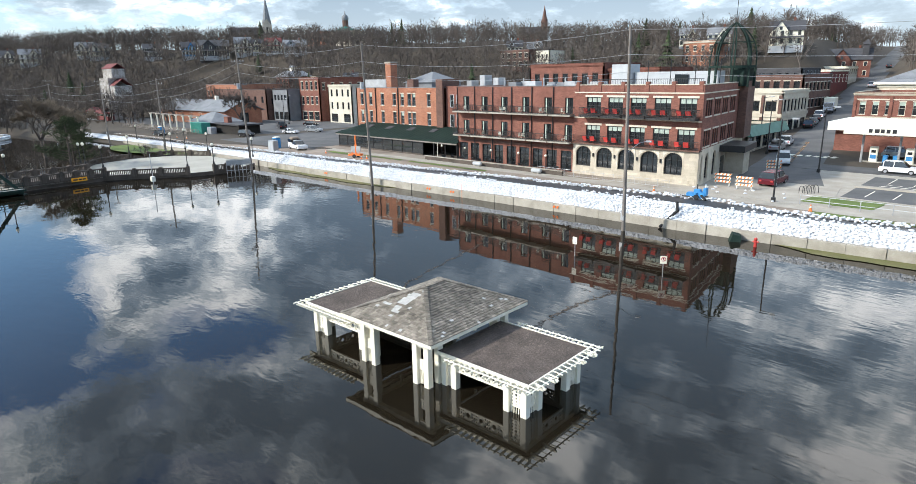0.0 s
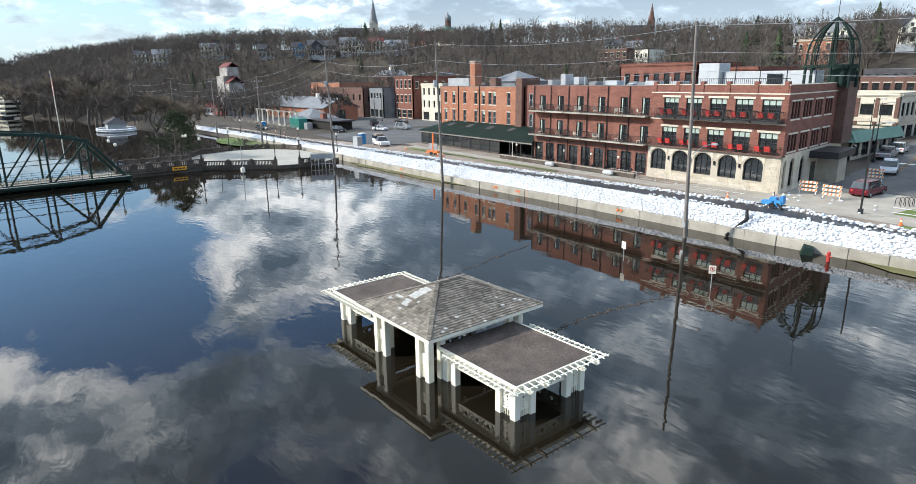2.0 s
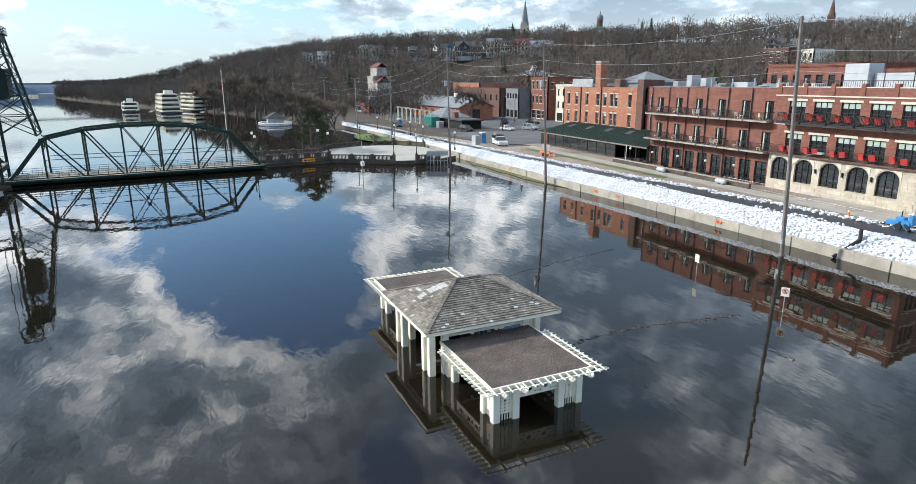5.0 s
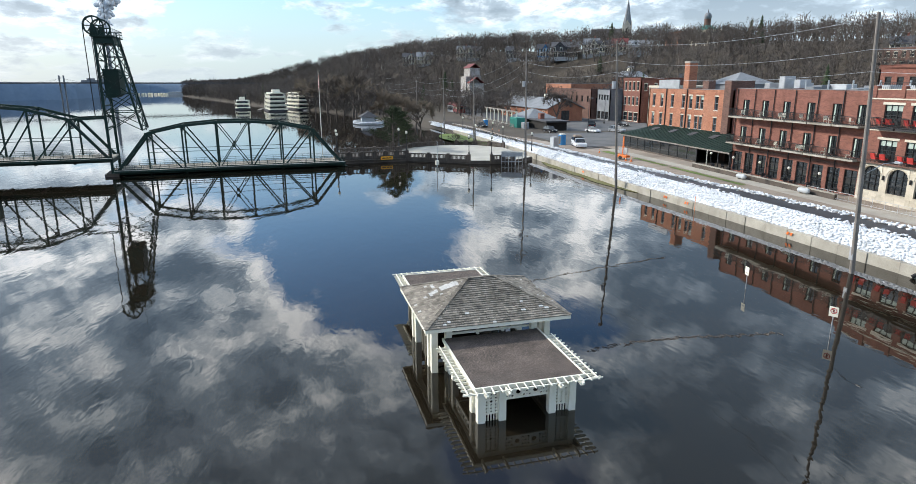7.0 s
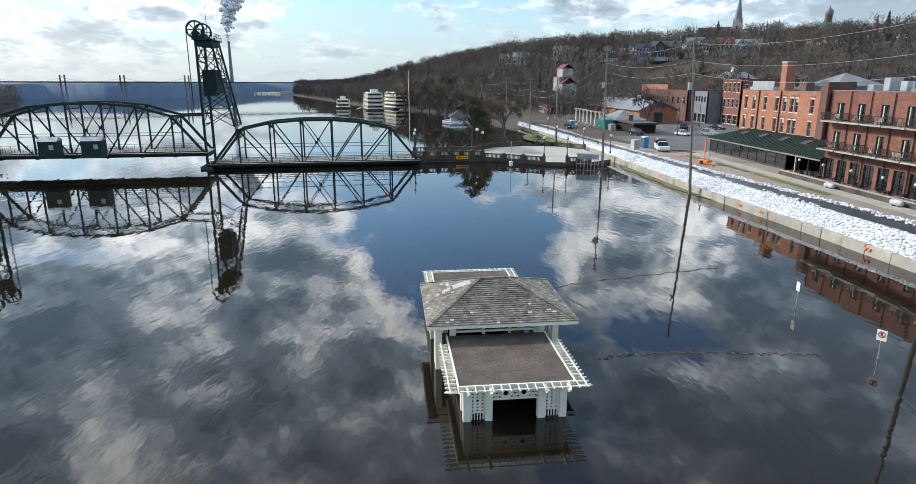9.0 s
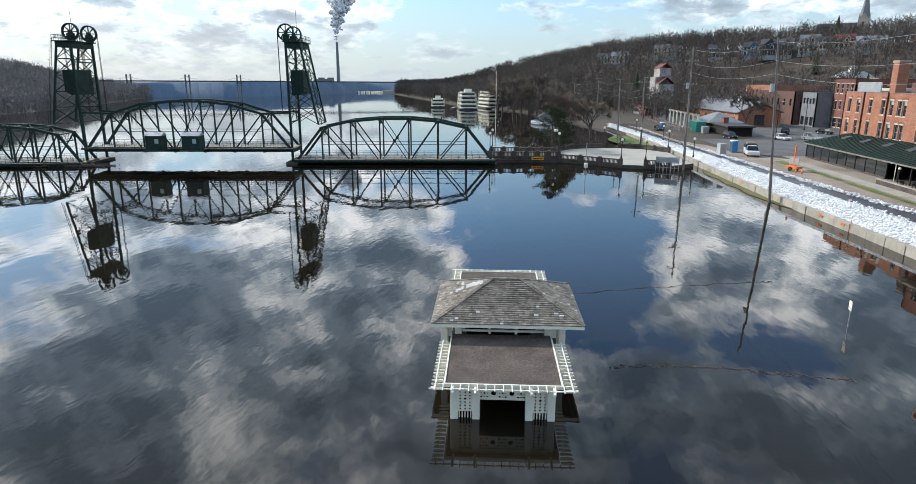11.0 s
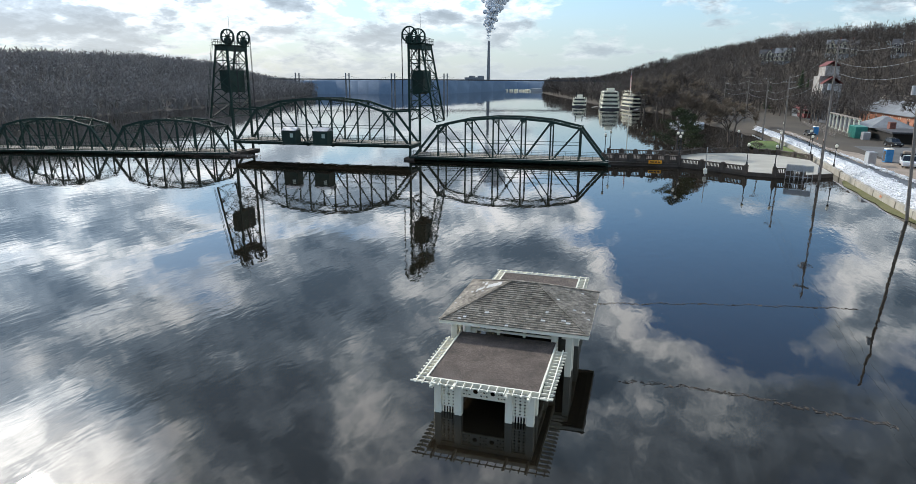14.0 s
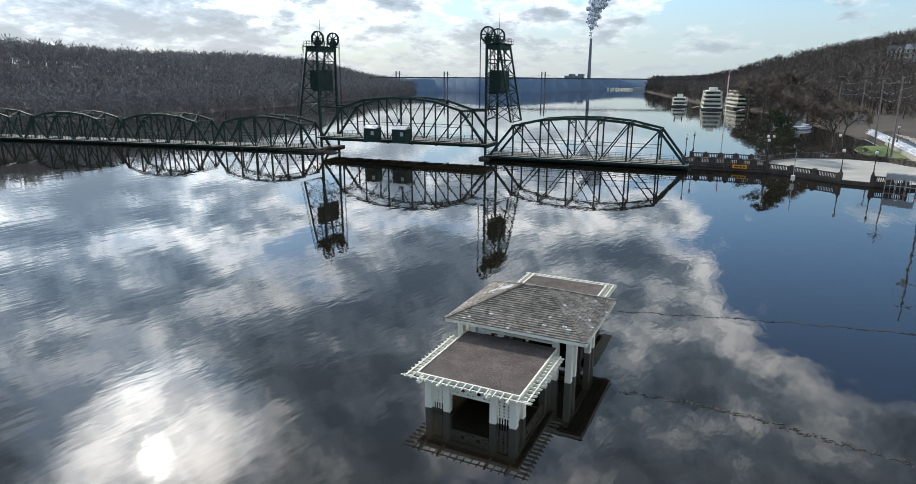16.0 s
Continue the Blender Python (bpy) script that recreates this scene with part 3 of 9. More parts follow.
    for fi, (a, b, c, d) in enumerate(faces):
        a, b = Vector((*a, ze)), Vector((*b, ze))
        c, d = Vector((*c, zr)), Vector((*d, zr))
        u = (b - a).normalized()
        v = (d - a) - u * (d - a).dot(u)
        ln = v.length
        v.normalize()
        nrm = u.cross(v).normalized()
        width, left, right = (b - a).length, (d - a).dot(u), (b - a).length - (c - a).dot(u)
        rows = int(ln / expo)
        for r in range(rows + 1):
            y = r * expo
            f = y / ln
            x, x1 = left * f, width - right * f
            x += rng.random() * 0.1
            while x < x1 - 0.06:
                k = rng.randrange(6)
                w = min(shared[k][0], x1 - x)
                o = a + u * (x + w / 2) + v * (y - 0.02 + rng.random() * 0.03) + nrm * (0.006 + rng.random() * 0.014)
                full = w == shared[k][0]
                patch = fi == 2 and (0.52 < f < 0.80 and abs(x - 3.1 - (f - 0.5) * 1.6) < 0.36 or 0.40 < f < 0.47 and abs(x - 2.35) < 0.3 or 0.33 < f < 0.45 and abs(x - 3.3) < 0.24)
                chip = rng.random() < (0.02 if fi in (0, 3) and f < 0.6 else 0.008)
                if fi == 0 and full and made < 300 and not chip and 1.2 < y:
                    ob = part("shingle", shared[k][1], None, roof)
                    ob.matrix_basis = Matrix.Translation(o) @ Matrix((u, v, nrm)).transposed().to_4x4()
                    made += 1
                else:
                    l, t, hw = expo * 1.25, 0.05, w / 2 - 0.004
                    vs = [(-hw, 0, t), (hw, 0, t), (hw, l, 0.004), (-hw, l, 0.004), (-hw, 0, 0), (hw, 0, 0)]
                    (fresh if patch or chip else rest).add([o + u * p + v * q + nrm * z for p, q, z in vs], [(0, 1, 2, 3), (4, 5, 1, 0), (4, 0, 3), (5, 2, 1)])
                x += w + 0.006
    tagged(part("shingle_rest", rest, SHINGLE, roof), "", "", "", "stuff")
    tagged(part("patched_shingles", fresh, SHINGLE_NEW, roof, "pale replacement and chipped shingles"), "", "", "", "stuff")
    for x, y, yr in ((hx, -hy, -rl), (hx, hy, rl), (-hx, hy, rl), (-hx, -hy, -rl), (0, -rl, rl)):
        a, b = (Vector((x, y, ze + 0.03)), Vector((0, yr, zr + 0.03)))
        if x == 0:
            a = Vector((0, -rl, zr + 0.03))
        n = max(3, int((b - a).length / 0.2))
        for i in range(n):
            p, q = a.lerp(b, i / n), a.lerp(b, min(1, (i + 1.15) / n))
            part("hip_cap", Geo().beam(p + Vector((0, 0, 0.02)), q, 0.24, 0.035), SHINGLE, roof)

    # flat-roofed wings
    zt = 2.0
    for sx in (-1, 1):
        end, inner, hw, cy = 8.55, 2.9, 2.5, oy - 0.1
        X = lambda v: ox * 0.5 + sx * v

        def bx(x0, x1, y0, y1, z0, z1, name, mat, label="", c=0.0):
            a, b = sorted((X(x0), X(x1)))
            g = Geo().cbox(a, b, cy + y0, cy + y1, z0, z1, c) if c else Geo().box(a, b, cy + y0, cy + y1, z0, z1)
            return part(name, g, mat, pav, label)

        bx(inner, end + 0.28, -hw - 0.22, hw + 0.22, zt - 0.06, zt, "wing_roof", GRAVEL, "flat brown gravel roof")
        for y0, y1 in ((-hw - 0.30, -hw - 0.22), (hw + 0.22, hw + 0.30)):
            bx(inner, end + 0.36, y0, y1, zt - 0.14, zt + 0.045, "roof_edge", WHITE)
        bx(end + 0.28, end + 0.36, -hw - 0.22, hw + 0.22, zt - 0.14, zt + 0.045, "roof_edge", WHITE)
        # soffit in the same near-black, shade under the roof painted on
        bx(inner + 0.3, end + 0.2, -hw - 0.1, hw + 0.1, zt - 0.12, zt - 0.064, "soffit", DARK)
        # beams over the posts
        for y in (-hw + pw / 2, hw - pw / 2):
            bx(inner, end, y - 0.13, y + 0.13, 1.62, 1.86, "beam", WHITE, "", 0.015)
        bx(end - 0.31, end - 0.05, -hw + 0.3, hw - 0.3, 1.622, 1.858, "beam", WHITE, "", 0.015)
        # posts
        for y in (-hw, hw - pw):
            for x in (end - pw, end - pw - 1.05, inner + 0.75, inner + 0.05):
                bx(x, x + pw, y, y + pw, -2.6, 1.64, "post", WHITE, "", 0.018)
        for y in (-hw + 1.05, hw - pw - 1.05):
            bx(end - pw, end, y, y + pw, -2.6, 1.638, "post", WHITE, "", 0.018)
        # pierced panels between the paired posts and fretwork bands over the openings
        for y in (-hw + pw / 2, hw - pw / 2):
            for x0, w in ((end - pw - 0.69, 0.69), (inner + 0.41, 0.34)):
                part("pierced_panel", pierced_panel((X(x0), cy + y, 0), (sx, 0, 0), w, 0.02, 1.6, 0.05), WHITE, pav)
            part("fretwork_band", lattice_band((X(inner + 1.11), cy + y, 1.04), (sx, 0, 0), end - pw - 1.05 - inner - 1.11, 0.56, 0.05), WHITE, pav)
        for y0 in (-hw + pw, hw - pw - 0.69):
            part("pierced_panel", pierced_panel((X(end - pw / 2), cy + y0, 0), (0, 1, 0), 0.69, 0.02, 1.6, 0.05), WHITE, pav)
        part("fretwork_band", lattice_band((X(end - pw / 2), cy - hw + 1.41, 1.04), (0, 1, 0), 2 * hw - 2.82, 0.56, 0.05), WHITE, pav)
        # rafter tails and the slats laid on them
        n = 15
        for i in range(n):
            x = inner + 1.05 + i * (end + 0.55 - inner - 1.05) / (n - 1)
            for s in (-1, 1):
                y0, y1 = s * (hw + 0.34), s * (hw + (0.95 if s > 0 else 0.88))
                g = Geo().slab([(X(x) - 0.024, cy + y0, 1.96), (X(x) - 0.024, cy + y1, 1.96), (X(x) - 0.024, cy + y1, 1.90), (X(x) - 0.024, cy + y1 - s * 0.12, 1.82), (X(x) - 0.024, cy + y0, 1.82)], (0.048, 0, 0))
                part("rafter_tail", g, WHITE, pav)
        for i in range(n):
            y = -hw - 0.3 + i * (2 * hw + 0.6) / (n - 1)
            g = Geo().beam((X(end + 0.36), cy + y, 2.05), (X(end + 0.95), cy + y, 2.0), 0.04, 0.05)
            part("slat", g, WHITE, pav)
        for y in (-hw + 0.15, -hw + 1.2, hw - 1.2, hw - 0.15):
            x0, x1 = end + 0.2, end + 1.02
            g = Geo().slab([(X(x0), cy + y - 0.05, 1.96), (X(x1), cy + y - 0.05, 1.96), (X(x1), cy + y - 0.05, 1.88), (X(x1 - 0.15), cy + y - 0.05, 1.76), (X(x0), cy + y - 0.05, 1.76)], (0, 0.1, 0))
            part("bracket", g, WHITE, pav)
        part("slat", Geo().beam((X(end + 0.76), cy - hw - 0.95, 1.985), (X(end + 0.76), cy + hw + 0.95, 1.985), 0.055, 0.05), WHITE, pav)
        for s in (-1, 1):
            part("slat", Geo().beam((X(inner + 0.9), cy + s * (hw + (0.72 if s > 0 else 0.68)), 1.985), (X(end + 0.88), cy + s * (hw + (0.72 if s > 0 else 0.68)), 1.985), 0.055, 0.05), WHITE, pav)
    return pav


build_pavilion()


# ---- lift bridge ----
BRIDGE = pose(-111.0, 16.0, 0, 0, 0, -83.0)
SPAN, WIDE = 37.0, 6.6
TOWERS = (37.0, 77.0)


def bridge_at(u):
    """The frame at the length u along the bridge, which bends a little at the second tower."""
    if u < TOWERS[1]:
        return BRIDGE @ Matrix.Translation((u, 0, 0))
    return pose(-99.0, -59.0, 0, 0, 0, -76.0) @ Matrix.Translation((u - TOWERS[1], 0, 0))



def build_truss(name, at, ln, z, hip, top, label, tall=False):
    """One through truss span, its road and its rails; at: its near end along the bridge, ln: its length, z: the lift of its deck."""
    br = tagged(new(name), label, "bridge span", "spans of the lift bridge")
    br.matrix_basis = bridge_at(at) @ Matrix.Translation((0, 0, z))
    n, p = 7, ln / 7
    hs = [0.0, hip, hip + (top - hip) * 0.72, top, top, hip + (top - hip) * 0.72, hip, 0.0]
    if tall:
        hs = [0.0, hip, hip + (top - hip) * 0.75, top, top, hip + (top - hip) * 0.75, hip, 0.0]
    zb = 0.55
    pt = lambda i, y: Vector((i * p + (0.25 if i == 0 else -0.25 if i == n else 0), y, zb + hs[i]))
    lo = lambda i, y: Vector((i * p, y, zb))
    for y in (0.0, -WIDE):
        for i in range(n):
            part("top_chord", Geo().beam(pt(i, y), pt(i + 1, y), 0.42, 0.44), STEEL_GREEN, br)
        part("bottom_chord", Geo().beam(lo(0, y), lo(n, y), 0.34, 0.4), STEEL_GREEN, br)
        for i in range(1, n):
            part("upright", Geo().beam(lo(i, y), pt(i, y), 0.27, 0.27), STEEL_GREEN, br)
        for a, b in ((1, 2), (2, 3), (6, 5), (5, 4)):
            part("diagonal", Geo().beam(pt(a, y), lo(b, y), 0.25, 0.22), STEEL_GREEN, br)
        g = Geo().beam(pt(3, y), lo(4, y), 0.15).beam(lo(3, y), pt(4, y), 0.15)
        c = (pt(3, y) + lo(4, y)) / 2
        g.box(c.x - 0.28, c.x + 0.28, y - 0.07, y + 0.07, c.z - 0.28, c.z + 0.28)
        part("cross_brace", g, STEEL_GREEN, br)
        for i in range(1, n):
            q = pt(i, y)
            part("gusset_plate", Geo().box(q.x - 0.34, q.x + 0.34, y - 0.19, y + 0.19, q.z - 0.36, q.z + 0.2), STEEL_GREEN, br)
            q = lo(i, y)
            part("gusset_plate", Geo().box(q.x - 0.36, q.x + 0.36, y - 0.17, y + 0.17, q.z - 0.15, q.z + 0.4), STEEL_GREEN, br)
        # mid-height strut line
        part("stay", Geo().beam((p, y, zb + hip * 0.52), (ln - p, y, zb + hip * 0.52), 0.09, 0.09), STEEL_GREEN, br)
    # portals and overhead bracing
    for i in range(1, n):
        g = Geo().beam(pt(i, 0), pt(i, -WIDE), 0.16, 0.2)
        low = 1.5 if i in (1, n - 1) else 1.0
        a, b = pt(i, 0) - Vector((0, 0, low)), pt(i, -WIDE) - Vector((0, 0, low))
        g.beam(a, b, 0.12, 0.14)
        m = 6
        for j in range(m):
            q0, q1 = a.lerp(b, j / m), pt(i, 0).lerp(pt(i, -WIDE), (j + 1) / m)
            r0, r1 = pt(i, 0).lerp(pt(i, -WIDE), j / m), a.lerp(b, (j + 1) / m)
            g.beam(q0, q1, 0.06)
            g.beam(r0, r1, 0.06)
        part("sway_frame", g, STEEL_GREEN, br)
    for i in range(1, n - 1):
        part("top_brace", Geo().beam(pt(i, 0), pt(i + 1, -WIDE), 0.09), STEEL_GREEN, br)
        part("top_brace", Geo().beam(pt(i, -WIDE), pt(i + 1, 0), 0.09), STEEL_GREEN, br)
    # deck
    g = Geo().box(0.05, ln - 0.05, -WIDE + 0.2, -0.2, 0.9, 1.12)
    part("deck", g, CONCRETE, br, "worn concrete deck")
    g = Geo()
    for i in range(n + 1):
        g.box(max(0.05, i * p - 0.16), min(ln - 0.05, i * p + 0.16), -WIDE - 0.1, 0.1, 0.2, 0.9)
    for y in (-1.2, -3.3, -5.4):
        g.box(0.1, ln - 0.1, y - 0.12, y + 0.12, 0.45, 0.895)
    part("deck_framing", g, STEEL_GREEN, br)
    part("deck_edge", Geo().box(0.02, ln - 0.02, 0.19, 0.30, 0.72, 1.26), STEEL_GREEN, br)
    # walkway and rails
    part("walkway", Geo().box(0.05, ln - 0.05, 0.3, 1.45, 1.0, 1.13), PLAZA, br, "pale footway outside the truss")
    for y in (1.42, -0.42, -WIDE + 0.42):
        g = Geo()
        for z_ in (1.4, 1.75, 2.1):
            g.beam((0.1, y, z_), (ln - 0.1, y, z_), 0.05)
        for i in range(29):
            x = 0.3 + i * (ln - 0.6) / 28
            g.beam((x, y, 1.1), (x, y, 2.12), 0.05)
        part("railing", g, STEEL_GREEN, br)
    part("walkway_edge", Geo().box(0.02, ln - 0.02, 1.45, 1.53, 0.85, 1.16), STEEL_GREEN, br)
    return br


def wheel(c, r):
    """A rope sheave: rim, spokes and hub, its axle along the bridge's cross direction."""
    g = Geo()
    n = 24
    for i in range(n):
        a, b = 2 * math.pi * i / n, 2 * math.pi * (i + 1) / n
        for rr in (r - 0.11,):
            g.beam((c[0] + rr * math.cos(a), c[1], c[2] + rr * math.sin(a)), (c[0] + rr * math.cos(b), c[1], c[2] + rr * math.sin(b)), 0.5, 0.24, (0, 0, 1) if abs(math.sin((a + b) / 2)) > 0.7 else (1, 0, 0))
    for i in range(8):
        a = math.pi * i / 4
        g.beam(c, (c[0] + (r - 0.12) * math.cos(a), c[1], c[2] + (r - 0.12) * math.sin(a)), 0.16, 0.16)
    g.tube((c[0], c[1] - 0.4, c[2]), (c[0], c[1] + 0.4, c[2]), 0.3, 0.3, 12)
    return g


def build_tower(k, s):
    """The lift tower k; s: +1 when the lift span lies ahead."""
    tw = tagged(new("lift_tower"), "dark green steel lift tower with rope wheels and counterweight", "tower", "lift towers")
    tw.matrix_basis = BRIDGE @ Matrix.Translation((TOWERS[k], 0, 0))
    zt = 22.6
    front, back = s * 0.2, -s * 2.3
    foot = -s * 5.1
    part("pier", Geo().prism([(s * 0.3 - 1.1, -WIDE - 1.0), (s * 0.3 + 1.1, -WIDE - 1.0), (s * 0.3 + 1.1, 0.9), (s * 0.3 - 1.1, 0.9)], -3, 0.45), CONCRETE_OLD, tw, "stained concrete pier at the waterline")
    levels = [0.8 + i * (zt - 0.8) / 6 for i in range(7)]
    for y in (0.25, -WIDE - 0.25):
        part("front_leg", Geo().beam((front, y, 0.5), (front, y, zt), 0.42, 0.4), STEEL_GREEN, tw)
        bx = lambda z: foot + (back - foot) * max(0.0, (z - 7.6)) / (zt - 7.6)
        part("back_leg", Geo().beam((foot, y, 7.6), (back, y, zt), 0.32, 0.32), STEEL_GREEN, tw)
        zs = [7.6 + i * (zt - 7.6) / 5 for i in range(6)]
        for i in range(5):
            part("side_brace", Geo().beam((front, y, zs[i]), (bx(zs[i + 1]), y, zs[i + 1]), 0.13), STEEL_GREEN, tw)
            part("side_brace", Geo().beam((bx(zs[i]), y, zs[i]), (front, y, zs[i + 1]), 0.13), STEEL_GREEN, tw)
            part("side_strut", Geo().beam((front, y, zs[i + 1]), (bx(zs[i + 1]), y, zs[i + 1]), 0.13), STEEL_GREEN, tw)
    for i in range(6):
        if levels[i] < 6.5:
            continue
        part("front_brace", Geo().beam((front, 0.25, levels[i]), (front, -WIDE - 0.25, levels[i + 1]), 0.12), STEEL_GREEN, tw)
        part("front_brace", Geo().beam((front, -WIDE - 0.25, levels[i]), (front, 0.25, levels[i + 1]), 0.12), STEEL_GREEN, tw)
        part("front_strut", Geo().beam((front, 0.25, levels[i]), (front, -WIDE - 0.25, levels[i]), 0.2), STEEL_GREEN, tw)
    zs = [7.6 + i * (zt - 7.6) / 5 for i in range(6)]
    for i in range(5):
        part("back_brace", Geo().beam((bx(zs[i]), 0.25, zs[i]), (bx(zs[i + 1]), -WIDE - 0.25, zs[i + 1]), 0.11), STEEL_GREEN, tw)
        part("back_brace", Geo().beam((bx(zs[i]), -WIDE - 0.25, zs[i]), (bx(zs[i + 1]), 0.25, zs[i + 1]), 0.11), STEEL_GREEN, tw)
        part("back_strut", Geo().beam((bx(zs[i]), 0.25, zs[i]), (bx(zs[i]), -WIDE - 0.25, zs[i]), 0.16), STEEL_GREEN, tw)
    part("platform", Geo().box(min(front, back) - 0.5, max(front, back) + 0.5, -WIDE - 0.9, 0.9, zt, zt + 0.16), STEEL_GREEN, tw)
    part("head_beam", Geo().box(min(front, back) - 0.2, max(front, back) + 0.2, -WIDE - 0.5, 0.5, zt - 1.0, zt - 0.004), STEEL_GREEN, tw)
    g = Geo()
    x0, x1, y0, y1 = min(front, back) - 0.45, max(front, back) + 0.45, -WIDE - 0.85, 0.85
    for z in (zt + 0.7, zt + 1.2):
        for a, b in (((x0, y0), (x1, y0)), ((x1, y0), (x1, y1)), ((x1, y1), (x0, y1)), ((x0, y1), (x0, y0))):
            g.beam((*a, z), (*b, z), 0.06)
    for i in range(9):
        for a, b in (((x0, y0), (x1, y0)), ((x0, y1), (x1, y1)), ((x0, y0), (x0, y1)), ((x1, y0), (x1, y1))):
            q = Vector((*a, 0)).lerp(Vector((*b, 0)), i / 8)
            g.beam((q.x, q.y, zt + 0.1), (q.x, q.y, zt + 1.2), 0.05)
    part("platform_rail", g, STEEL_GREEN, tw)
    for y in (-0.3, -WIDE + 0.3):
        part("sheave", wheel((s * 0.2, y, zt + 1.75), 1.55), STEEL_GREEN, tw, "spoked rope wheel")
        part("bearing_stand", Geo().box(s * 0.2 - 0.5, s * 0.2 + 0.5, y - 0.55, y + 0.55, zt + 0.16, zt + 1.5), STEEL_GREEN, tw)
        g = Geo()
        for i in range(3):
            g.tube((s * 1.75, y - 0.2 + 0.2 * i, zt + 1.6), (s * 1.75, y - 0.2 + 0.2 * i, 9.6), 0.035, None, 5)
            g.tube((-s * 1.3, y - 0.2 + 0.2 * i, zt + 1.6), (-s * 1.3, y - 0.2 + 0.2 * i, 17.4), 0.035, None, 5)
        part("lift_ropes", g, BLACK_METAL, tw)
    g = Geo().slab([(-s * 0.2 - s * 0.0, -WIDE + 0.5, 17.6), (-s * 2.5, -WIDE + 0.5, 17.6), (-s * 2.5, -WIDE + 0.5, 13.6), (-s * 1.6, -WIDE + 0.5, 13.0), (-s * 0.2, -WIDE + 0.5, 13.0)], (0, WIDE - 1.0, 0))
    part("counterweight", g, STEEL_GREEN, tw, "heavy boxed counterweight hung in the tower")
    # ladder on the back leg
    g = Geo()
    a, b = Vector((foot - s * 0.7, 0.5, 7.6)), Vector((back - s * 0.7, 0.5, zt + 0.6))
    for dy in (-0.22, 0.22):
        g.beam(a + Vector((0, dy, 0)), b + Vector((0, dy, 0)), 0.06)
    for i in range(28):
        q = a.lerp(b, i / 27)
        g.beam(q + Vector((0, -0.22, 0)), q + Vector((0, 0.22, 0)), 0.05)
    for i in range(10):
        q = a.lerp(b, (i + 0.5) / 10)
        g.beam(q, q + Vector((-s * 0.55, 0, 0.1)), 0.05)
    part("ladder", g, STEEL_GREEN, tw)
    part("mast", Geo().tube((back * 0.5, -WIDE / 2, zt + 0.1), (back * 0.5, -WIDE / 2, zt + 6.0), 0.06, 0.03, 6), BLACK_METAL, tw)
    return tw


FIXED = "dark green riveted steel through truss span over the water"
build_truss("truss_span", -2.0, 39.0, -0.2, 6.6, 8.3, FIXED)
lift = build_truss("lift_span", 37.0, 40.0, 2.0, 7.0, 9.3, "green steel lift span raised slightly above the river", True)
for y in (0.0, -WIDE):
    for u0, u1 in ((0.0, 40.0 / 7), (40.0, 40.0 * 6 / 7)):
        part("link_strut", Geo().beam((u0, y, 7.75), (u1, y, 7.55), 0.3, 0.34), STEEL_GREEN, lift)
        part("end_post", Geo().beam((u0 + (0.25 if u0 < 1 else -0.25), y, 0.6), (u0 + (0.25 if u0 < 1 else -0.25), y, 7.75), 0.26), STEEL_GREEN, lift)
for x, w in ((23.5, 2.9), (16.5, 3.2)):
    house = part("operator_house", Geo().box(x, x + w, 1.6, 4.0, 1.0, 3.7), STEEL_GREEN, lift, "green machinery house beside the deck")
    g = Geo().add([(x - 0.15, 1.45, 3.7), (x + w + 0.15, 1.45, 3.7), (x + w + 0.15, 4.15, 3.7), (x - 0.15, 4.15, 3.7), (x - 0.15, 2.8, 4.35), (x + w + 0.15, 2.8, 4.35)],
                  [(0, 1, 5, 4), (2, 3, 4, 5), (1, 2, 5), (3, 0, 4), (3, 2, 1, 0)])
    part("house_roof", g, METAL, house, "pale sheet metal roof")
    part("house_window", Geo().box(x + 0.5, x + 1.2, 4.0, 4.03, 2.3, 3.1), BLIND, house)
    part("house_floor", Geo().box(x - 0.3, x + w + 0.3, 1.45, 4.3, 0.85, 1.0), STEEL_GREEN, house)
for k in range(6):
    build_truss("truss_span", 77.0 + 28.0 * k, 28.0, -0.45, 5.7, 7.2, FIXED)
build_tower(0, 1)
build_tower(1, -1)
for u in (-2.0, 105.0, 133.0, 161.0, 189.0, 217.0, 245.0):
    pier = tagged(new("bridge_pier"), "stained concrete bridge pier at the waterline", "pier", "bridge piers")
    pier.matrix_basis = bridge_at(u) @ Matrix.Translation((0, 0, -0.4))
    part("shaft", Geo().cbox(-0.8, 0.8, -WIDE - 0.8, 1.6, -3, 0.2, 0.2), CONCRETE_OLD, pier)
    part("bearing", Geo().box(-0.5, 0.5, -WIDE - 0.3, 0.3, 0.2, 0.42), STEEL_GREEN, pier)
# driftwood caught against the piers
rng = random.Random(8)
for n_ in range(3):
    g = Geo()
    for i in range(160):
        c = Vector((77 + n_ * 6 + rng.gauss(0, 3), 2.4 + rng.random() * 2.2, 0.05 + rng.random() * 0.3))
        a = rng.random() * 6.3
        l = 0.5 + rng.random() * 2.2
        g.tube(c, c + Vector((l * math.cos(a), 0.6 * l * math.sin(a), rng.gauss(0, 0.12))), 0.05 + 0.08 * rng.random(), None, 5)
    d = tagged(part("driftwood", g, BARK), "tangled brown driftwood floating against the bridge", "driftwood", "driftwood rafts", "stuff")
    d.matrix_basis = BRIDGE


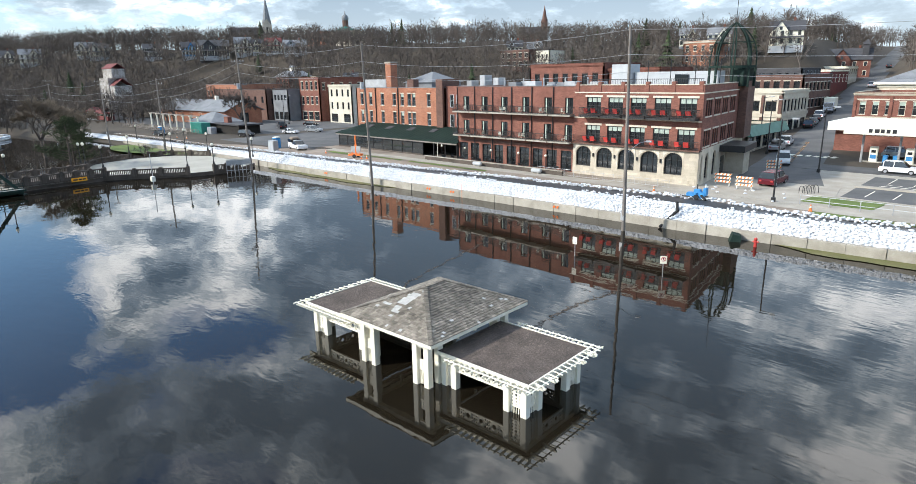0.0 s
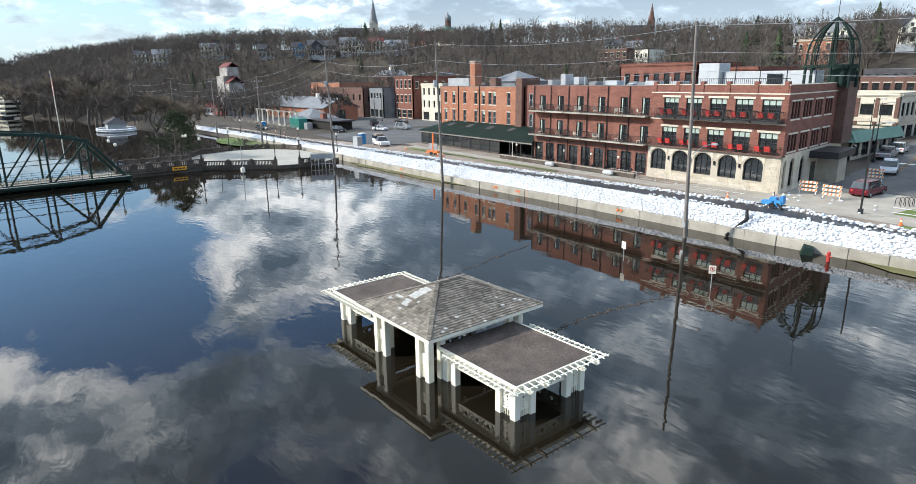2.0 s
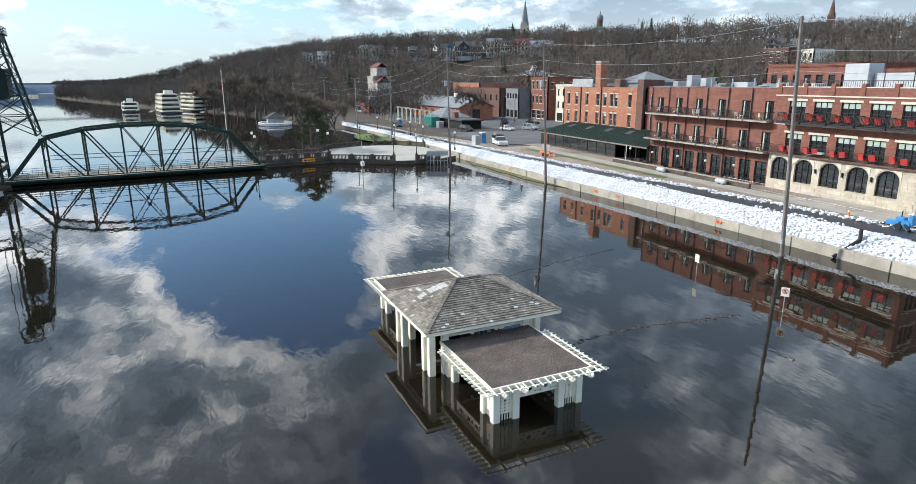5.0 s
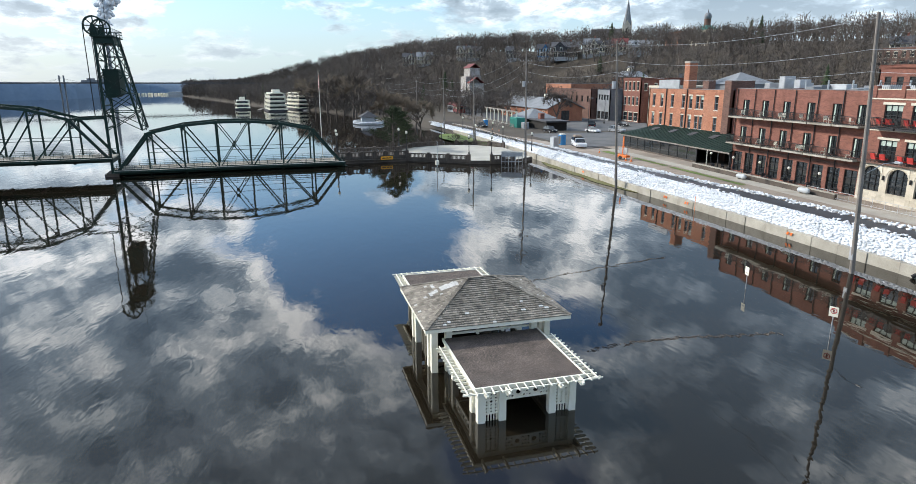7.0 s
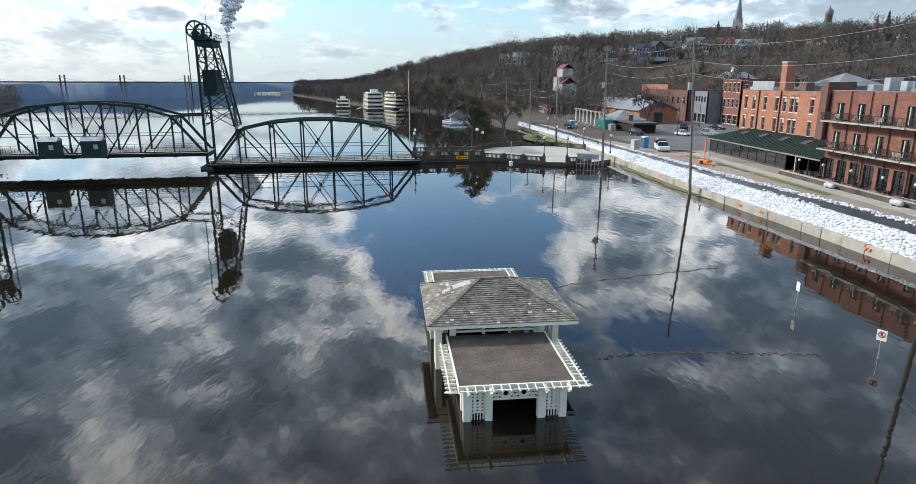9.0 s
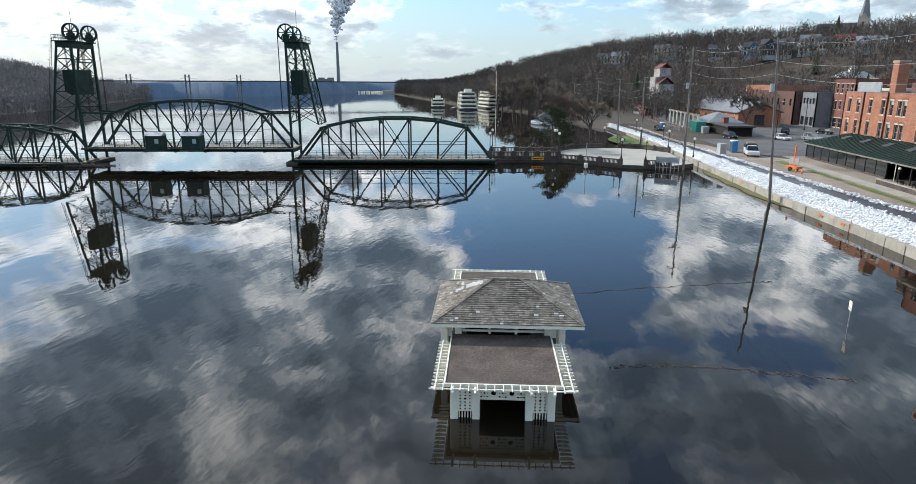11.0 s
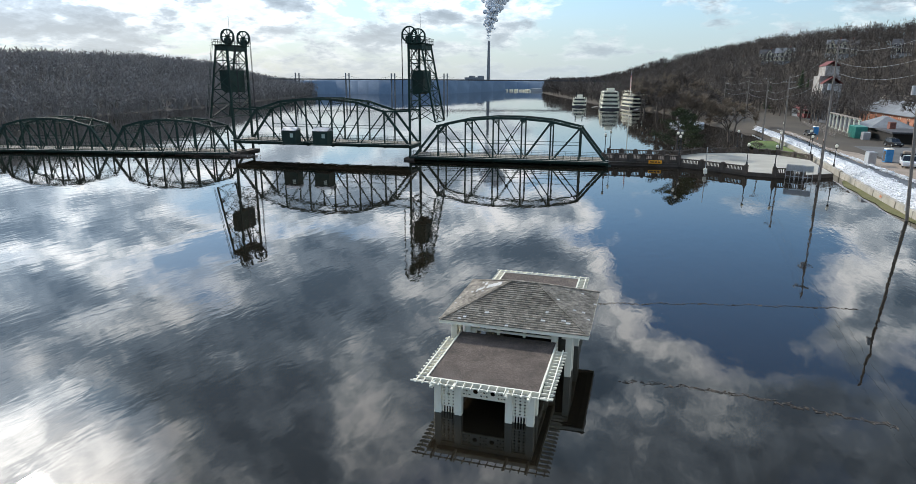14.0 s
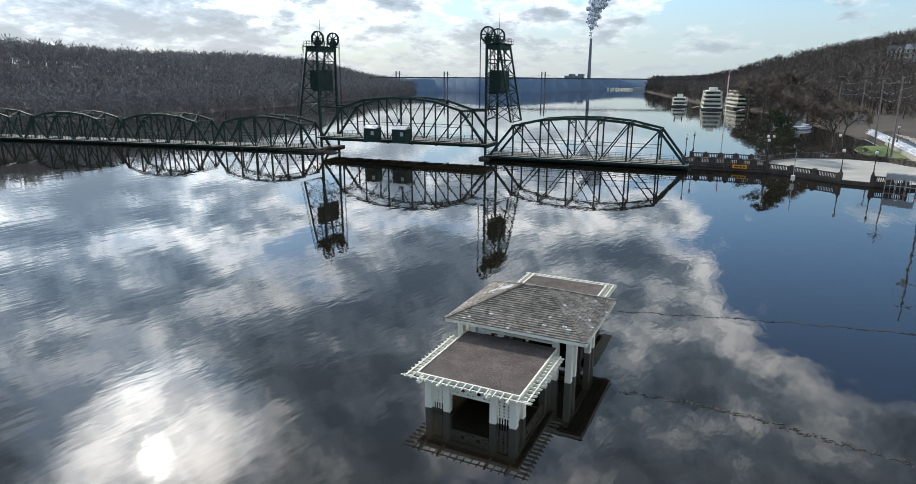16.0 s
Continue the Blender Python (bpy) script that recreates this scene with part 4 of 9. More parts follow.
# ---- bare woods on the bluffs ----
def mesh_np(name, verts, tris, mat):
    me = bpy.data.meshes.new(name)
    nv, nf = len(verts), len(tris)
    me.vertices.add(nv)
    me.vertices.foreach_set("co", np.asarray(verts, np.float32).ravel())
    me.loops.add(nf * 3)
    me.loops.foreach_set("vertex_index", np.asarray(tris, np.int32).ravel())
    me.polygons.add(nf)
    me.polygons.foreach_set("loop_start", np.arange(0, nf * 3, 3, dtype=np.int32))
    me.update(calc_edges=True)
    me.materials.append(mat)
    return me


def bare_tree_arrays(rng, h, twigs, thick=0.0085):
    """A leafless tree as triangles: tapered trunk, limbs and many fine twigs."""
    V, F = [], []

    def stick(a, b, r0, r1, n=3):
        a, b = Vector(a), Vector(b)
        d = (b - a).normalized()
        s = d.cross(Vector((0.3, 0.9, 0.1))).normalized()
        u = s.cross(d)
        k = len(V)
        for p, r in ((a, r0), (b, r1)):
            for i in range(n):
                q = 2 * math.pi * i / n
                V.append(tuple(p + r * (math.cos(q) * s + math.sin(q) * u)))
        for i in range(n):
            j = (i + 1) % n
            F.append((k + i, k + j, k + n + j))
            F.append((k + i, k + n + j, k + n + i))

    th = h * (0.22 + 0.12 * rng.random())
    top = Vector((rng.gauss(0, 0.3), rng.gauss(0, 0.3), th))
    stick((0, 0, -0.5), top, h * 0.024, h * 0.016)
    rw, rh = h * (0.30 + 0.06 * rng.random()), h * 0.40
    mid = Vector((0, 0, h * 0.58))
    for i in range(7):
        a = 2 * math.pi * (i + rng.random() * 0.7) / 7
        e = -0.1 + 1.5 * rng.random()
        q = mid + Vector((math.cos(a) * math.cos(e) * rw, math.sin(a) * math.cos(e) * rw, math.sin(e) * rh)) * 0.85
        stick(top - Vector((0, 0, th * 0.3 * rng.random())), q, h * 0.011, h * 0.004)
    # twigs fill a rounded crown, thickest towards its outside
    for i in range(twigs):
        n = Vector((rng.gauss(0, 1), rng.gauss(0, 1), rng.gauss(0.15, 1))).normalized()
        f = (0.25 + 0.75 * rng.random()) ** 0.7
        p = mid + Vector((n.x * rw, n.y * rw, n.z * rh)) * f * 0.9
        d = (n + Vector((rng.gauss(0, 0.5), rng.gauss(0, 0.5), 0.35 + rng.gauss(0, 0.4)))).normalized()
        l = h * (0.08 + 0.11 * rng.random())
        e = p + d * l
        s = d.cross(Vector((rng.gauss(0, 1), rng.gauss(0, 1), rng.gauss(0, 1)))).normalized() * h * thick
        k = len(V)
        V.extend([tuple(p - s), tuple(p + s), tuple(e)])
        F.append((k, k + 1, k + 2))
        m = p.lerp(e, 0.35)
        for sg in (-1, 1):
            f2 = m + (d + Vector((rng.gauss(0, 0.7), rng.gauss(0, 0.7), rng.gauss(0, 0.5)))).normalized() * l * 0.7
            k = len(V)
            V.extend([tuple(m - s * 0.8), tuple(m + s * 0.8), tuple(f2)])
            F.append((k, k + 1, k + 2))
    return np.array(V), np.array(F)


def conifer_arrays(rng, h):
    V, F = [], []
    for lv in range(9):
        z = h * (0.12 + 0.86 * lv / 9)
        r = h * 0.22 * (1 - lv / 9.5) * (0.85 + 0.3 * rng.random())
        for i in range(8):
            a = 2 * math.pi * (i + rng.random() * 0.6) / 8
            d = Vector((math.cos(a), math.sin(a), 0))
            s = Vector((-math.sin(a), math.cos(a), 0)) * r * 0.42
            k = len(V)
            p = Vector((0, 0, z + h * 0.10))
            q = d * r * (0.8 + 0.4 * rng.random()) + Vector((0, 0, z - h * 0.03))
            V.extend([tuple(p), tuple(q - s), tuple(q + s), tuple(q + d * r * 0.2 - Vector((0, 0, 0.1 * r)))])
            F.extend([(k, k + 1, k + 3), (k, k + 3, k + 2)])
    return np.array(V), np.array(F)


def scatter(name, spots, protos, mat, label, rng):
    """Many copies of a few tree shapes as one mesh."""
    Vs, Fs, n = [], [], 0
    for x, y, z, s in spots:
        V, F = protos[rng.randrange(len(protos))]
        a = rng.random() * 6.283
        c, q = math.cos(a) * s, math.sin(a) * s
        W = np.empty_like(V)
        W[:, 0] = V[:, 0] * c - V[:, 1] * q + x
        W[:, 1] = V[:, 0] * q + V[:, 1] * c + y
        W[:, 2] = V[:, 2] * s + z
        Vs.append(W)
        Fs.append(F + n)
        n += len(V)
    ob = new(name, mesh_np(name, np.concatenate(Vs), np.concatenate(Fs), mat))
    return tagged(ob, label, "woods", "", "stuff")


def berm_line(x):
    return along(x, [(-330, 38.0), (-250, 46.5), (-181, 53.0)])


def by_house(x, y):
    """True on the plot of a bluff house and on the open slope before it."""
    for row_ in BLUFF:
        hx, hy, w = row_[1], row_[2], row_[3]
        r = math.hypot(hx, hy)
        dx, dy = -hx / r, -hy / r
        f = (x - hx) * dx + (y - hy) * dy
        if -5 < f < 5.0 and abs((x - hx) * dy - (y - hy) * dx) < w * 0.55 + 1.0:
            return True
    return False


rng = random.Random(21)
NEAR_TREES = [bare_tree_arrays(rng, 9.5, 74, 0.0075) for _ in range(8)]
FAR_TREES = [bare_tree_arrays(rng, 9.5, 42, 0.018) for _ in range(7)]
PINES = [conifer_arrays(rng, 10) for _ in range(4)]
TOWN_PLOTS = [(-76, -18, 130, 208), (-64, -56, 206, 230), (-69, -58, 230, 250), (-44, -20, 196, 222), (-74, -56, 252, 268)]
spots, far_spots, pine_spots = [], [], []
x = -1500.0
while x < 290:
    y = along(x, SHORE) + 2 if x < -222 else along(x, FOOT) - 14
    lim = along(x, FOOT) + (175 if x > -620 else 140) + 140 * smooth01((x + 130) / 30)
    step = 5.2 if x > -620 else 9.0
    while y < lim:
        e = y - along(x, FOOT)
        px, py = x + rng.uniform(-2.6, 2.6), y + rng.uniform(-2.6, 2.6)
        gap = noise.noise((px * 0.012, py * 0.012, 5.0))
        street = 140 < py < 405 and abs(px - along(py, STREET_X)) < 7.5 or any(x0 - 2 < px < x1 + 2 and y0 - 2 < py < y1 + 2 for x0, x1, y0, y1 in TOWN_PLOTS)
        if (e > 4 or x < -300 or (x < -222 and not -2 < py - berm_line(px) < 20)) and gap > -0.72 and not street and not by_house(px, py) and rng.random() < (0.86 if e < 125 or x > -130 else 0.5):
            z = town_height(px, py)
            if z > 0.3:
                big = (0.8 + 0.5 * rng.random()) * (1 + 0.12 * smooth01((-270 - px) / 110))
                if rng.random() < 0.012:
                    pine_spots.append((px, py, z, 0.7 + 0.7 * rng.random()))
                elif x > -620:
                    spots.append((px, py, z, big))
                else:
                    far_spots.append((px, py, z, big * 1.25))
        y += step if e < 190 or x < -130 else step * 2.2
    x += step
x = -620.0
while x < -245:
    for k in range(3):
        px = x + rng.uniform(-2, 2)
        py = along(px, SHORE) + 1 + rng.random() * 10
        if not -2 < py - berm_line(px) < 18:
            spots.append((px, py, max(-0.2, town_height(px, py)) - 1.2, 0.35 + 0.35 * rng.random()))
    x += 3.0
x = -1450.0
while x < -620:
    for k in range(2):
        px = x + rng.uniform(-2, 2)
        py = along(px, SHORE) + 0.5 + rng.random() * 9
        far_spots.append((px, py, max(-0.2, town_height(px, py)) - 1.0, 0.5 + 0.5 * rng.random()))
    x += 3.4
scatter("hillside_woods", spots, NEAR_TREES, TWIG, "leafless brown woods covering the town bluff", rng)
scatter("distant_woods", far_spots, FAR_TREES, TWIG, "leafless brown woods on the far river bend", rng)
spots = []
x = -750.0
while x < -30:
    y = along(x, FAR_SHORE) + 1
    lim = y - 135
    while y > lim:
        px, py = x + rng.uniform(-3.2, 3.2), y + rng.uniform(-3.2, 3.2)
        z = far_height(px, py)
        if z > 0.0 and rng.random() < 0.95:
            if rng.random() < 0.006:
                pine_spots.append((px, py, z, 0.8 + 0.6 * rng.random()))
            else:
                spots.append((px, py, z, 0.9 + 0.5 * rng.random()))
        y -= 4.9
    x += 4.9
x = -740.0
while x < -30:
    for k in range(3):
        px = x + rng.uniform(-2, 2)
        py = along(px, FAR_SHORE) - 1 - rng.random() * 9
        spots.append((px, py, max(-0.2, far_height(px, py)) - 1.2, 0.35 + 0.3 * rng.random()))
    x += 3.2
scatter("far_bank_woods", spots, FAR_TREES, FAR_TWIG, "leafless woods covering the far bank, haze lightening their colour", rng)
scatter("hillside_conifers", pine_spots, PINES, CONIFER, "scattered dark green conifers among bare trees", rng)


# ---- buildings ----
WIN_CACHE = {}


def window_at(parent, m, u0, u1, z0, z1, frame_mat, cols=1, rows=2, pane_mat=None, fw=0.07, blind=False):
    """A framed window set into an opening of a wall."""
    w, h = round(u1 - u0, 2), round(z1 - z0, 2)
    key = (w, h, cols, rows, frame_mat.name, (pane_mat or WINDOW).name, fw)
    if key not in WIN_CACHE:
        f = Geo()
        f.box(0, fw, 0.10, 0.19, 0, h).box(w - fw, w, 0.10, 0.19, 0, h).box(fw, w - fw, 0.10, 0.19, 0, fw).box(fw, w - fw, 0.10, 0.19, h - fw, h)
        for i in range(1, cols):
            f.box(w * i / cols - fw * 0.4, w * i / cols + fw * 0.4, 0.11, 0.18, fw, h - fw)
        for i in range(1, rows):
            f.box(fw, w - fw, 0.112, 0.178, h * i / rows - fw * 0.35, h * i / rows + fw * 0.35)
        WIN_CACHE[key] = (f.mesh("window", frame_mat), Geo().box(fw * 0.5, w - fw * 0.5, 0.2, 0.24, fw * 0.5, h - fw * 0.5).mesh("pane", pane_mat or WINDOW),
                          Geo().box(fw, w - fw, 0.18, 0.196, h * 0.72, h - fw).mesh("blind", BLIND))
    fm, pm, bm_ = WIN_CACHE[key]
    ob = part("window", fm, None, parent)
    ob.matrix_basis = m @ Matrix.Translation((u0, 0, z0))
    part("pane", pm, None, ob)
    if blind:
        part("blind", bm_, None, ob, "pale green roller blind")
    return ob


def wall_with(openings, length, z0, z1, thick=0.35):
    """Boxes of a wall round its openings, along x, outer face at y = 0."""
    g = Geo()
    cuts = sorted({0.0, length, *[o[0] for o in openings], *[o[1] for o in openings]})
    for a, b in zip(cuts, cuts[1:]):
        if b - a < 1e-4:
            continue
        holes = sorted((o[2], o[3]) for o in openings if o[0] < (a + b) / 2 < o[1])
        z = z0
        for h0, h1 in holes:
            if h0 > z:
                g.box(a, b, 0, thick, z, h0)
            z = max(z, h1)
        if z < z1:
            g.box(a, b, 0, thick, z, z1)
    return g


def row(length, n, w, h, z, m=0.8, cols=1, rows=2, kind=None, blind=0.0):
    """Openings evenly spaced in one storey."""
    gap = (length - 2 * m - n * w) / max(1, n - 1) if n > 1 else 0
    x0 = m if n > 1 else (length - w) / 2
    return [(x0 + i * (w + gap), x0 + i * (w + gap) + w, z, z + h, cols, rows, kind, blind) for i in range(n)]


def edge_matrix(p, q, o):
    a = math.atan2(q[1] - p[1], q[0] - p[0])
    return Matrix.Translation((p[0] - o[0], p[1] - o[1], 0)) @ Matrix.Rotation(a, 4, "Z")


def building(name, label, pts, z0, h, mat, walls, roof=None, frame_mat=None, sill=None, parapet=0.5, cornice=None, category="building", seed=1, group=""):
    """A flat-roofed building over a plan outline (counterclockwise); walls: openings by wall number."""
    o = pts[0]
    b = thing(name, label, category, (o[0], o[1], z0), 0, group)
    frame_mat = frame_mat or WHITE
    rng = random.Random(seed)
    n = len(pts)
    for i in range(n):
        p, q = pts[i], pts[(i + 1) % n]
        ln = math.hypot(q[0] - p[0], q[1] - p[1])
        ops = [w for w in walls.get(i, []) if w[1] < ln]
        m = edge_matrix(p, q, o)
        part("wall", wall_with(ops, ln, -0.6, h).move(m), mat, b)
        for w in ops:
            if w[6] == "none":
                continue
            window_at(b, m, w[0], w[1], w[2], w[3], frame_mat, w[4], w[5], None, 0.07, rng.random() < w[7])
            if sill:
                part("sill", Geo().box(w[0] - 0.1, w[1] + 0.1, -0.07, 0.12, w[2] - 0.14, w[2] - 0.004).move(m), sill, b)
                part("lintel", Geo().box(w[0] - 0.12, w[1] + 0.12, -0.05, 0.12, w[3] + 0.004, w[3] + 0.2).move(m), sill, b)
        if cornice:
            part("cornice", Geo().box(0.0, ln, -0.28, 0.1, h - 0.42, h - 0.2).box(0.0, ln, -0.16, 0.09, h - 0.62, h - 0.424).move(m), cornice, b)
            part("coping", Geo().box(0, ln, -0.1, 0.42, h + 0.003, h + 0.1).move(m), cornice, b)
        else:
            part("coping", Geo().box(0, ln, -0.06, 0.42, h + 0.003, h + 0.09).move(m), roof or ROOF_GREY, b)
    inner = [(x - o[0], y - o[1]) for x, y in pts]
    c = (sum(x for x, _ in inner) / n, sum(y for _, y in inner) / n)
    inner = [(x + (c[0] - x) * 0.02, y + (c[1] - y) * 0.02) for x, y in inner]
    part("roof", Geo().prism(inner, h - parapet - 0.25, h - parapet), roof or ROOF_GREY, b)
    return b


def rect(x0, x1, y0, y1):
    return [(x0, y0), (x1, y0), (x1, y1), (x0, y1)]


def gable_house(label, x, y, z, w, d, h, rz, wall, roof, eave=None, chimney=True, porch=True, seed=1, category="house", group="houses on the bluff", name="house"):
    """A two-storey frame house with steep gables, dormer, porch and windows; front along local x."""
    ho = thing(name, label, category, (x, y, z), rz, group)
    e = eave or h * 0.62
    g = Geo().box(-w / 2, w / 2, -d / 2, d / 2, -3.0, e)
    part("wall", g, wall, ho)
    r = 0.4
    g = Geo().slab([(-w / 2 - r, -d / 2 - r, e - 0.15), (w / 2 + r, -d / 2 - r, e - 0.15), (w / 2 + r, 0, h), (-w / 2 - r, 0, h)], (0, 0, 0.16))
    part("roof", g, roof, ho)
    g = Geo().slab([(-w / 2 - r, 0, h), (w / 2 + r, 0, h), (w / 2 + r, d / 2 + r, e - 0.15), (-w / 2 - r, d / 2 + r, e - 0.15)], (0, 0, 0.16))
    part("roof", g, roof, ho)
    for sx in (-1, 1):
        g = Geo().slab([(sx * w / 2, -d / 2, e), (sx * w / 2, d / 2, e), (sx * w / 2, 0, h - 0.1)], (-sx * 0.2, 0, 0))
        part("gable", g, wall, ho)
    # cross gable towards the front
    gw = w * 0.42
    gx = (-0.18 if seed % 2 else 0.18) * w
    part("front_gable", Geo().slab([(gx - gw / 2, -d / 2 - 0.6, 0), (gx + gw / 2, -d / 2 - 0.6, 0), (gx + gw / 2, -d / 2 - 0.6, e), (gx, -d / 2 - 0.6, h * 0.97), (gx - gw / 2, -d / 2 - 0.6, e)], (0, d * 0.5, 0)), wall, ho)
    for s in (-1, 1):
        part("gable_roof", Geo().slab([(gx + s * (gw / 2 + 0.3), -d / 2 - 0.9, e - 0.2), (gx, -d / 2 - 0.9, h * 0.97 + 0.05), (gx, 0, h * 0.97 + 0.05), (gx + s * (gw / 2 + 0.3), 0, e - 0.2)], (0, 0, 0.14)), roof, ho)
    for zz in ([0.9, 0.9 + e * 0.5] if e > 4 else [0.9]):
        for i in range(4):
            ux = -w / 2 + (i + 0.5) * w / 4
            fy = -d / 2 - (0.6 if abs(ux - gx) < gw / 2 else 0)
            wd = part("window", Geo().box(ux - 0.45, ux + 0.45, fy - 0.06, fy - 0.004, zz, zz + 1.5), WINDOW, ho)
            part("window_frame", Geo().box(ux - 0.56, ux - 0.45, fy - 0.08, fy - 0.004, zz - 0.1, zz + 1.6).box(ux + 0.45, ux + 0.56, fy - 0.08, fy - 0.004, zz - 0.1, zz + 1.6).box(ux - 0.45, ux + 0.45, fy - 0.08, fy - 0.004, zz + 1.5, zz + 1.6), WHITE, wd)
        for s in (-1, 1):
            part("window", Geo().box(s * w / 2 - 0.03, s * w / 2 + 0.03, -0.5, 0.5, zz, zz + 1.5), WINDOW, ho)
    part("attic_window", Geo().box(gx - 0.4, gx + 0.4, -d / 2 - 0.66, -d / 2 - 0.604, e + 0.15, e + 1.2), WINDOW, ho)
    if porch:
        pf = part("porch_roof", Geo().slab([(-w / 2, -d / 2 - 2.4, 2.5), (w / 2, -d / 2 - 2.4, 2.5), (w / 2, -d / 2 - 0.62, 3.0), (-w / 2, -d / 2 - 0.62, 3.0)], (0, 0, 0.14)), roof, ho)
        for i in range(5):
            part("porch_post", Geo().box(-w / 2 + 0.15 + i * (w - 0.3) / 4 - 0.09, -w / 2 + 0.15 + i * (w - 0.3) / 4 + 0.09, -d / 2 - 2.3, -d / 2 - 2.12, 0, 2.5), WHITE, ho)
        part("porch_floor", Geo().box(-w / 2, w / 2, -d / 2 - 2.4, -d / 2 - 0.62, -2.0, 0.15), PALE, ho)
    if chimney:
        part("chimney", Geo().cbox(w * 0.2 - 0.35, w * 0.2 + 0.35, 0.5, 1.2, e, h + 1.2, 0.04), BRICK, ho)
    return ho


# ---- brick hotel on the waterfront ----
def arch_piece(u0, u1, zs, zt, thick):
    """Masonry over a round arch: springing at zs, crown at zt."""
    g = Geo()
    w, c = u1 - u0, (u0 + u1) / 2
    n = 12
    for i in range(n):
        a, b = math.pi * i / n, math.pi * (i + 1) / n
        xa, za = c - w / 2 * math.cos(a), zs + (zt - zs - 0.02) * math.sin(a)
        xb, zb = c - w / 2 * math.cos(b), zs + (zt - zs - 0.02) * math.sin(b)
        g.slab([(xa, 0, za), (xb, 0, zb), (xb, 0, zt), (xa, 0, zt)], (0, thick, 0))
    return g


def lounge_chair():
    ch = thing("patio_chair", "red cushioned black metal balcony chair", "chair", (0, 0, -50), 0, "balcony chairs")
    part("seat", Geo().cbox(-0.33, 0.33, -0.3, 0.3, 0.36, 0.52, 0.04), RED, ch)
    part("backrest", Geo().slab([(-0.33, 0.22, 0.5), (0.33, 0.22, 0.5), (0.33, 0.36, 1.02), (-0.33, 0.36, 1.02)], (0, 0.12, 0.0)), RED, ch)
    for sx in (-1, 1):
        for sy in (-1, 1):
            part("leg", Geo().tube((sx * 0.3, sy * 0.27, 0), (sx * 0.3, sy * 0.27, 0.37), 0.025, None, 6), BLACK_METAL, ch)
        part("armrest", Geo().beam((sx * 0.36, -0.3, 0.68), (sx * 0.36, 0.3, 0.68), 0.06, 0.04), BLACK_METAL, ch)
    return ch


CHAIR = lounge_chair()


def place_chair(x, y, z, rz):
    return copy_thing(CHAIR, pose(x, y, z, 0, 0, rz))


def balcony(parent, m, u0, u1, z, depth, slab_mat, rail=True):
    ba = part("balcony", Geo().box(u0, u1, -depth, -0.004, z - 0.22, z).move(m), slab_mat, parent)
    g = Geo()
    for zz in (z + 0.12, z + 1.05):
        g.box(u0, u1, -depth, -depth + 0.05, zz - 0.03, zz + 0.03)
        for u in (u0, u1 - 0.05):
            g.box(u, u + 0.05, -depth + 0.05, -0.05, zz - 0.03, zz + 0.03)
    n = int((u1 - u0) / 0.16)
    for i in range(n + 1):
        u = u0 + (u1 - u0 - 0.03) * i / n
        t_ = 0.05 if i % 10 == 0 or i == n else 0.022
        g.box(u, u + t_, -depth + 0.01, -depth + 0.04, z, z + 1.04)
    for i in range(5):
        for u in (u0, u1 - 0.03):
            y = -depth + depth * (i + 1) / 6
            g.box(u, u + 0.025, y, y + 0.025, z, z + 1.04)
    part("balcony_rail", g.move(m), BLACK_METAL, ba)
    return ba


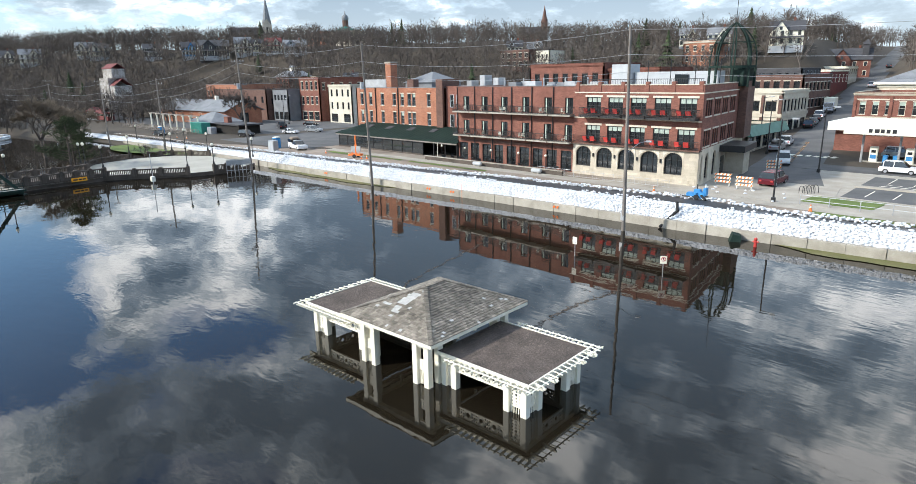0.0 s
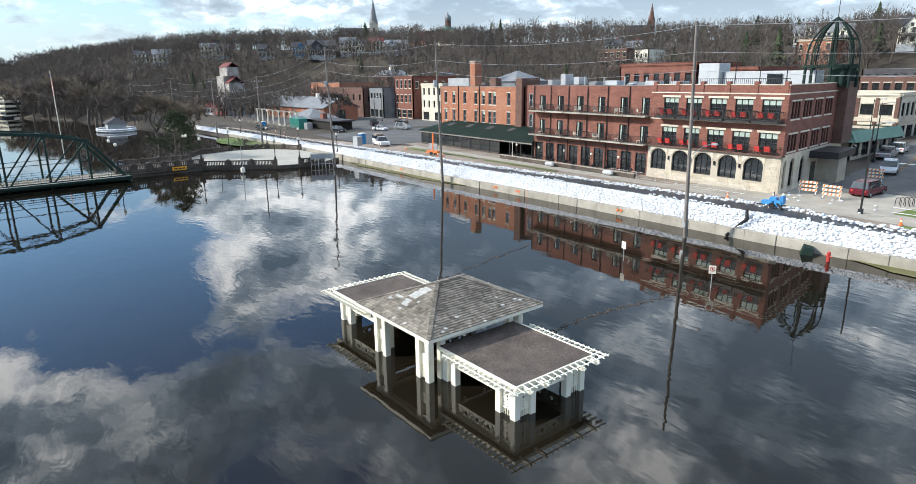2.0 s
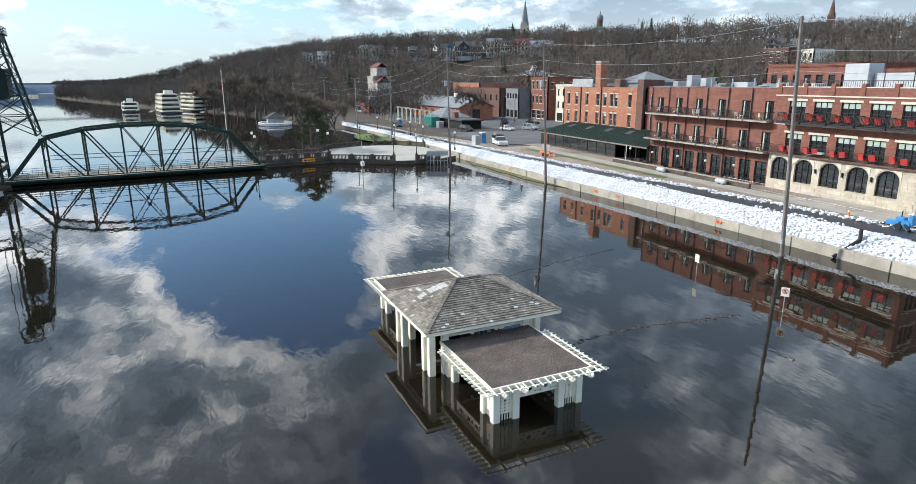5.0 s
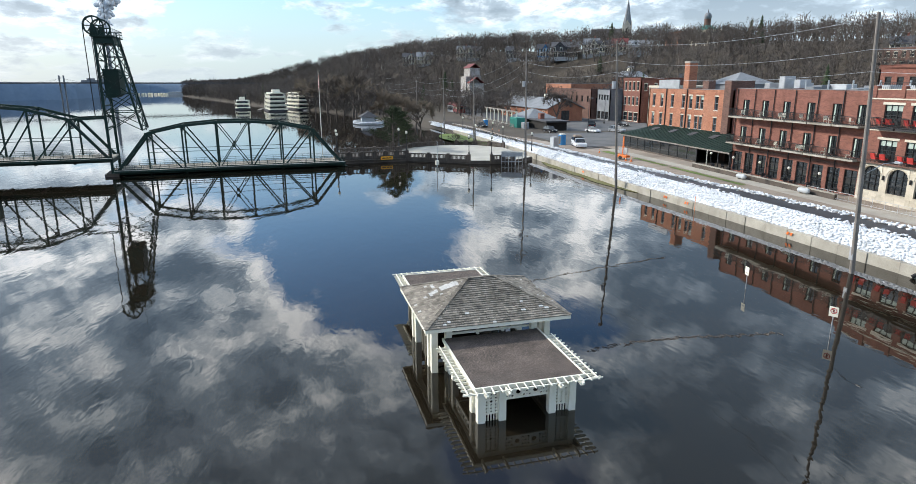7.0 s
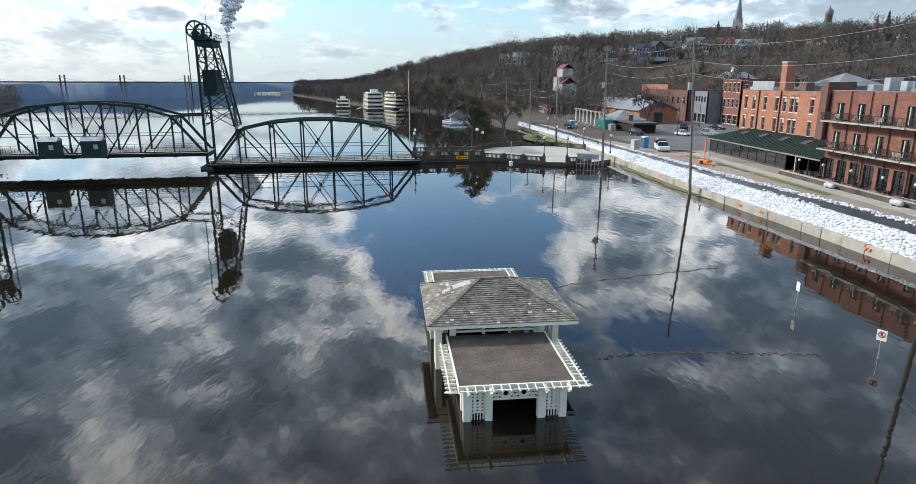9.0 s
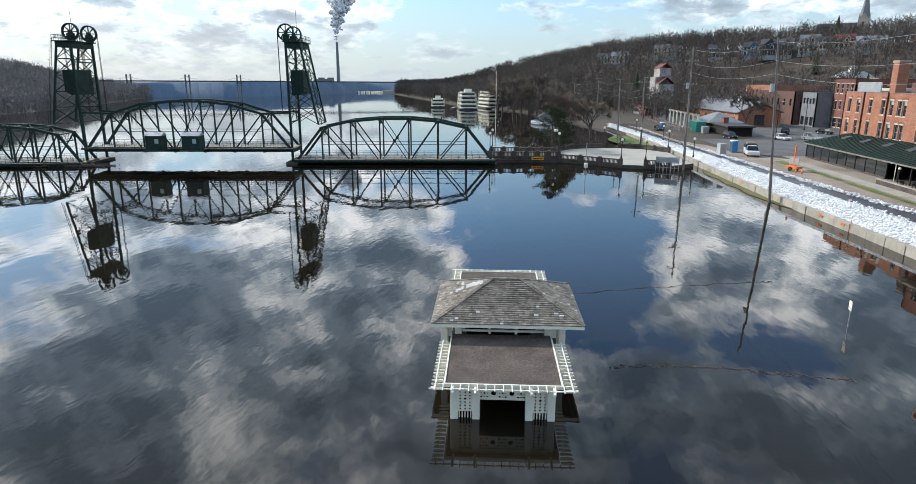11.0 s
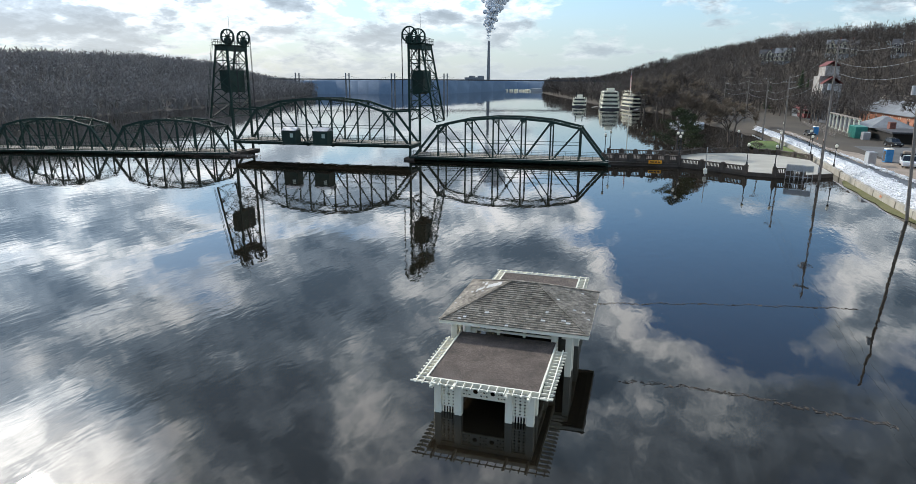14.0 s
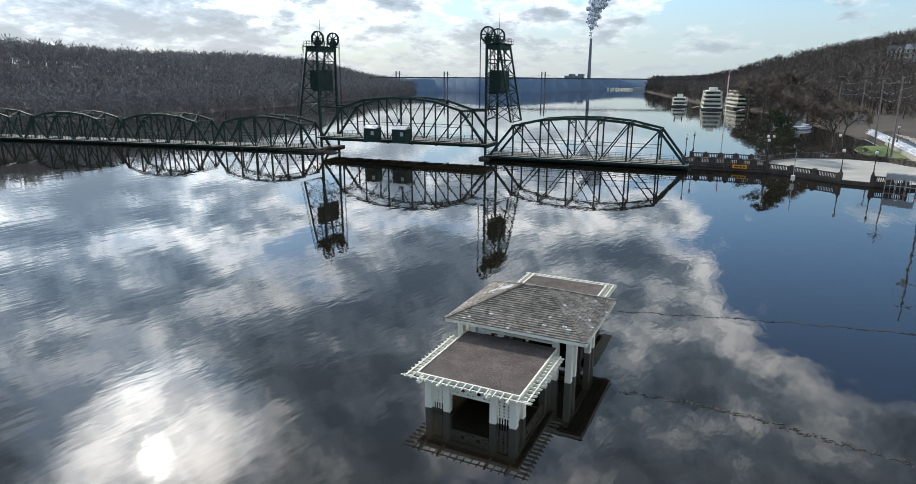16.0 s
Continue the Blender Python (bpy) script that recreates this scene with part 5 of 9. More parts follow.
def build_hotel():
    z0, H = 2.0, 12.55
    # corner block with a stone ground floor
    pts = [(-53.0, 76.0), (-34.1, 76.0), (-38.0, 99.0), (-53.0, 99.0)]
    o = pts[0]
    b = thing("hotel_building", "red brick corner hotel over a cream stone arcade with black balconies", "building", (o[0], o[1], z0))
    front, side = edge_matrix(pts[0], pts[1], o), edge_matrix(pts[1], pts[2], o)
    L, LS = 18.9, math.hypot(3.9, 23)
    bays = [3.2, 6.65, 10.1, 13.55, 16.95]
    ops = []
    for u in bays:
        for z in (4.75, 8.6):
            ops.append((u - 1.15, u + 1.15, z, z + 2.35))
    arches = [(u - 1.25 - 1.4, u + 1.25 - 1.4) for u in bays]
    arch_ops = [(a, c, 1.25, 4.1) for a, c in arches]
    part("wall", wall_with(ops, L, 4.6, H).move(front), BRICK, b, "dark red brick upper walls")
    part("stone_wall", wall_with(arch_ops, L, -0.6, 4.4).move(front @ Matrix.Translation((0, -0.12, 0))), STONE, b, "cream limestone ground floor")
    for a, c in arches:
        part("arch", arch_piece(a, c, 3.1, 4.1, 0.4).move(front @ Matrix.Translation((0, -0.118, 0))), STONE, b)
        w = window_at(b, front, a, c, 1.25, 4.08, BLACK_METAL, 3, 3)
        part("arch_trim", arch_piece(a - 0.16, c + 0.16, 3.1, 4.24, 0.06).move(front @ Matrix.Translation((0, -0.17, 0))), CREAM, b)
    # courses of stone blocks
    blocks, rngb = Geo(), random.Random(3)
    for r in range(12):
        z = -0.1 + r * 0.37
        u = rngb.random() * 0.5
        while u < L - 0.3:
            w = 0.45 + rngb.random() * 0.6
            c = u + w / 2
            clear = all(not (a - 0.2 - w / 2 < c < e + 0.2 + w / 2 and z + 0.35 > 1.2 and z < 4.25) for a, e in arches)
            if clear and u + w < L:
                blocks.box(u + 0.012, u + w - 0.012, -0.145 - 0.02 * rngb.random(), -0.12, z + 0.012, z + 0.355)
            u += w
    tagged(part("stone_block", blocks.move(front), STONE, b), "", "", "", "stuff")
    for (a0, c0), (a1, c1) in zip(arches, arches[1:]):
        part("wall_lamp", Geo().cbox((c0 + a1) / 2 - 0.09, (c0 + a1) / 2 + 0.09, -0.34, -0.14, 2.7, 3.2, 0.03).move(front), BLACK_METAL, b, "dark wall lamp between arches")
    part("ledge", Geo().box(-0.1, L + 0.15, -0.5, 0.35, 4.4, 4.6).move(front), BRICK_DARK, b, "dark red ledge over the stone floor")
    for u, z in ((x_, z_) for x_ in bays for z_ in (4.75, 8.6)):
        window_at(b, front, u - 1.15, u + 1.15, z, z + 2.35, BLACK_METAL, 3, 2, None, 0.09, True)
        part("lintel", Geo().box(u - 1.4, u + 1.4, -0.06, 0.1, z + 2.354, z + 2.62).move(front), CREAM, b)
        for s in (-0.6, 0.55):
            p = front @ Vector((u + s, -0.75, z))
            place_chair(p.x + o[0], p.y + o[1], z0 + (8.5 if z > 6 else 4.62), 180 + 12 * s)
    for u in bays:
        balcony(b, front, u - 1.6, u + 1.6, 8.5, 1.35, BLACK_METAL)
    g = Geo()
    for zz in (4.75, 5.6):
        g.box(0.2, L, -0.47, -0.42, zz, zz + 0.05)
    for i in range(118):
        g.box(0.2 + i * (L - 0.3) / 117, 0.222 + i * (L - 0.3) / 117, -0.455, -0.433, 4.6, 5.6)
    part("terrace_rail", g.move(front), BLACK_METAL, b)
    part("band", Geo().box(0, L, -0.08, 0.1, H - 1.05, H - 0.9).box(0, L, -0.08, 0.1, 8.05, 8.2).move(front), CREAM, b)
    for i in range(6):
        u = 0.2 + i * (L - 0.9) / 5
        part("parapet_pier", Geo().cbox(u, u + 0.55, -0.1, 0.45, H - 0.9, H + 0.45, 0.03).move(front), BRICK, b)
    part("coping", Geo().box(0, L, -0.05, 0.4, H + 0.003, H + 0.1).move(front), CREAM, b)
    # street side
    so = []
    for z in (4.9, 8.7):
        for k in range(4):
            for j in range(3):
                u = 1.3 + k * 4.2 + j * 1.05
                so.append((u, u + 0.75, z, z + 2.0))
    part("wall", wall_with(so, LS, 4.6, H).move(side), BRICK, b)
    for a in so:
        window_at(b, side, *a, BLACK_METAL, 1, 2, None, 0.06, False)
    for z in (4.9, 8.7):
        for k in range(4):
            part("lintel", Geo().box(1.1 + k * 4.2, 4.4 + k * 4.2, -0.05, 0.1, z + 2.004, z + 2.2).box(1.1 + k * 4.2, 4.4 + k * 4.2, -0.05, 0.1, z - 0.18, z - 0.004).move(side), CREAM, b)
    sarch = [(0.5, 1.3), (2.6, 4.2), (6.3, 7.9), (18.5, 20.3)]
    part("stone_wall", wall_with([(a, c, 0.6, 4.0) for a, c in sarch], LS, -0.6, 4.6).move(side @ Matrix.Translation((0, -0.1, 0))), STONE, b)
    for a, c in sarch:
        part("arch", arch_piece(a, c, 3.1, 4.0, 0.4).move(side @ Matrix.Translation((0, -0.098, 0))), STONE, b)
        window_at(b, side, a, c, 0.6, 3.98, BLACK_METAL, 2, 3)
    part("entrance_canopy", Geo().box(9.5, 17.2, -3.4, -0.11, 3.5, 4.35).move(side), BLACK_METAL, b, "dark metal entrance canopy")
    part("entrance_wall", Geo().box(13.2, 17.0, -2.6, -0.11, -0.6, 3.49).move(side), STONE, b)
    part("entrance_door", Geo().box(10.6, 12.4, -0.16, -0.11, 0.2, 2.8).move(side), WINDOW, b)
    part("steps", Geo().box(9.8, 13.0, -2.2, -0.11, -0.6, 0.17).box(9.8, 13.0, -1.6, -0.11, 0.17, 0.34).move(side), CONCRETE, b)
    part("band", Geo().box(0, LS, -0.07, 0.1, H - 1.05, H - 0.9).move(side), CREAM, b)
    part("coping", Geo().box(0, LS, -0.05, 0.4, H + 0.003, H + 0.1).move(side), CREAM, b)
    part("corner_pier", Geo().cbox(LS - 4.6, LS, -1.2, -0.004, 4.6, H + 0.2, 0.05).move(side), BRICK_DARK, b)
    part("back_wall", Geo().box(-0.004 + 0.3, 15.0, 22.6, 22.95, -0.6, H), BRICK, b)
    part("side_wall", Geo().box(0.0, 0.3, 0.36, 22.6, 0, H - 0.2), BRICK, b)
    part("roof", Geo().prism([(0.2, 0.3), (18.6, 0.3), (14.8, 22.7), (0.2, 22.7)], H - 0.7, H - 0.5), ROOF_GREY, b)
    # roof terrace rail
    g = Geo()
    for i in range(70):
        u = 0.4 + i * (L - 0.9) / 69
        g.box(u, u + 0.03, 0.5, 0.53, H - 0.5, H + 0.75)
    g.box(0.4, L - 0.4, 0.48, 0.55, H + 0.72, H + 0.79)
    part("roof_rail", g.move(front), BLACK_METAL, b)
    # penthouses and plant on the roof
    for x0, x1, y0, y1, h, mt, nm in ((-7.0, -3.4, 19.0, 22, 3.0, PALE, "penthouse"), (-3.2, 10.8, 20, 22.5, 1.7, PALE, "penthouse"), (4, 6.2, 19.7, 19.98, 1.3, WINDOW, "penthouse_door")):
        part(nm, Geo().cbox(x0 + 1, x1 + 1, y0, y1, H - 0.5, H + h, 0.05), mt, b)
    for i, (x, y) in enumerate(((3.5, 14), (7.2, 14), (11.5, 13), (13.8, 16))):
        part("roof_lamp_post", Geo().tube((x, y, H - 0.5), (x, y, H + 3.4), 0.06, None, 6), BLACK_METAL, b)
    # open steel dome over the street corner
    cx, cy, r, hd, zd = 14.1, 19.3, 3.1, 6.2, H + 2.2
    part("dome_base", Geo().cbox(14.6, 16.6, 17.4, 21.2, H - 0.5, H + 2.0, 0.1), DARK_ROOF, b, "dark green corner pavilion base")
    for i in range(8):
        a = 2 * math.pi * (i + 0.5) / 8
        part("dome_leg", Geo().beam((cx + r * math.cos(a), cy + r * math.sin(a), H - 0.6), (cx + r * math.cos(a), cy + r * math.sin(a), zd), 0.28), DARK_ROOF, b)
        for da in (-0.07, 0.07):
            g = Geo()
            last = None
            for j in range(11):
                q = j / 10
                rr = r * (1 - q ** 3) + 0.05
                p = Vector((cx + rr * math.cos(a + da), cy + rr * math.sin(a + da), zd + hd * q))
                if last:
                    g.beam(last, p, 0.15)
                last = p
            part("dome_rib", g, DARK_ROOF, b)
    for q, w_ in ((0.0, 0.34), (0.55, 0.1)):
        rr = r * (1 - q ** 3)
        g = Geo()
        for i in range(24):
            a, c = 2 * math.pi * i / 24, 2 * math.pi * (i + 1) / 24
            g.beam((cx + rr * math.cos(a), cy + rr * math.sin(a), zd + hd * q), (cx + rr * math.cos(c), cy + rr * math.sin(c), zd + hd * q), w_)
        part("dome_ring", g, DARK_ROOF, b)
    part("flag_mast", Geo().tube((cx, cy, H + 8), (cx, cy, H + 13), 0.05, 0.03, 6), BLACK_METAL, b)

    # middle block: three storeys of balconies
    pts = [(-77.5, 76.4), (-53.0, 76.4), (-53.0, 99.0), (-77.5, 99.0)]
    o = pts[0]
    m = thing("hotel_wing", "brown brick hotel wing with steel balconies over shop windows", "building", (o[0], o[1], z0))
    front = edge_matrix(pts[0], pts[1], o)
    L = 24.5
    ops = []
    for x in (-75.2, -71.0, -66.7, -62.3, -58.0, -54.2):
        for z in (4.6, 8.5):
            ops.append((x + 77.5 - 0.8, x + 77.5 + 0.6, z, z + 2.3))
    shop = []
    for i in range(9):
        shop.append((0.5 + i * 2.68, 0.5 + i * 2.68 + 1.95, 0.15, 3.1))
    part("wall", wall_with(ops + shop, L, -0.6, 12.4).move(front), BRICK, m)
    for i, a in enumerate(ops):
        window_at(m, front, *a, BLACK_METAL, 2, 1, None, 0.06, False)
        part("curtain", Geo().box(a[0] + 0.1, a[0] + 0.32, 0.185, 0.198, a[2] + 0.1, a[3] - 0.1).move(front), BLIND, m)
    for a in shop:
        window_at(m, front, *a, BLACK_METAL, 2, 3, None, 0.08)
    part("floor_band", Geo().box(0, L, -0.1, 0.1, 3.45, 3.75).move(front), BRICK_DARK, m)
    for z in (4.5, 8.4):
        for i in range(6):
            u = 0.3 + i * 4.05
            balcony(m, front, u, u + 3.85, z, 1.5, CONCRETE)
    for i in range(7):
        u = 0.15 + i * 4.05
        part("downpipe", Geo().tube((u, -0.12, 0.0), (u, -0.12, 12.3), 0.07, None, 6).move(front), BLACK_METAL, m)
    part("coping", Geo().box(0, L, -0.06, 0.4, 12.403, 12.5).move(front), ROOF_GREY, m)
    part("side_wall", Geo().box(0, 0.35, 0.36, 22.6, -0.6, 12.4), BRICK, m)
    part("roof", Geo().box(0.36, L - 0.02, 0.36, 22.6, 11.5, 11.7), ROOF_GREY, m)
    rngp = random.Random(5)
    for i in range(14):
        x, y = 1.5 + i * 1.62, 6 + rngp.random() * 9
        s = 0.6 + rngp.random() * 0.9
        part("roof_unit", Geo().cbox(x, x + s * 1.5, y, y + s * 1.3, 11.7, 12.0 + s * 0.7, 0.05), (ROOF_GREY, METAL, PALE, ROOF_GREY)[i % 4], m)
    for i in range(5):
        part("roof_pipe", Geo().tube((2 + i * 4.4, 10, 11.7), (2 + i * 4.4, 10, 13.6), 0.12, None, 8), METAL, m)

    # older brick annex behind a green-roofed terrace
    pts = [(-114.6, 82.0), (-86.6, 82.0), (-86.6, 104.0), (-114.6, 104.0)]
    ann = []
    ctr = [2.1, 5.2, 9.2, 13.1, 15.6, 17.8, 19.2, 23.6]
    for c in ctr:
        for z in (4.85, 8.5):
            ann.append((c - 0.52, c + 0.52, z, z + 2.35, 1, 2, None, 0.3))
    a = building("hotel_annex", "orange brick annex with tall arched sash windows and dark pipes", pts, z0, 12.0, BRICK_OLD, {0: ann, 1: row(22, 4, 1.0, 2.2, 8.5, 1.5)}, ROOF_GREY, PALE, CREAM)
    fm = edge_matrix(pts[0], pts[1], pts[0])
    for c in ctr:
        for z in (4.85, 8.5):
            part("arched_hood", arch_piece(c - 0.62, c + 0.62, z + 2.38, z + 2.85, 0.1).move(fm @ Matrix.Translation((0, -0.07, 0))), BRICK_OLD, a)
    for u in (7.0, 14.4):
        part("downpipe", Geo().tube((u, -0.12, 4), (u, -0.12, 12.1), 0.11, None, 6).move(fm), BLACK_METAL, a)
    part("buttress", Geo().cbox(26.2, 28.0, -0.5, 4.0, -0.6, 13.6, 0.04).move(fm), BRICK_DARK, a)
    part("link_wall", Geo().box(28.0, 37.1, 0.4, 0.8, -0.6, 12.3).move(fm), BRICK, a)
    for z in (4.85, 8.5):
        for u in (29.2, 30.9):
            window_at(a, fm @ Matrix.Translation((0, 0.2, 0)), u, u + 1.0, z, z + 2.3, PALE, 1, 2)
    part("link_roof", Geo().box(28.0, 37.1, 0.8, 18, 11.6, 11.8).move(fm), ROOF_GREY, a)
    part("chimney", Geo().cbox(3.6, 5.5, 5.5, 7.3, 11, 17.0, 0.05), BRICK_OLD, a, "tall brick chimney with pale cap")
    part("chimney_cap", Geo().cbox(3.5, 5.6, 5.4, 7.4, 17.0, 17.35, 0.05), CONCRETE, a)
    part("chimney", Geo().cbox(12.0, 14.0, 4.5, 6.0, 11, 13.6, 0.05), BRICK_DARK, a)
    part("parapet_screen", Geo().box(0.8, 8.5, 1.6, 1.8, 11.4, 13.7), METAL, a, "corrugated metal screen")
    g = Geo()
    cx, cy, r = 8.6, 15.0, 6.2
    ring = [(cx + r * math.cos(radians(45 + 90 * i)), cy + r * math.sin(radians(45 + 90 * i))) for i in range(4)]
    part("lantern_wall", Geo().prism(ring, 11.0, 12.9), ROOF_GREY, a)
    ring2 = [(cx + (r + 0.6) * math.cos(radians(45 + 90 * i)), cy + (r + 0.6) * math.sin(radians(45 + 90 * i)), 12.9) for i in range(4)]
    g.add(ring2 + [(cx, cy, 15.2)], [(0, 1, 4), (1, 2, 4), (2, 3, 4), (3, 0, 4), (3, 2, 1, 0)])
    part("lantern_roof", g, ROOF_GREY, a, "grey standing seam pyramid roof")
    part("finial", Geo().tube((cx, cy, 15.1), (cx, cy, 16.3), 0.16, 0.05, 6), BLACK_METAL, a)
    for i in range(5):
        part("roof_unit", Geo().cbox(29 + i * 1.7, 30.3 + i * 1.7, 5 + (i % 2) * 2, 7 + (i % 2) * 2, 11.8, 13.2 + 0.5 * (i % 3), 0.05), METAL, a)

    # terrace with a green metal roof
    c = thing("terrace_pavilion", "enclosed restaurant terrace under a dark green metal roof", "pavilion", (-113.5, 76.2, z0))
    w, d = 36.0, 5.8
    part("roof", Geo().slab([(-0.6, -0.5, 2.75), (w + 0.4, -0.5, 2.75), (w + 0.4, d, 4.7), (3.2, d, 4.7)], (0, 0, 0.14)), DARK_ROOF, c, "dark green standing seam roof")
    part("roof", Geo().slab([(-0.6, -0.5, 2.75), (3.2, d, 4.7), (-0.6, d + 3, 2.75)], (0, 0, 0.14)), DARK_ROOF, c)
    for i in range(38):
        x = i * 0.96
        part("roof_seam", Geo().beam((x, -0.5, 2.93), (x + 0.0, d - 0.05 if x > 3.2 else max(0.2, d * (x + 0.6) / 3.8), 4.87 if x > 3.2 else 2.93 + 1.94 * max(0.2, (x + 0.6) / 3.8)), 0.05, 0.05), DARK_ROOF, c)
    for i in range(5):
        x = 5.5 + i * 6.6
        part("skylight", Geo().slab([(x, 3.0, 3.98), (x + 1.6, 3.0, 3.98), (x + 1.6, 4.3, 4.42), (x, 4.3, 4.42)], (0, 0, 0.12)), ROOF_DARK, c)
    part("fascia", Geo().box(-0.5, w + 0.3, -0.48, -0.36, 2.5, 2.72), WOODPOLE, c, "brown timber fascia")
    for i in range(13):
        x = i * w / 12
        part("post", Geo().cbox(x - 0.09, x + 0.09, -0.09, 0.09, -0.4, 2.6, 0.01), BLACK_METAL, c)
    for i in range(12):
        x = i * w / 12
        if i < 9:
            part("screen", Geo().box(x + 0.12, x + w / 12 - 0.12, -0.02, 0.02, 0.3, 2.45), WINDOW, c, "dark mesh screen panel")
            part("screen_bar", Geo().box(x + 0.1, x + w / 12 - 0.1, -0.05, 0.05, 1.05, 1.12), BLACK_METAL, c)
    part("knee_wall", Geo().box(0, w * 0.75, -0.12, 0.12, -0.4, 0.28), CONCRETE_OLD, c)
    part("floor", Geo().box(0, w, 0.1, d, -0.4, 0.05), CONCRETE_OLD, c)
    part("back_wall", Geo().box(0.2, w, d - 0.3, d - 0.05, 0.05, 4.4), DARK, c)
    part("heater_pole", Geo().tube((33.5, -2.4, 0), (33.5, -2.4, 3.0), 0.06, None, 6), WHITE, c)


build_hotel()

# low stone walls and tables of the patio
wl = thing("patio_wall", "low rough stone patio wall beside the walk", "wall", (-82, 72.6, 2.0))
part("course", Geo().cbox(0, 29.5, 0, 0.4, -0.5, 0.62, 0.05), CONCRETE_OLD, wl)
part("cap", Geo().cbox(-0.05, 29.55, -0.05, 0.45, 0.62, 0.72, 0.02), CONCRETE, wl)
tb = thing("patio_table", "black metal round patio table", "table", (0, 0, -50), 0, "patio tables")
part("tabletop", Geo().tube((0, 0, 0.72), (0, 0, 0.76), 0.45, None, 14), BLACK_METAL, tb)
part("stem", Geo().tube((0, 0, 0.03), (0, 0, 0.72), 0.04, None, 6), BLACK_METAL, tb)
part("foot", Geo().tube((0, 0, 0.0), (0, 0, 0.04), 0.25, None, 10), BLACK_METAL, tb)
mc = thing("metal_chair", "black metal patio chair", "chair", (0, 0, -50), 0, "patio chairs")
part("seat", Geo().cbox(-0.22, 0.22, -0.22, 0.22, 0.42, 0.46, 0.01), BLACK_METAL, mc)
part("backrest", Geo().box(-0.22, 0.22, 0.19, 0.23, 0.5, 0.9), BLACK_METAL, mc)
for sx in (-1, 1):
    for sy in (-1, 1):
        part("leg", Geo().tube((sx * 0.2, sy * 0.2, 0), (sx * 0.2, sy * 0.2, 0.43), 0.018, None, 5), BLACK_METAL, mc)
rng = random.Random(12)
for i in range(12):
    x, y = -79.5 + i * 2.2, 74.5 + (i % 2) * 0.6
    copy_thing(tb, pose(x, y, 2.02, 0, 0, 0))
    for k in range(2):
        a = rng.random() * 360
        copy_thing(mc, pose(x + 0.75 * math.sin(radians(a + 180 * k)), y - 0.4 * math.cos(radians(a + 180 * k)), 2.02, 0, 0, a + 180 * k))


# ---- waterfront ground: flood barrier, sandbags, road, walks ----
def strip(name, rows_, mat, label, z_of=None):
    """A ground sheet between two edges: rows of (x, y0, y1, z)."""
    g = Geo()
    for (x0, a0, b0, z0), (x1, a1, b1, z1) in zip(rows_, rows_[1:]):
        g.add([(x0, a0, z0), (x1, a1, z1), (x1, b1, z1), (x0, b0, z0)], [(0, 1, 2, 3)])
    return setting(name, g, mat, label)


def berm_y(x):
    """The waterside edge of the flood barrier."""
    return along(x, [(-330, 38.0), (-250, 46.5), (-181, 53.0), (-150, 55.2), (-112, 56.5), (-100, 56.9), (-74, 57.9), (-54.7, 59.4), (-27.5, 60.9), (-12, 62.3), (60, 70.0)])


XS = [-330 + 5 * i for i in range(79)]
def bag_width(x):
    return along(x, [(-330, 3.0), (-112, 1.9), (-105, 2.1), (-69, 2.9), (-28, 3.3), (-21, 2.5), (60, 2.5)])


def sheet_width(x):
    return along(x, [(-330, 2.5), (-112, 1.8), (-69, 2.8), (-28, 3.6), (-21, 2.0), (60, 2.0)])


def sheet_drop(x):
    return 0.5 * smooth01((-112 - x) / 30)


strip("road", [(x, berm_y(x) + bag_width(x) + sheet_width(x) + 0.2, max(berm_y(x) + 12.5, 71.2 if x > -112 else 0), 2.025 - 0.3 * sheet_drop(x)) for x in XS], DIRT, "brown dirt trail strip behind the sandbags")
strip("trail_asphalt", [(x, berm_y(x) + bag_width(x) + 0.45, berm_y(x) + bag_width(x) + sheet_width(x) + 0.7, 2.05 - sheet_drop(x)) for x in XS], PLASTIC, "black plastic sheeting over the trail")
strip("pavement_walk", [(x, 69.9 + 0.2 * math.sin(x * 0.05), 72.38, 2.06) for x in XS if -112 < x < 60], SIDEWALK, "pale concrete riverside sidewalk")
strip("ground_lot", [(x, 72.4, 76.5, 2.02) for x in XS if -118 <= x <= -34], DIRT, "bare brown strip beside the hotel")
strip("road_lot", [(x, 66.0 if x < -117 else 68.5, 112.0, 2.045) for x in XS if -152 <= x <= -115], ASPHALT, "worn grey parking lot")
strip("road_dirt_west", [(x, berm_y(x) + 12.5, berm_y(x) + 26, 1.75) for x in XS if x <= -150], SIDEWALK, "pale gravel and paved yard")
strip("road_yard", [(x, berm_y(x) + 25.8, min(130.0, along(x, FOOT) - 3), 2.03) for x in XS if -275 <= x <= -152], ASPHALT, "grey paved yard round the old depot")
rng = random.Random(2)
for x0, x1, y0, y1 in ((-95, -84, 68.5, 69.6), (-82, -64, 68.4, 69.6), (-19, 60, 68.0, 69.6), (-106, -98, 67.6, 69.5)):
    strip("ground_grass", [(x0 + (x1 - x0) * i / 10, y0 + 0.2 * rng.random(), y1 - 0.2 * rng.random(), 2.09) for i in range(11)], GRASS, "thin green grass strip")
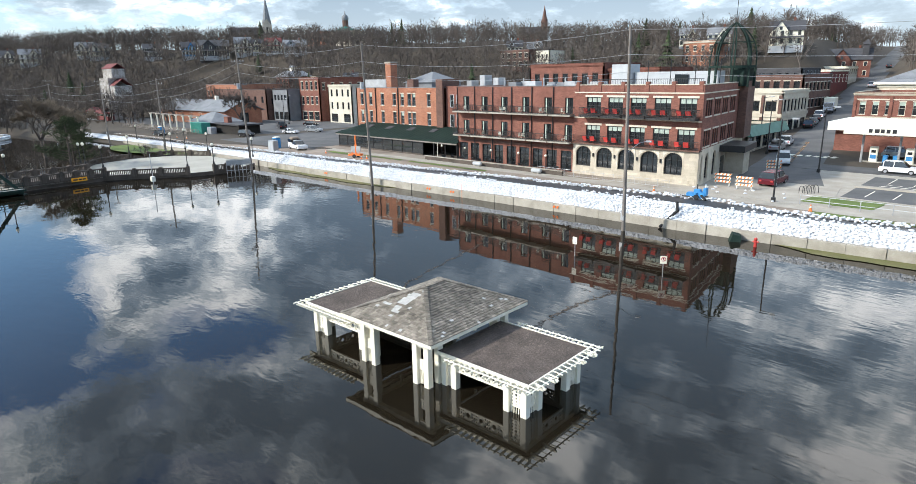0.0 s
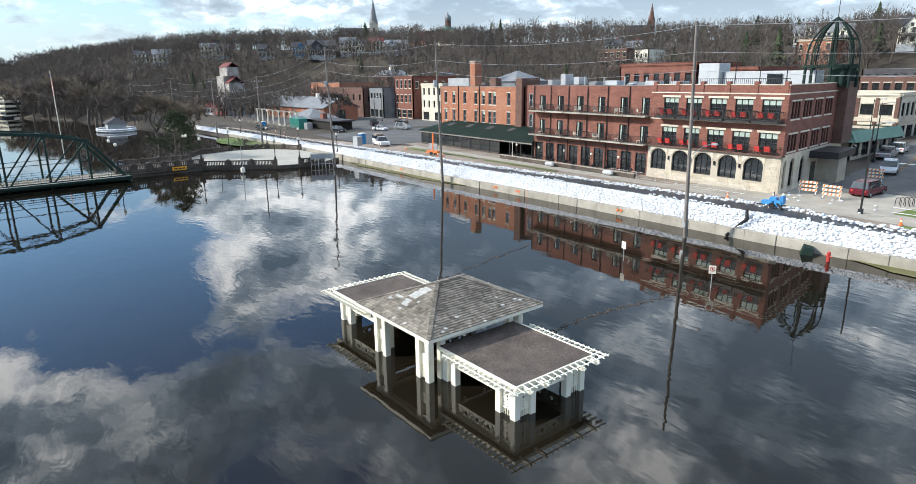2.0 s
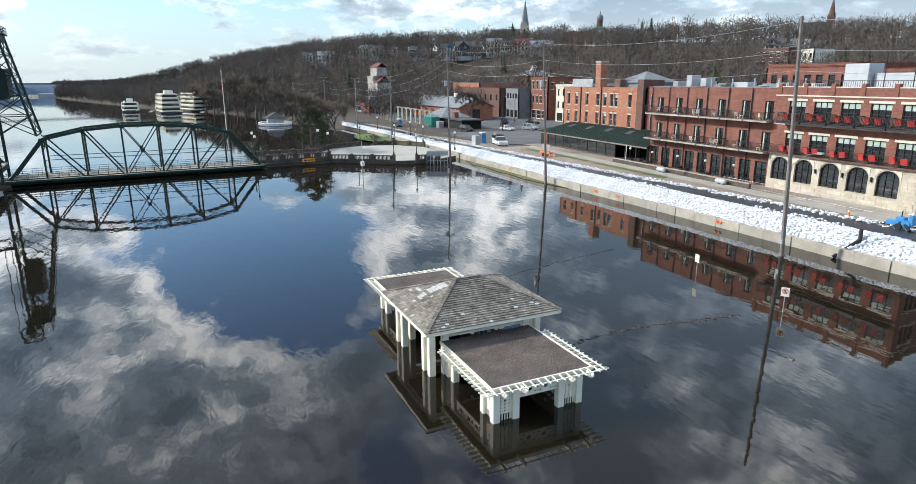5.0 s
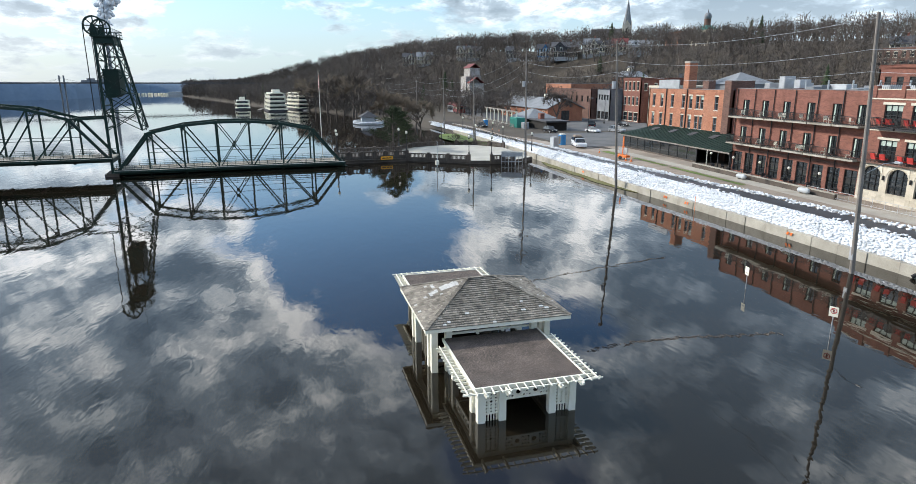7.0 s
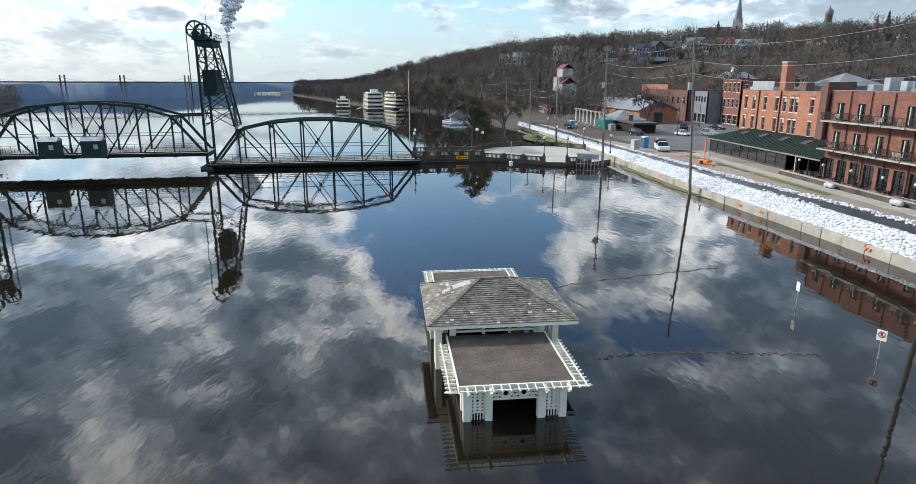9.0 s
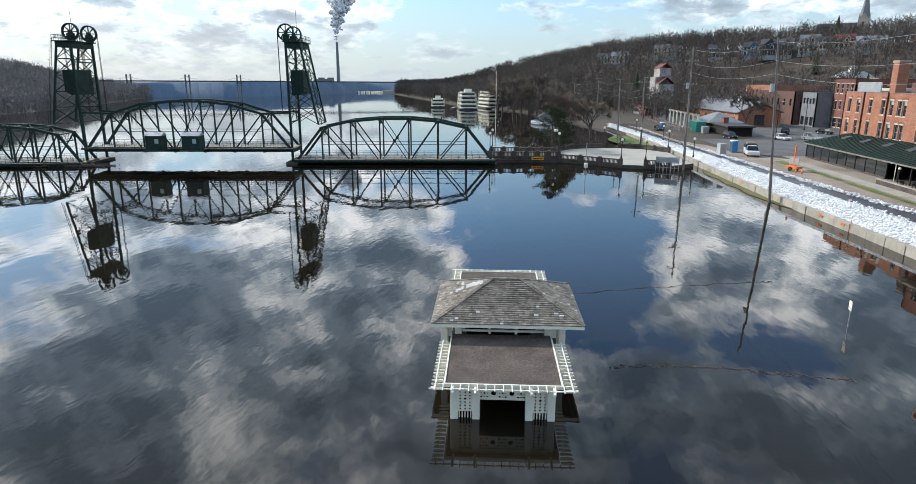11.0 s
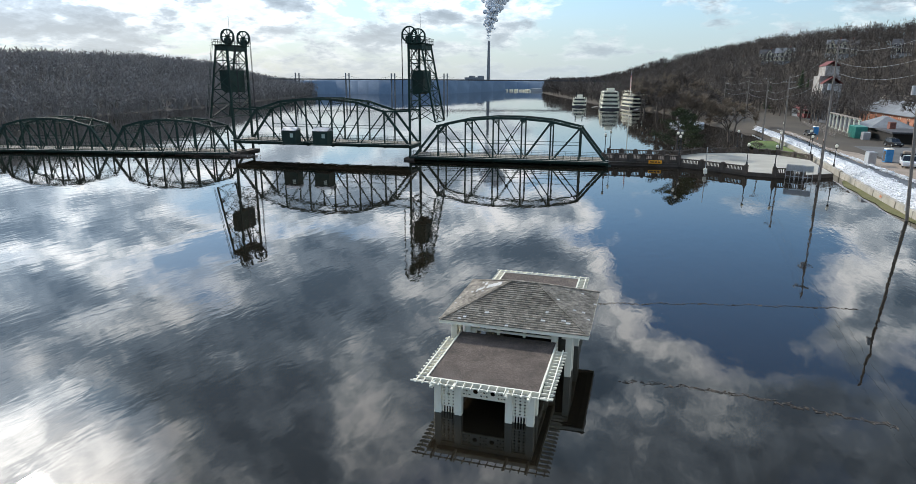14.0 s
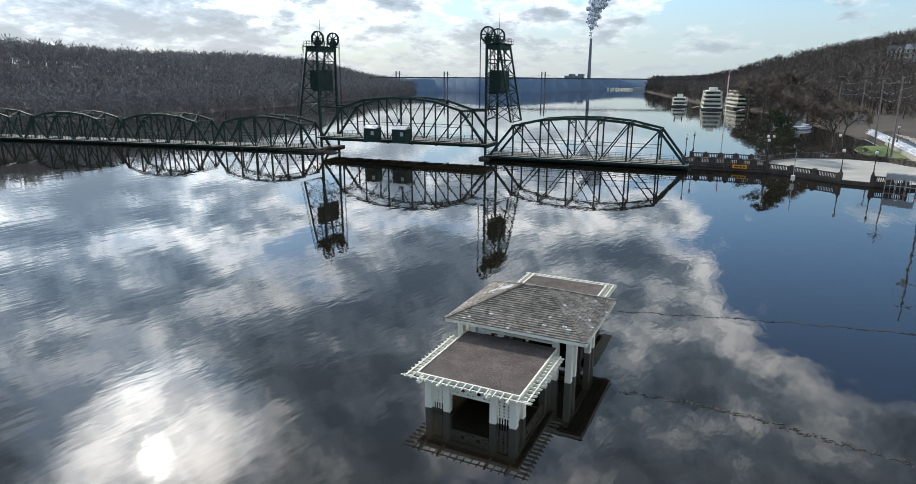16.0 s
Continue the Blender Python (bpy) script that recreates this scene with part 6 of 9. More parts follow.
strip("ground_verge", [(x, berm_y(x) - 1.3 * smooth01((x + 110) / 6) * smooth01((-72 - x) / 8) + 0.2 * math.sin(x * 0.7) - 0.1, berm_y(x) + 0.1, 0.05) for x in [-108 + 2 * i for i in range(19)]], MOSS, "mossy green bank at the waterline")
strip("ground_verge_east", [(x, berm_y(x) - 1.9 * smooth01((x + 21) / 7) + 0.1 + 0.15 * math.sin(x * 0.9), berm_y(x) + 0.1, 0.06) for x in [-22 + 2 * i for i in range(40)]], MOSS, "mossy green bank at the waterline")
for x0, x1, y0, y1 in ((-176, -150, 46, 53.5), (-148, -136, 50, 54.6)):
    n = 12
    strip("ground_lawn", [(x0 + (x1 - x0) * i / n, y0 + 3.0 * (i / n - 0.5) ** 2 * 4, berm_y(x0 + (x1 - x0) * i / n) - 0.1, 0.28) for i in range(n + 1)], GRASS, "bright green park lawn beside the flood")

# concrete barrier blocks
blk = []
for k in range(3):
    l, h = 3.05, 0.95
    g = Geo().slab([(0.0, 0, -0.9), (l, 0, -0.9), (l, 0.03, h - 0.04), (l - 0.03, 0.06, h), (0.03, 0.06, h), (0.0, 0.03, h - 0.04)], (0, 0.55, 0))
    blk.append(g.mesh("barrier_block", CONCRETE))
wall = thing("flood_barrier", "grey concrete block flood barrier along the water", "barrier", (0, 0, 0))
x, k = -112.0, 0
while x < 45:
    y = berm_y(x)
    ob = part("barrier_block", blk[k % 3], None, wall)
    ob.matrix_basis = pose(x, y + 0.04 * math.sin(k * 2.3), 0.02 * math.sin(k), 0, 0.3 * math.sin(k * 1.7), math.degrees(math.atan2(berm_y(x + 3) - berm_y(x), 3)) + 0.4 * math.sin(k * 1.3))
    x += 3.07
    k += 1
x = -180.0
while x < -113:
    a = math.degrees(math.atan2(berm_y(x + 3) - berm_y(x), 3))
    ob = part("barrier_block", blk[k % 3], None, wall)
    ob.matrix_basis = pose(x, berm_y(x), 0.1, 0, 0, a)
    x += 3.07
    k += 1
for x in (-90.5, -66, -61.5, -44.6):
    for j in (0, 1):
        part("reflector", Geo().slab([(x + j * 0.5, berm_y(x) - 0.02, 0.45), (x + j * 0.5 + 0.3, berm_y(x) - 0.02, 0.45), (x + j * 0.5 + 0.45, berm_y(x) - 0.02, 0.75), (x + j * 0.5 + 0.15, berm_y(x) - 0.02, 0.75)], (0, 0.02, 0)), ORANGE, wall)
part("marker_pole", Geo().tube((-59, berm_y(-59) - 0.3, -0.5), (-59, berm_y(-59) - 0.3, 1.9), 0.03, None, 6), ORANGE, wall, "orange marker pole")


def bag_height(x, v):
    """Height of the sandbag slope, v from the barrier's top (0) over the crest and down to the sheet (1)."""
    return 0.85 + (1.25 - sheet_drop(x)) * math.sin(min(1.0, v * 1.3) * math.pi * 0.5) - 0.08 * smooth01((v - 0.82) / 0.18)


bed = Geo()
xs = [-330 + 3 * i for i in range(126)]
for x0, x1 in zip(xs, xs[1:]):
    for j in range(6):
        q = [(x, berm_y(x) + 0.5 + bag_width(x) * v, bag_height(x, v) - 0.06) for x, v in ((x0, j / 6), (x1, j / 6), (x1, (j + 1) / 6), (x0, (j + 1) / 6))]
        bed.add(q, [(0, 1, 2, 3)])
setting("ground_sandbag_bed", bed, BAG, "packed bed of white sandbags")

# the bags: pillows of three slightly different shapes
pillows = []
for k in range(4):
    V = []
    w, d, t = 0.17 + 0.022 * k, 0.125, 0.07
    for z, s in ((-t, 0.75), (0, 1.0), (t * 0.8, 0.8)):
        for i in range(8):
            a = 2 * math.pi * i / 8
            ex = 1.25 if i % 2 else 1.0
            V.append((w * s * math.cos(a) * ex, d * s * math.sin(a) * ex, z + 0.03 * math.sin(3 * a + k)))
    V.append((0, 0, t))
    F = [(16 + i, 16 + (i + 1) % 8, 24) for i in range(8)]
    for r in (0, 8):
        for i in range(8):
            F += [(r + i, r + (i + 1) % 8, r + 8 + (i + 1) % 8), (r + i, r + 8 + (i + 1) % 8, r + 8 + i)]
    pillows.append((np.array(V), np.array(F)))
Vs, Fs, nv = [], [], 0
shared_bags = []
for V, F in pillows:
    shared_bags.append(mesh_np("sandbag", V, F, BAG))
berm = thing("sandbag_berm", "long berm of stacked white sandbags behind the barrier", "sandbags", (0, 0, 0))
single = 0
x = -300.0
while x < 48:
    near = -62 < x < -14
    dense = 0.25 if x > -115 else 0.55
    bw, sw = bag_width(x), sheet_width(x)
    ds = [0.1 + dense * 0.9 * k for k in range(int(bw / dense / 0.9) + 1)]
    ds += [bw + sw + 0.15 * k + 0.05 * math.sin(x * 0.3) for k in range(0, 6, 2)]
    for d in ds:
        if d > bw and rng.random() < 0.16:
            continue
        px = x + rng.uniform(-0.2, 0.2)
        dd = d + rng.uniform(-0.14, 0.14)
        z = bag_height(px, min(1.0, dd / bw)) + 0.10 * rng.random() - 0.02 if d <= bw else 2.06 + rng.random() * 0.3 - sheet_drop(px)
        V, F = pillows[rng.randrange(4)]
        m = pose(px, berm_y(px) + 0.55 + dd, z, rng.uniform(-16, 26), rng.uniform(-16, 16), rng.uniform(0, 180))
        if near and single < 300 and d < 1.3 and rng.random() < 0.7:
            ob = part("sandbag", shared_bags[rng.randrange(4)], None, berm)
            ob.matrix_basis = m
            single += 1
        else:
            Vs.append(V @ np.array(m.to_3x3()).T + np.array(m.translation))
            Fs.append(F + nv)
            nv += len(V)
    x += dense
tagged(part("sandbag_rest", mesh_np("sandbag_rest", np.concatenate(Vs), np.concatenate(Fs), BAG), None, berm), "", "", "", "stuff")


# ---- streets and lots east of the hotel ----
def street(name, rows_, mat, label):
    g = Geo()
    for (y0, a0, b0), (y1, a1, b1) in zip(rows_, rows_[1:]):
        n = 4
        for k in range(n):
            f0, f1 = k / n, (k + 1) / n
            q = [(y0 + (y1 - y0) * f, a0 + (a1 - a0) * f, b0 + (b1 - b0) * f) for f in (f0, f1)]
            g.add([(q[0][1], q[0][0], town_height(q[0][1], q[0][0]) + 0.06), (q[0][2], q[0][0], town_height(q[0][2], q[0][0]) + 0.06),
                   (q[1][2], q[1][0], town_height(q[1][2], q[1][0]) + 0.06), (q[1][1], q[1][0], town_height(q[1][1], q[1][0]) + 0.06)], [(0, 1, 2, 3)])
    return setting(name, g, mat, label)


setting("pavement_corner", Geo().box(-34.5, 60, 72.4, 112, 1.9, 2.035), SIDEWALK, "pale concrete sidewalks and corner plaza")
street("road_main", [(72.4, -31.5, -24.5), (82, -32.5, -21), (100, -36.3, -27), (120, -39.5, -30.8), (142, -43.2, -34.6), (160, -46.3, -37.8), (178, -49.7, -41.3), (200, -53.2, -44.8), (222, -56, -48), (253, -60, -52.4), (314, -68, -60.8), (407, -80.6, -73.4)], ASPHALT, "grey asphalt street climbing into town")
setting("road_cross", Geo().box(-29.5, 60, 100.5, 109, 1.95, 2.09), ASPHALT, "grey asphalt cross street")
setting("road_parking", Geo().prism([(-19, 80), (30, 78), (30, 98), (-19.5, 98)], 1.95, 2.055), ASPHALT, "dark asphalt parking lot with white lines")
setting("ground_island", Geo().prism([(-21.5, 74.2), (-14.5, 74.2), (-14.2, 78.6), (-21.3, 78.6)], 1.95, 2.10), GRASS, "small lawn island with a pale kerb")
for i in range(12):
    x = -17 + i * 2.7
    setting("trim_line", Geo().box(x, x + 0.12, 92.5, 97.5, 2.057, 2.062), WHITE, "white painted parking line")
    setting("trim_line", Geo().box(x, x + 0.12, 81.5, 86.0, 2.057, 2.062), WHITE, "white painted parking line")
for i in range(5):
    setting("trim_hatch", Geo().slab([(-17.5 + i * 1.1, 89.5, 2.06), (-17.3 + i * 1.1, 89.5, 2.06), (-16.3 + i * 1.1, 91.8, 2.06), (-16.5 + i * 1.1, 91.8, 2.06)], (0, 0, 0.004)), WHITE, "white painted hatching")
setting("trim_kerb", Geo().box(-19.4, 8, 87.6, 88.8, 1.95, 2.2), SIDEWALK, "pale concrete parking island")
street("trim_centre_line", [(106, -33.0, -32.85), (128, -37.2, -37.05)], YELLOW, "yellow painted centre line")
street("trim_centre_line", [(106, -32.7, -32.55), (128, -36.9, -36.75)], YELLOW, "yellow painted centre line")
for k in range(7):
    setting("trim_crossing", Geo().box(-36.4 + k * 1.25, -35.7 + k * 1.25, 112.2, 114.2, 2.05 + 0.045 * 8, 2.45), WHITE, "white crosswalk bar")

# ---- filling station ----
st = thing("filling_station", "white-canopied filling station with brick shop", "building", (-31.0, 121.0, 2.6))
part("shop_wall", wall_with([(11.5, 14.0, 0.1, 2.6), (14.6, 18.0, 0.5, 2.6), (19, 24, 0.5, 2.6)], 30, -0.8, 3.6).move(Matrix.Translation((0, 0.5, 0))), BRICK, st)
part("shop_roof", Geo().box(-1.0, 31, -0.6, 12, 3.6, 5.0), WHITE, st, "white fascia and flat roof")
part("shop_side", Geo().box(0, 0.3, 0.86, 12, -0.8, 3.58), BRICK, st)
for a, b, z in ((11.5, 14.0, 0.1), (14.6, 18.0, 0.5), (19, 24, 0.5)):
    window_at(st, Matrix.Translation((0, 0.5, 0)), a, b, z, 2.6, METAL, 2, 1)
part("canopy", Geo().box(4.4, 34, -12.5, -7.0, 4.1, 5.3), WHITE, st, "broad white pump canopy")
part("canopy_top", Geo().box(4.7, 33.7, -12.2, -7.3, 5.303, 5.4), WHITE, st)
for x in (6.6, 11.4, 18.5, 25.6):
    part("canopy_post", Geo().cbox(x - 0.14, x + 0.14, -10.0, -9.72, -0.6, 4.1, 0.02), METAL, st)
for i, w in enumerate((0.44, 0.6, 0.5, 0.46, 0.5)):
    part("fascia_mark", Geo().box(7.7 + i * 0.74, 7.7 + i * 0.74 + w, -12.54, -12.504, 4.4, 4.95), BLACK_METAL, st)
txt = bpy.data.curves.new("shop_sign", "FONT")
txt.body, txt.size, txt.extrude = "SNACKS 2 GO", 0.68, 0.02
txt.materials.append(METAL)
tob = new("shop_sign", txt)
tob.parent = st
tob.matrix_basis = pose(5.4, 0.47, 2.82, 90, 0, 0)
for x in (8.0, 12.6, 21):
    pu = thing("fuel_pump", "white and blue fuel pump under the canopy", "fuel pump", (-31 + x, 121 - 8.9, 2.35), 0, "fuel pumps")
    part("body", Geo().cbox(-0.55, 0.55, -0.3, 0.3, 0, 2.3, 0.08), WHITE, pu)
    part("panel", Geo().box(-0.4, 0.4, -0.33, -0.304, 0.5, 1.1), BLUE, pu)
    part("display", Geo().box(-0.3, 0.3, -0.33, -0.304, 1.4, 1.8), WINDOW, pu)
    part("hose", Geo().tube((0.58, -0.1, 0.6), (0.62, -0.1, 1.7), 0.03, None, 6), RUBBER, pu)
    part("island", Geo().cbox(-1.6, 1.6, -0.7, 0.7, -0.4, 0.02, 0.05), CONCRETE, pu)

for x in (9.6, 10.9):
    bn = thing("litter_bin", "square blue litter bin beside the fuel pumps", "bin", (-31 + x, 112.0, 2.37), 0, "blue bins")
    part("body", Geo().cbox(-0.3, 0.3, -0.3, 0.3, 0, 0.95, 0.05), BLUE, bn)
    part("lid", Geo().cbox(-0.33, 0.33, -0.33, 0.33, 0.954, 1.12, 0.05), BLUE, bn)

# ---- buildings round about ----
setting("pavement_apron", Geo().prism([(-46, 72.42), (-18, 72.42), (-19.5, 80), (-20.5, 86), (-32, 86), (-42, 79)], 1.94, 2.085), SIDEWALK, "pale concrete apron at the end of the street")
cb = building("corner_block", "two-storey cream stone corner block with dark pilasters and shopfronts", rect(-60, -45.5, 138, 154), 3.3, 8.8, CREAM,
         {0: row(14.5, 4, 2.2, 2.0, 4.7, 1.1, 2, 2) + row(14.5, 4, 2.6, 2.4, 0.4, 0.9), 1: row(16, 7, 1.3, 2.4, 4.6, 1.0) + row(16, 4, 2.9, 2.4, 0.4, 0.9)}, ROOF_GREY, BLACK_METAL, STONE, cornice=CREAM)
for k in range(5):
    part("pilaster", Geo().box(0.05 + k * 3.43, 0.75 + k * 3.43, -0.14, -0.003, -0.4, 7.9), BRICK_DARK, cb, "dark brick pilaster")
for k in range(8):
    part("pilaster", Geo().box(14.503, 14.62, 0.2 + k * 2.15, 0.65 + k * 2.15, 4.3, 7.4), CREAM, cb)
part("string_course", Geo().box(-0.1, 14.6, -0.2, -0.145, 3.5, 4.2).box(14.625, 14.72, -0.1, 16, 3.5, 4.2), STONE, cb)
building("office_block", "three-storey brown brick office with dark windows", rect(-65, -50.5, 166, 188), 4.6, 10.5, BRICK_DARK,
         {0: row(14.5, 6, 1.4, 2.2, 6.8, 0.8) + row(14.5, 6, 1.4, 2.2, 2.8, 0.8), 1: row(22, 7, 2.0, 2.0, 6.6, 1.2) + row(22, 7, 2.0, 2.0, 2.6, 1.2)}, ROOF_GREY, BLACK_METAL, CREAM)
building("grey_block", "slate grey flat-roofed apartment block", rect(-74.5, -58.5, 190, 206), 6.5, 10.2, ROOF_DARK, {0: row(16, 7, 1.3, 1.8, 7.2, 1.0), 1: row(16, 5, 1.3, 1.8, 7.8, 1.0)}, ROOF_GREY, PALE)
building("red_corner_shop", "red painted brick shop with white trimmed windows", rect(-63.5, -56.8, 210, 228), 6.4, 9.8, ROOF_RED, {0: row(6.7, 3, 1.1, 2.0, 6.2, 0.7) + row(6.7, 2, 2.2, 2.4, 0.4, 0.7), 1: row(18, 5, 1.2, 1.9, 6.2, 1.0)}, ROOF_GREY, WHITE, WHITE, cornice=WHITE)
lb = building("long_brick_block", "low brick block with tall paired windows and pale stone bands", rect(-37.6, 16, 158, 178), 4.4, 6.9, BRICK,
              {0: row(53.6, 22, 1.15, 2.7, 2.3, 1.2, blind=0.9), 3: row(20, 7, 1.2, 2.4, 2.4, 1.0)}, ROOF_GREY, WHITE, CREAM, cornice=STONE)
part("stone_band", Geo().box(0, 53.6, -0.12, -0.004, 0.9, 1.9), STONE, lb, "pale sandstone band below the windows")
part("stone_band", Geo().box(0, 53.6, -0.09, -0.004, 5.35, 5.6), CREAM, lb)
for k in range(9):
    part("pier", Geo().box(0.0 + k * 6.6, 0.6 + k * 6.6, -0.2, -0.125, -0.4, 6.2), BRICK, lb)
ap = building("cream_apartments", "cream rendered apartment house above the red shop", rect(-68, -58.8, 234, 246), 9.5, 7.6, CREAM, {0: row(9.2, 5, 1.0, 1.5, 5.2, 0.7), 1: row(12, 5, 1.0, 1.5, 5.2, 0.7)}, ROOF_GREY, BLACK_METAL, WHITE, cornice=WHITE)
hall = building("hip_roofed_hall", "pale hall with deep white cornice and grey hipped roof", rect(-42.5, -22, 200, 220), 6.2, 5.8, STONE, {0: row(20.5, 6, 1.2, 2.2, 2.4, 1.4), 3: row(20, 6, 1.2, 2.2, 2.4, 1.4)}, ROOF_GREY, WHITE, WHITE, cornice=WHITE)
part("eaves", Geo().box(-0.9, 21.4, -0.9, 20.9, 5.92, 6.5), WHITE, hall, "deep white boxed eaves")
part("hip_roof", Geo().add([(-0.7, -0.7, 6.503), (21.2, -0.7, 6.503), (21.2, 20.7, 6.503), (-0.7, 20.7, 6.503), (8.5, 9, 10.6), (12, 9, 10.6), (12, 11, 10.6), (8.5, 11, 10.6)],
                           [(0, 1, 5, 4), (1, 2, 6, 5), (2, 3, 7, 6), (3, 0, 4, 7), (4, 5, 6, 7)]), ROOF_GREY, hall)
building("rear_brick_block", "tall red brick block with corbelled cornice behind the hotel", rect(-100, -79, 124, 140), 3.0, 15.4, BRICK, {0: row(21, 7, 1.5, 2.6, 10.6, 1.5) + row(21, 7, 1.5, 2.6, 6.0, 1.5)}, ROOF_GREY, BLACK_METAL, BRICK_DARK, cornice=BRICK)
building("rear_brick_block", "red brick block with corbelled cornice behind the hotel", rect(-78.5, -66, 125, 140), 3.0, 14.2, BRICK, {0: row(12.5, 4, 1.5, 2.6, 10.2, 1.5)}, ROOF_GREY, BLACK_METAL, BRICK_DARK, cornice=BRICK)
building("brick_apartments", "brick apartment house with stacked balconies on the slope", rect(-172, -157, 194, 206), town_height(-164, 196) - 1, 8.2, BRICK_DARK, {0: row(15, 5, 1.6, 1.8, 5.2, 0.8) + row(15, 5, 1.6, 1.8, 2.0, 0.8)}, ROOF_GREY, WHITE, CREAM)
building("white_apartments", "white rendered apartment block on the slope", rect(-155.5, -149, 196, 206), town_height(-152, 198) - 1, 9.0, WHITE, {0: row(6.5, 3, 0.9, 1.4, 6.2, 0.8) + row(6.5, 3, 0.9, 1.4, 3.2, 0.8)}, ROOF_GREY, BLACK_METAL)
ls = building("low_shop", "low green-awninged shop beside the hotel", rect(-52, -41.6, 111, 128), 2.5, 4.2, STONE, {1: row(17, 5, 2.4, 2.2, 0.4, 0.8)}, DARK_ROOF, BLACK_METAL)
part("awning", Geo().slab([(10.45, -0.6, 2.7), (10.45, 17.2, 2.7), (10.42, 17.2, 4.5), (10.42, -0.6, 4.5)], (0.03, 0, 0)).slab([(11.4, -0.9, 2.75), (11.4, 17.4, 2.75), (10.5, 17.4, 4.45), (10.5, -0.9, 4.45)], (0.05, 0, 0.05)), AWNING, ls, "sloped pale green metal awning")
part("awning", Geo().slab([(-0.2, -0.9, 2.75), (11.4, -0.9, 2.75), (10.5, -0.1, 4.45), (-0.2, -0.1, 4.45)], (0, -0.05, 0.05)), AWNING, ls, "sloped pale green metal awning")

# west side of the parking lot
building("long_brick_warehouse", "long dark brick warehouse with flat roof", rect(-250, -208, 110, 126), 2.0, 10.6, BRICK_DARK, {0: row(42, 8, 1.6, 2.2, 6.0, 2.0), 1: row(16, 4, 1.6, 2.0, 5.5, 2.0)}, ROOF_DARK, BLACK_METAL)
building("orange_brick_block", "orange brick block with arched upper windows", rect(-262, -232, 112, 130), 2.0, 12.4, BRICK_OLD, {0: row(30, 9, 1.2, 2.0, 8.0, 1.5)}, ROOF_GREY, PALE, CREAM)
building("grey_shop_block", "pale grey two-storey shop block", rect(-207, -196.5, 112, 128), 2.0, 10.4, ROOF_GREY, {0: row(10.5, 4, 1.4, 1.8, 7.0, 1.2) + row(10.5, 3, 2.4, 2.6, 0.4, 0.8)}, ROOF_GREY, BLACK_METAL)
building("red_brick_tower_block", "tall narrow red brick block with bay windows", rect(-196, -183.5, 116.5, 134.5), 2.0, 14.4, BRICK, {0: row(12.5, 4, 1.5, 2.8, 10.4, 1.2) + row(12.5, 4, 1.5, 2.6, 5.6, 1.2) + row(12.5, 3, 3.0, 2.8, 0.4, 1.0), 1: row(18, 5, 1.2, 2.2, 10.4, 1.2)}, ROOF_GREY, WHITE, CREAM, cornice=BRICK)
building("cream_block", "cream painted three-storey block", rect(-179, -166, 117, 134), 2.0, 12.0, CREAM, {0: row(13, 4, 1.0, 2.2, 8.4, 1.4) + row(13, 4, 1.0, 2.2, 4.4, 1.4) + row(13, 2, 3.6, 2.6, 0.3, 1.2)}, ROOF_GREY, BLACK_METAL, cornice=CREAM)
building("pale_office", "cream low office on the slope", rect(-256, -238, 150, 162), 12.0, 5.0, CREAM, {0: row(18, 8, 1.1, 1.7, 2.2, 0.8)}, ROOF_GREY, BLACK_METAL)
building("sandstone_store", "sandstone store house below the bluff", rect(-300, -284, 104, 116), 2.0, 8.5, STONE, {0: row(16, 4, 1.0, 1.6, 4.5, 1.6)}, ROOF_DARK, BLACK_METAL)
red_house = building("red_cupola_house", "dark red brick house with pale mansard roof and cupola", rect(-256, -245, 141, 152), 8.5, 8.6, BRICK, {0: row(11, 4, 1.0, 1.8, 5.6, 1.0)}, METAL, WHITE)
g = Geo().add([(-0.5, -0.5, 8.6), (11.5, -0.5, 8.6), (11.5, 11.5, 8.6), (-0.5, 11.5, 8.6), (2.5, 2.5, 11.0), (8.5, 2.5, 11.0), (8.5, 8.5, 11.0), (2.5, 8.5, 11.0)],
              [(0, 1, 5, 4), (1, 2, 6, 5), (2, 3, 7, 6), (3, 0, 4, 7), (4, 5, 6, 7)])
part("hip_roof", g, METAL, red_house)
part("cupola", Geo().cbox(4.4, 6.6, 4.4, 6.6, 11.0, 12.6, 0.1), WHITE, red_house)
part("cupola_roof", Geo().add([(4, 4, 12.6), (7, 4, 12.6), (7, 7, 12.6), (4, 7, 12.6), (5.5, 5.5, 13.6)], [(0, 1, 4), (1, 2, 4), (2, 3, 4), (3, 0, 4), (3, 2, 1, 0)]), METAL, red_house)

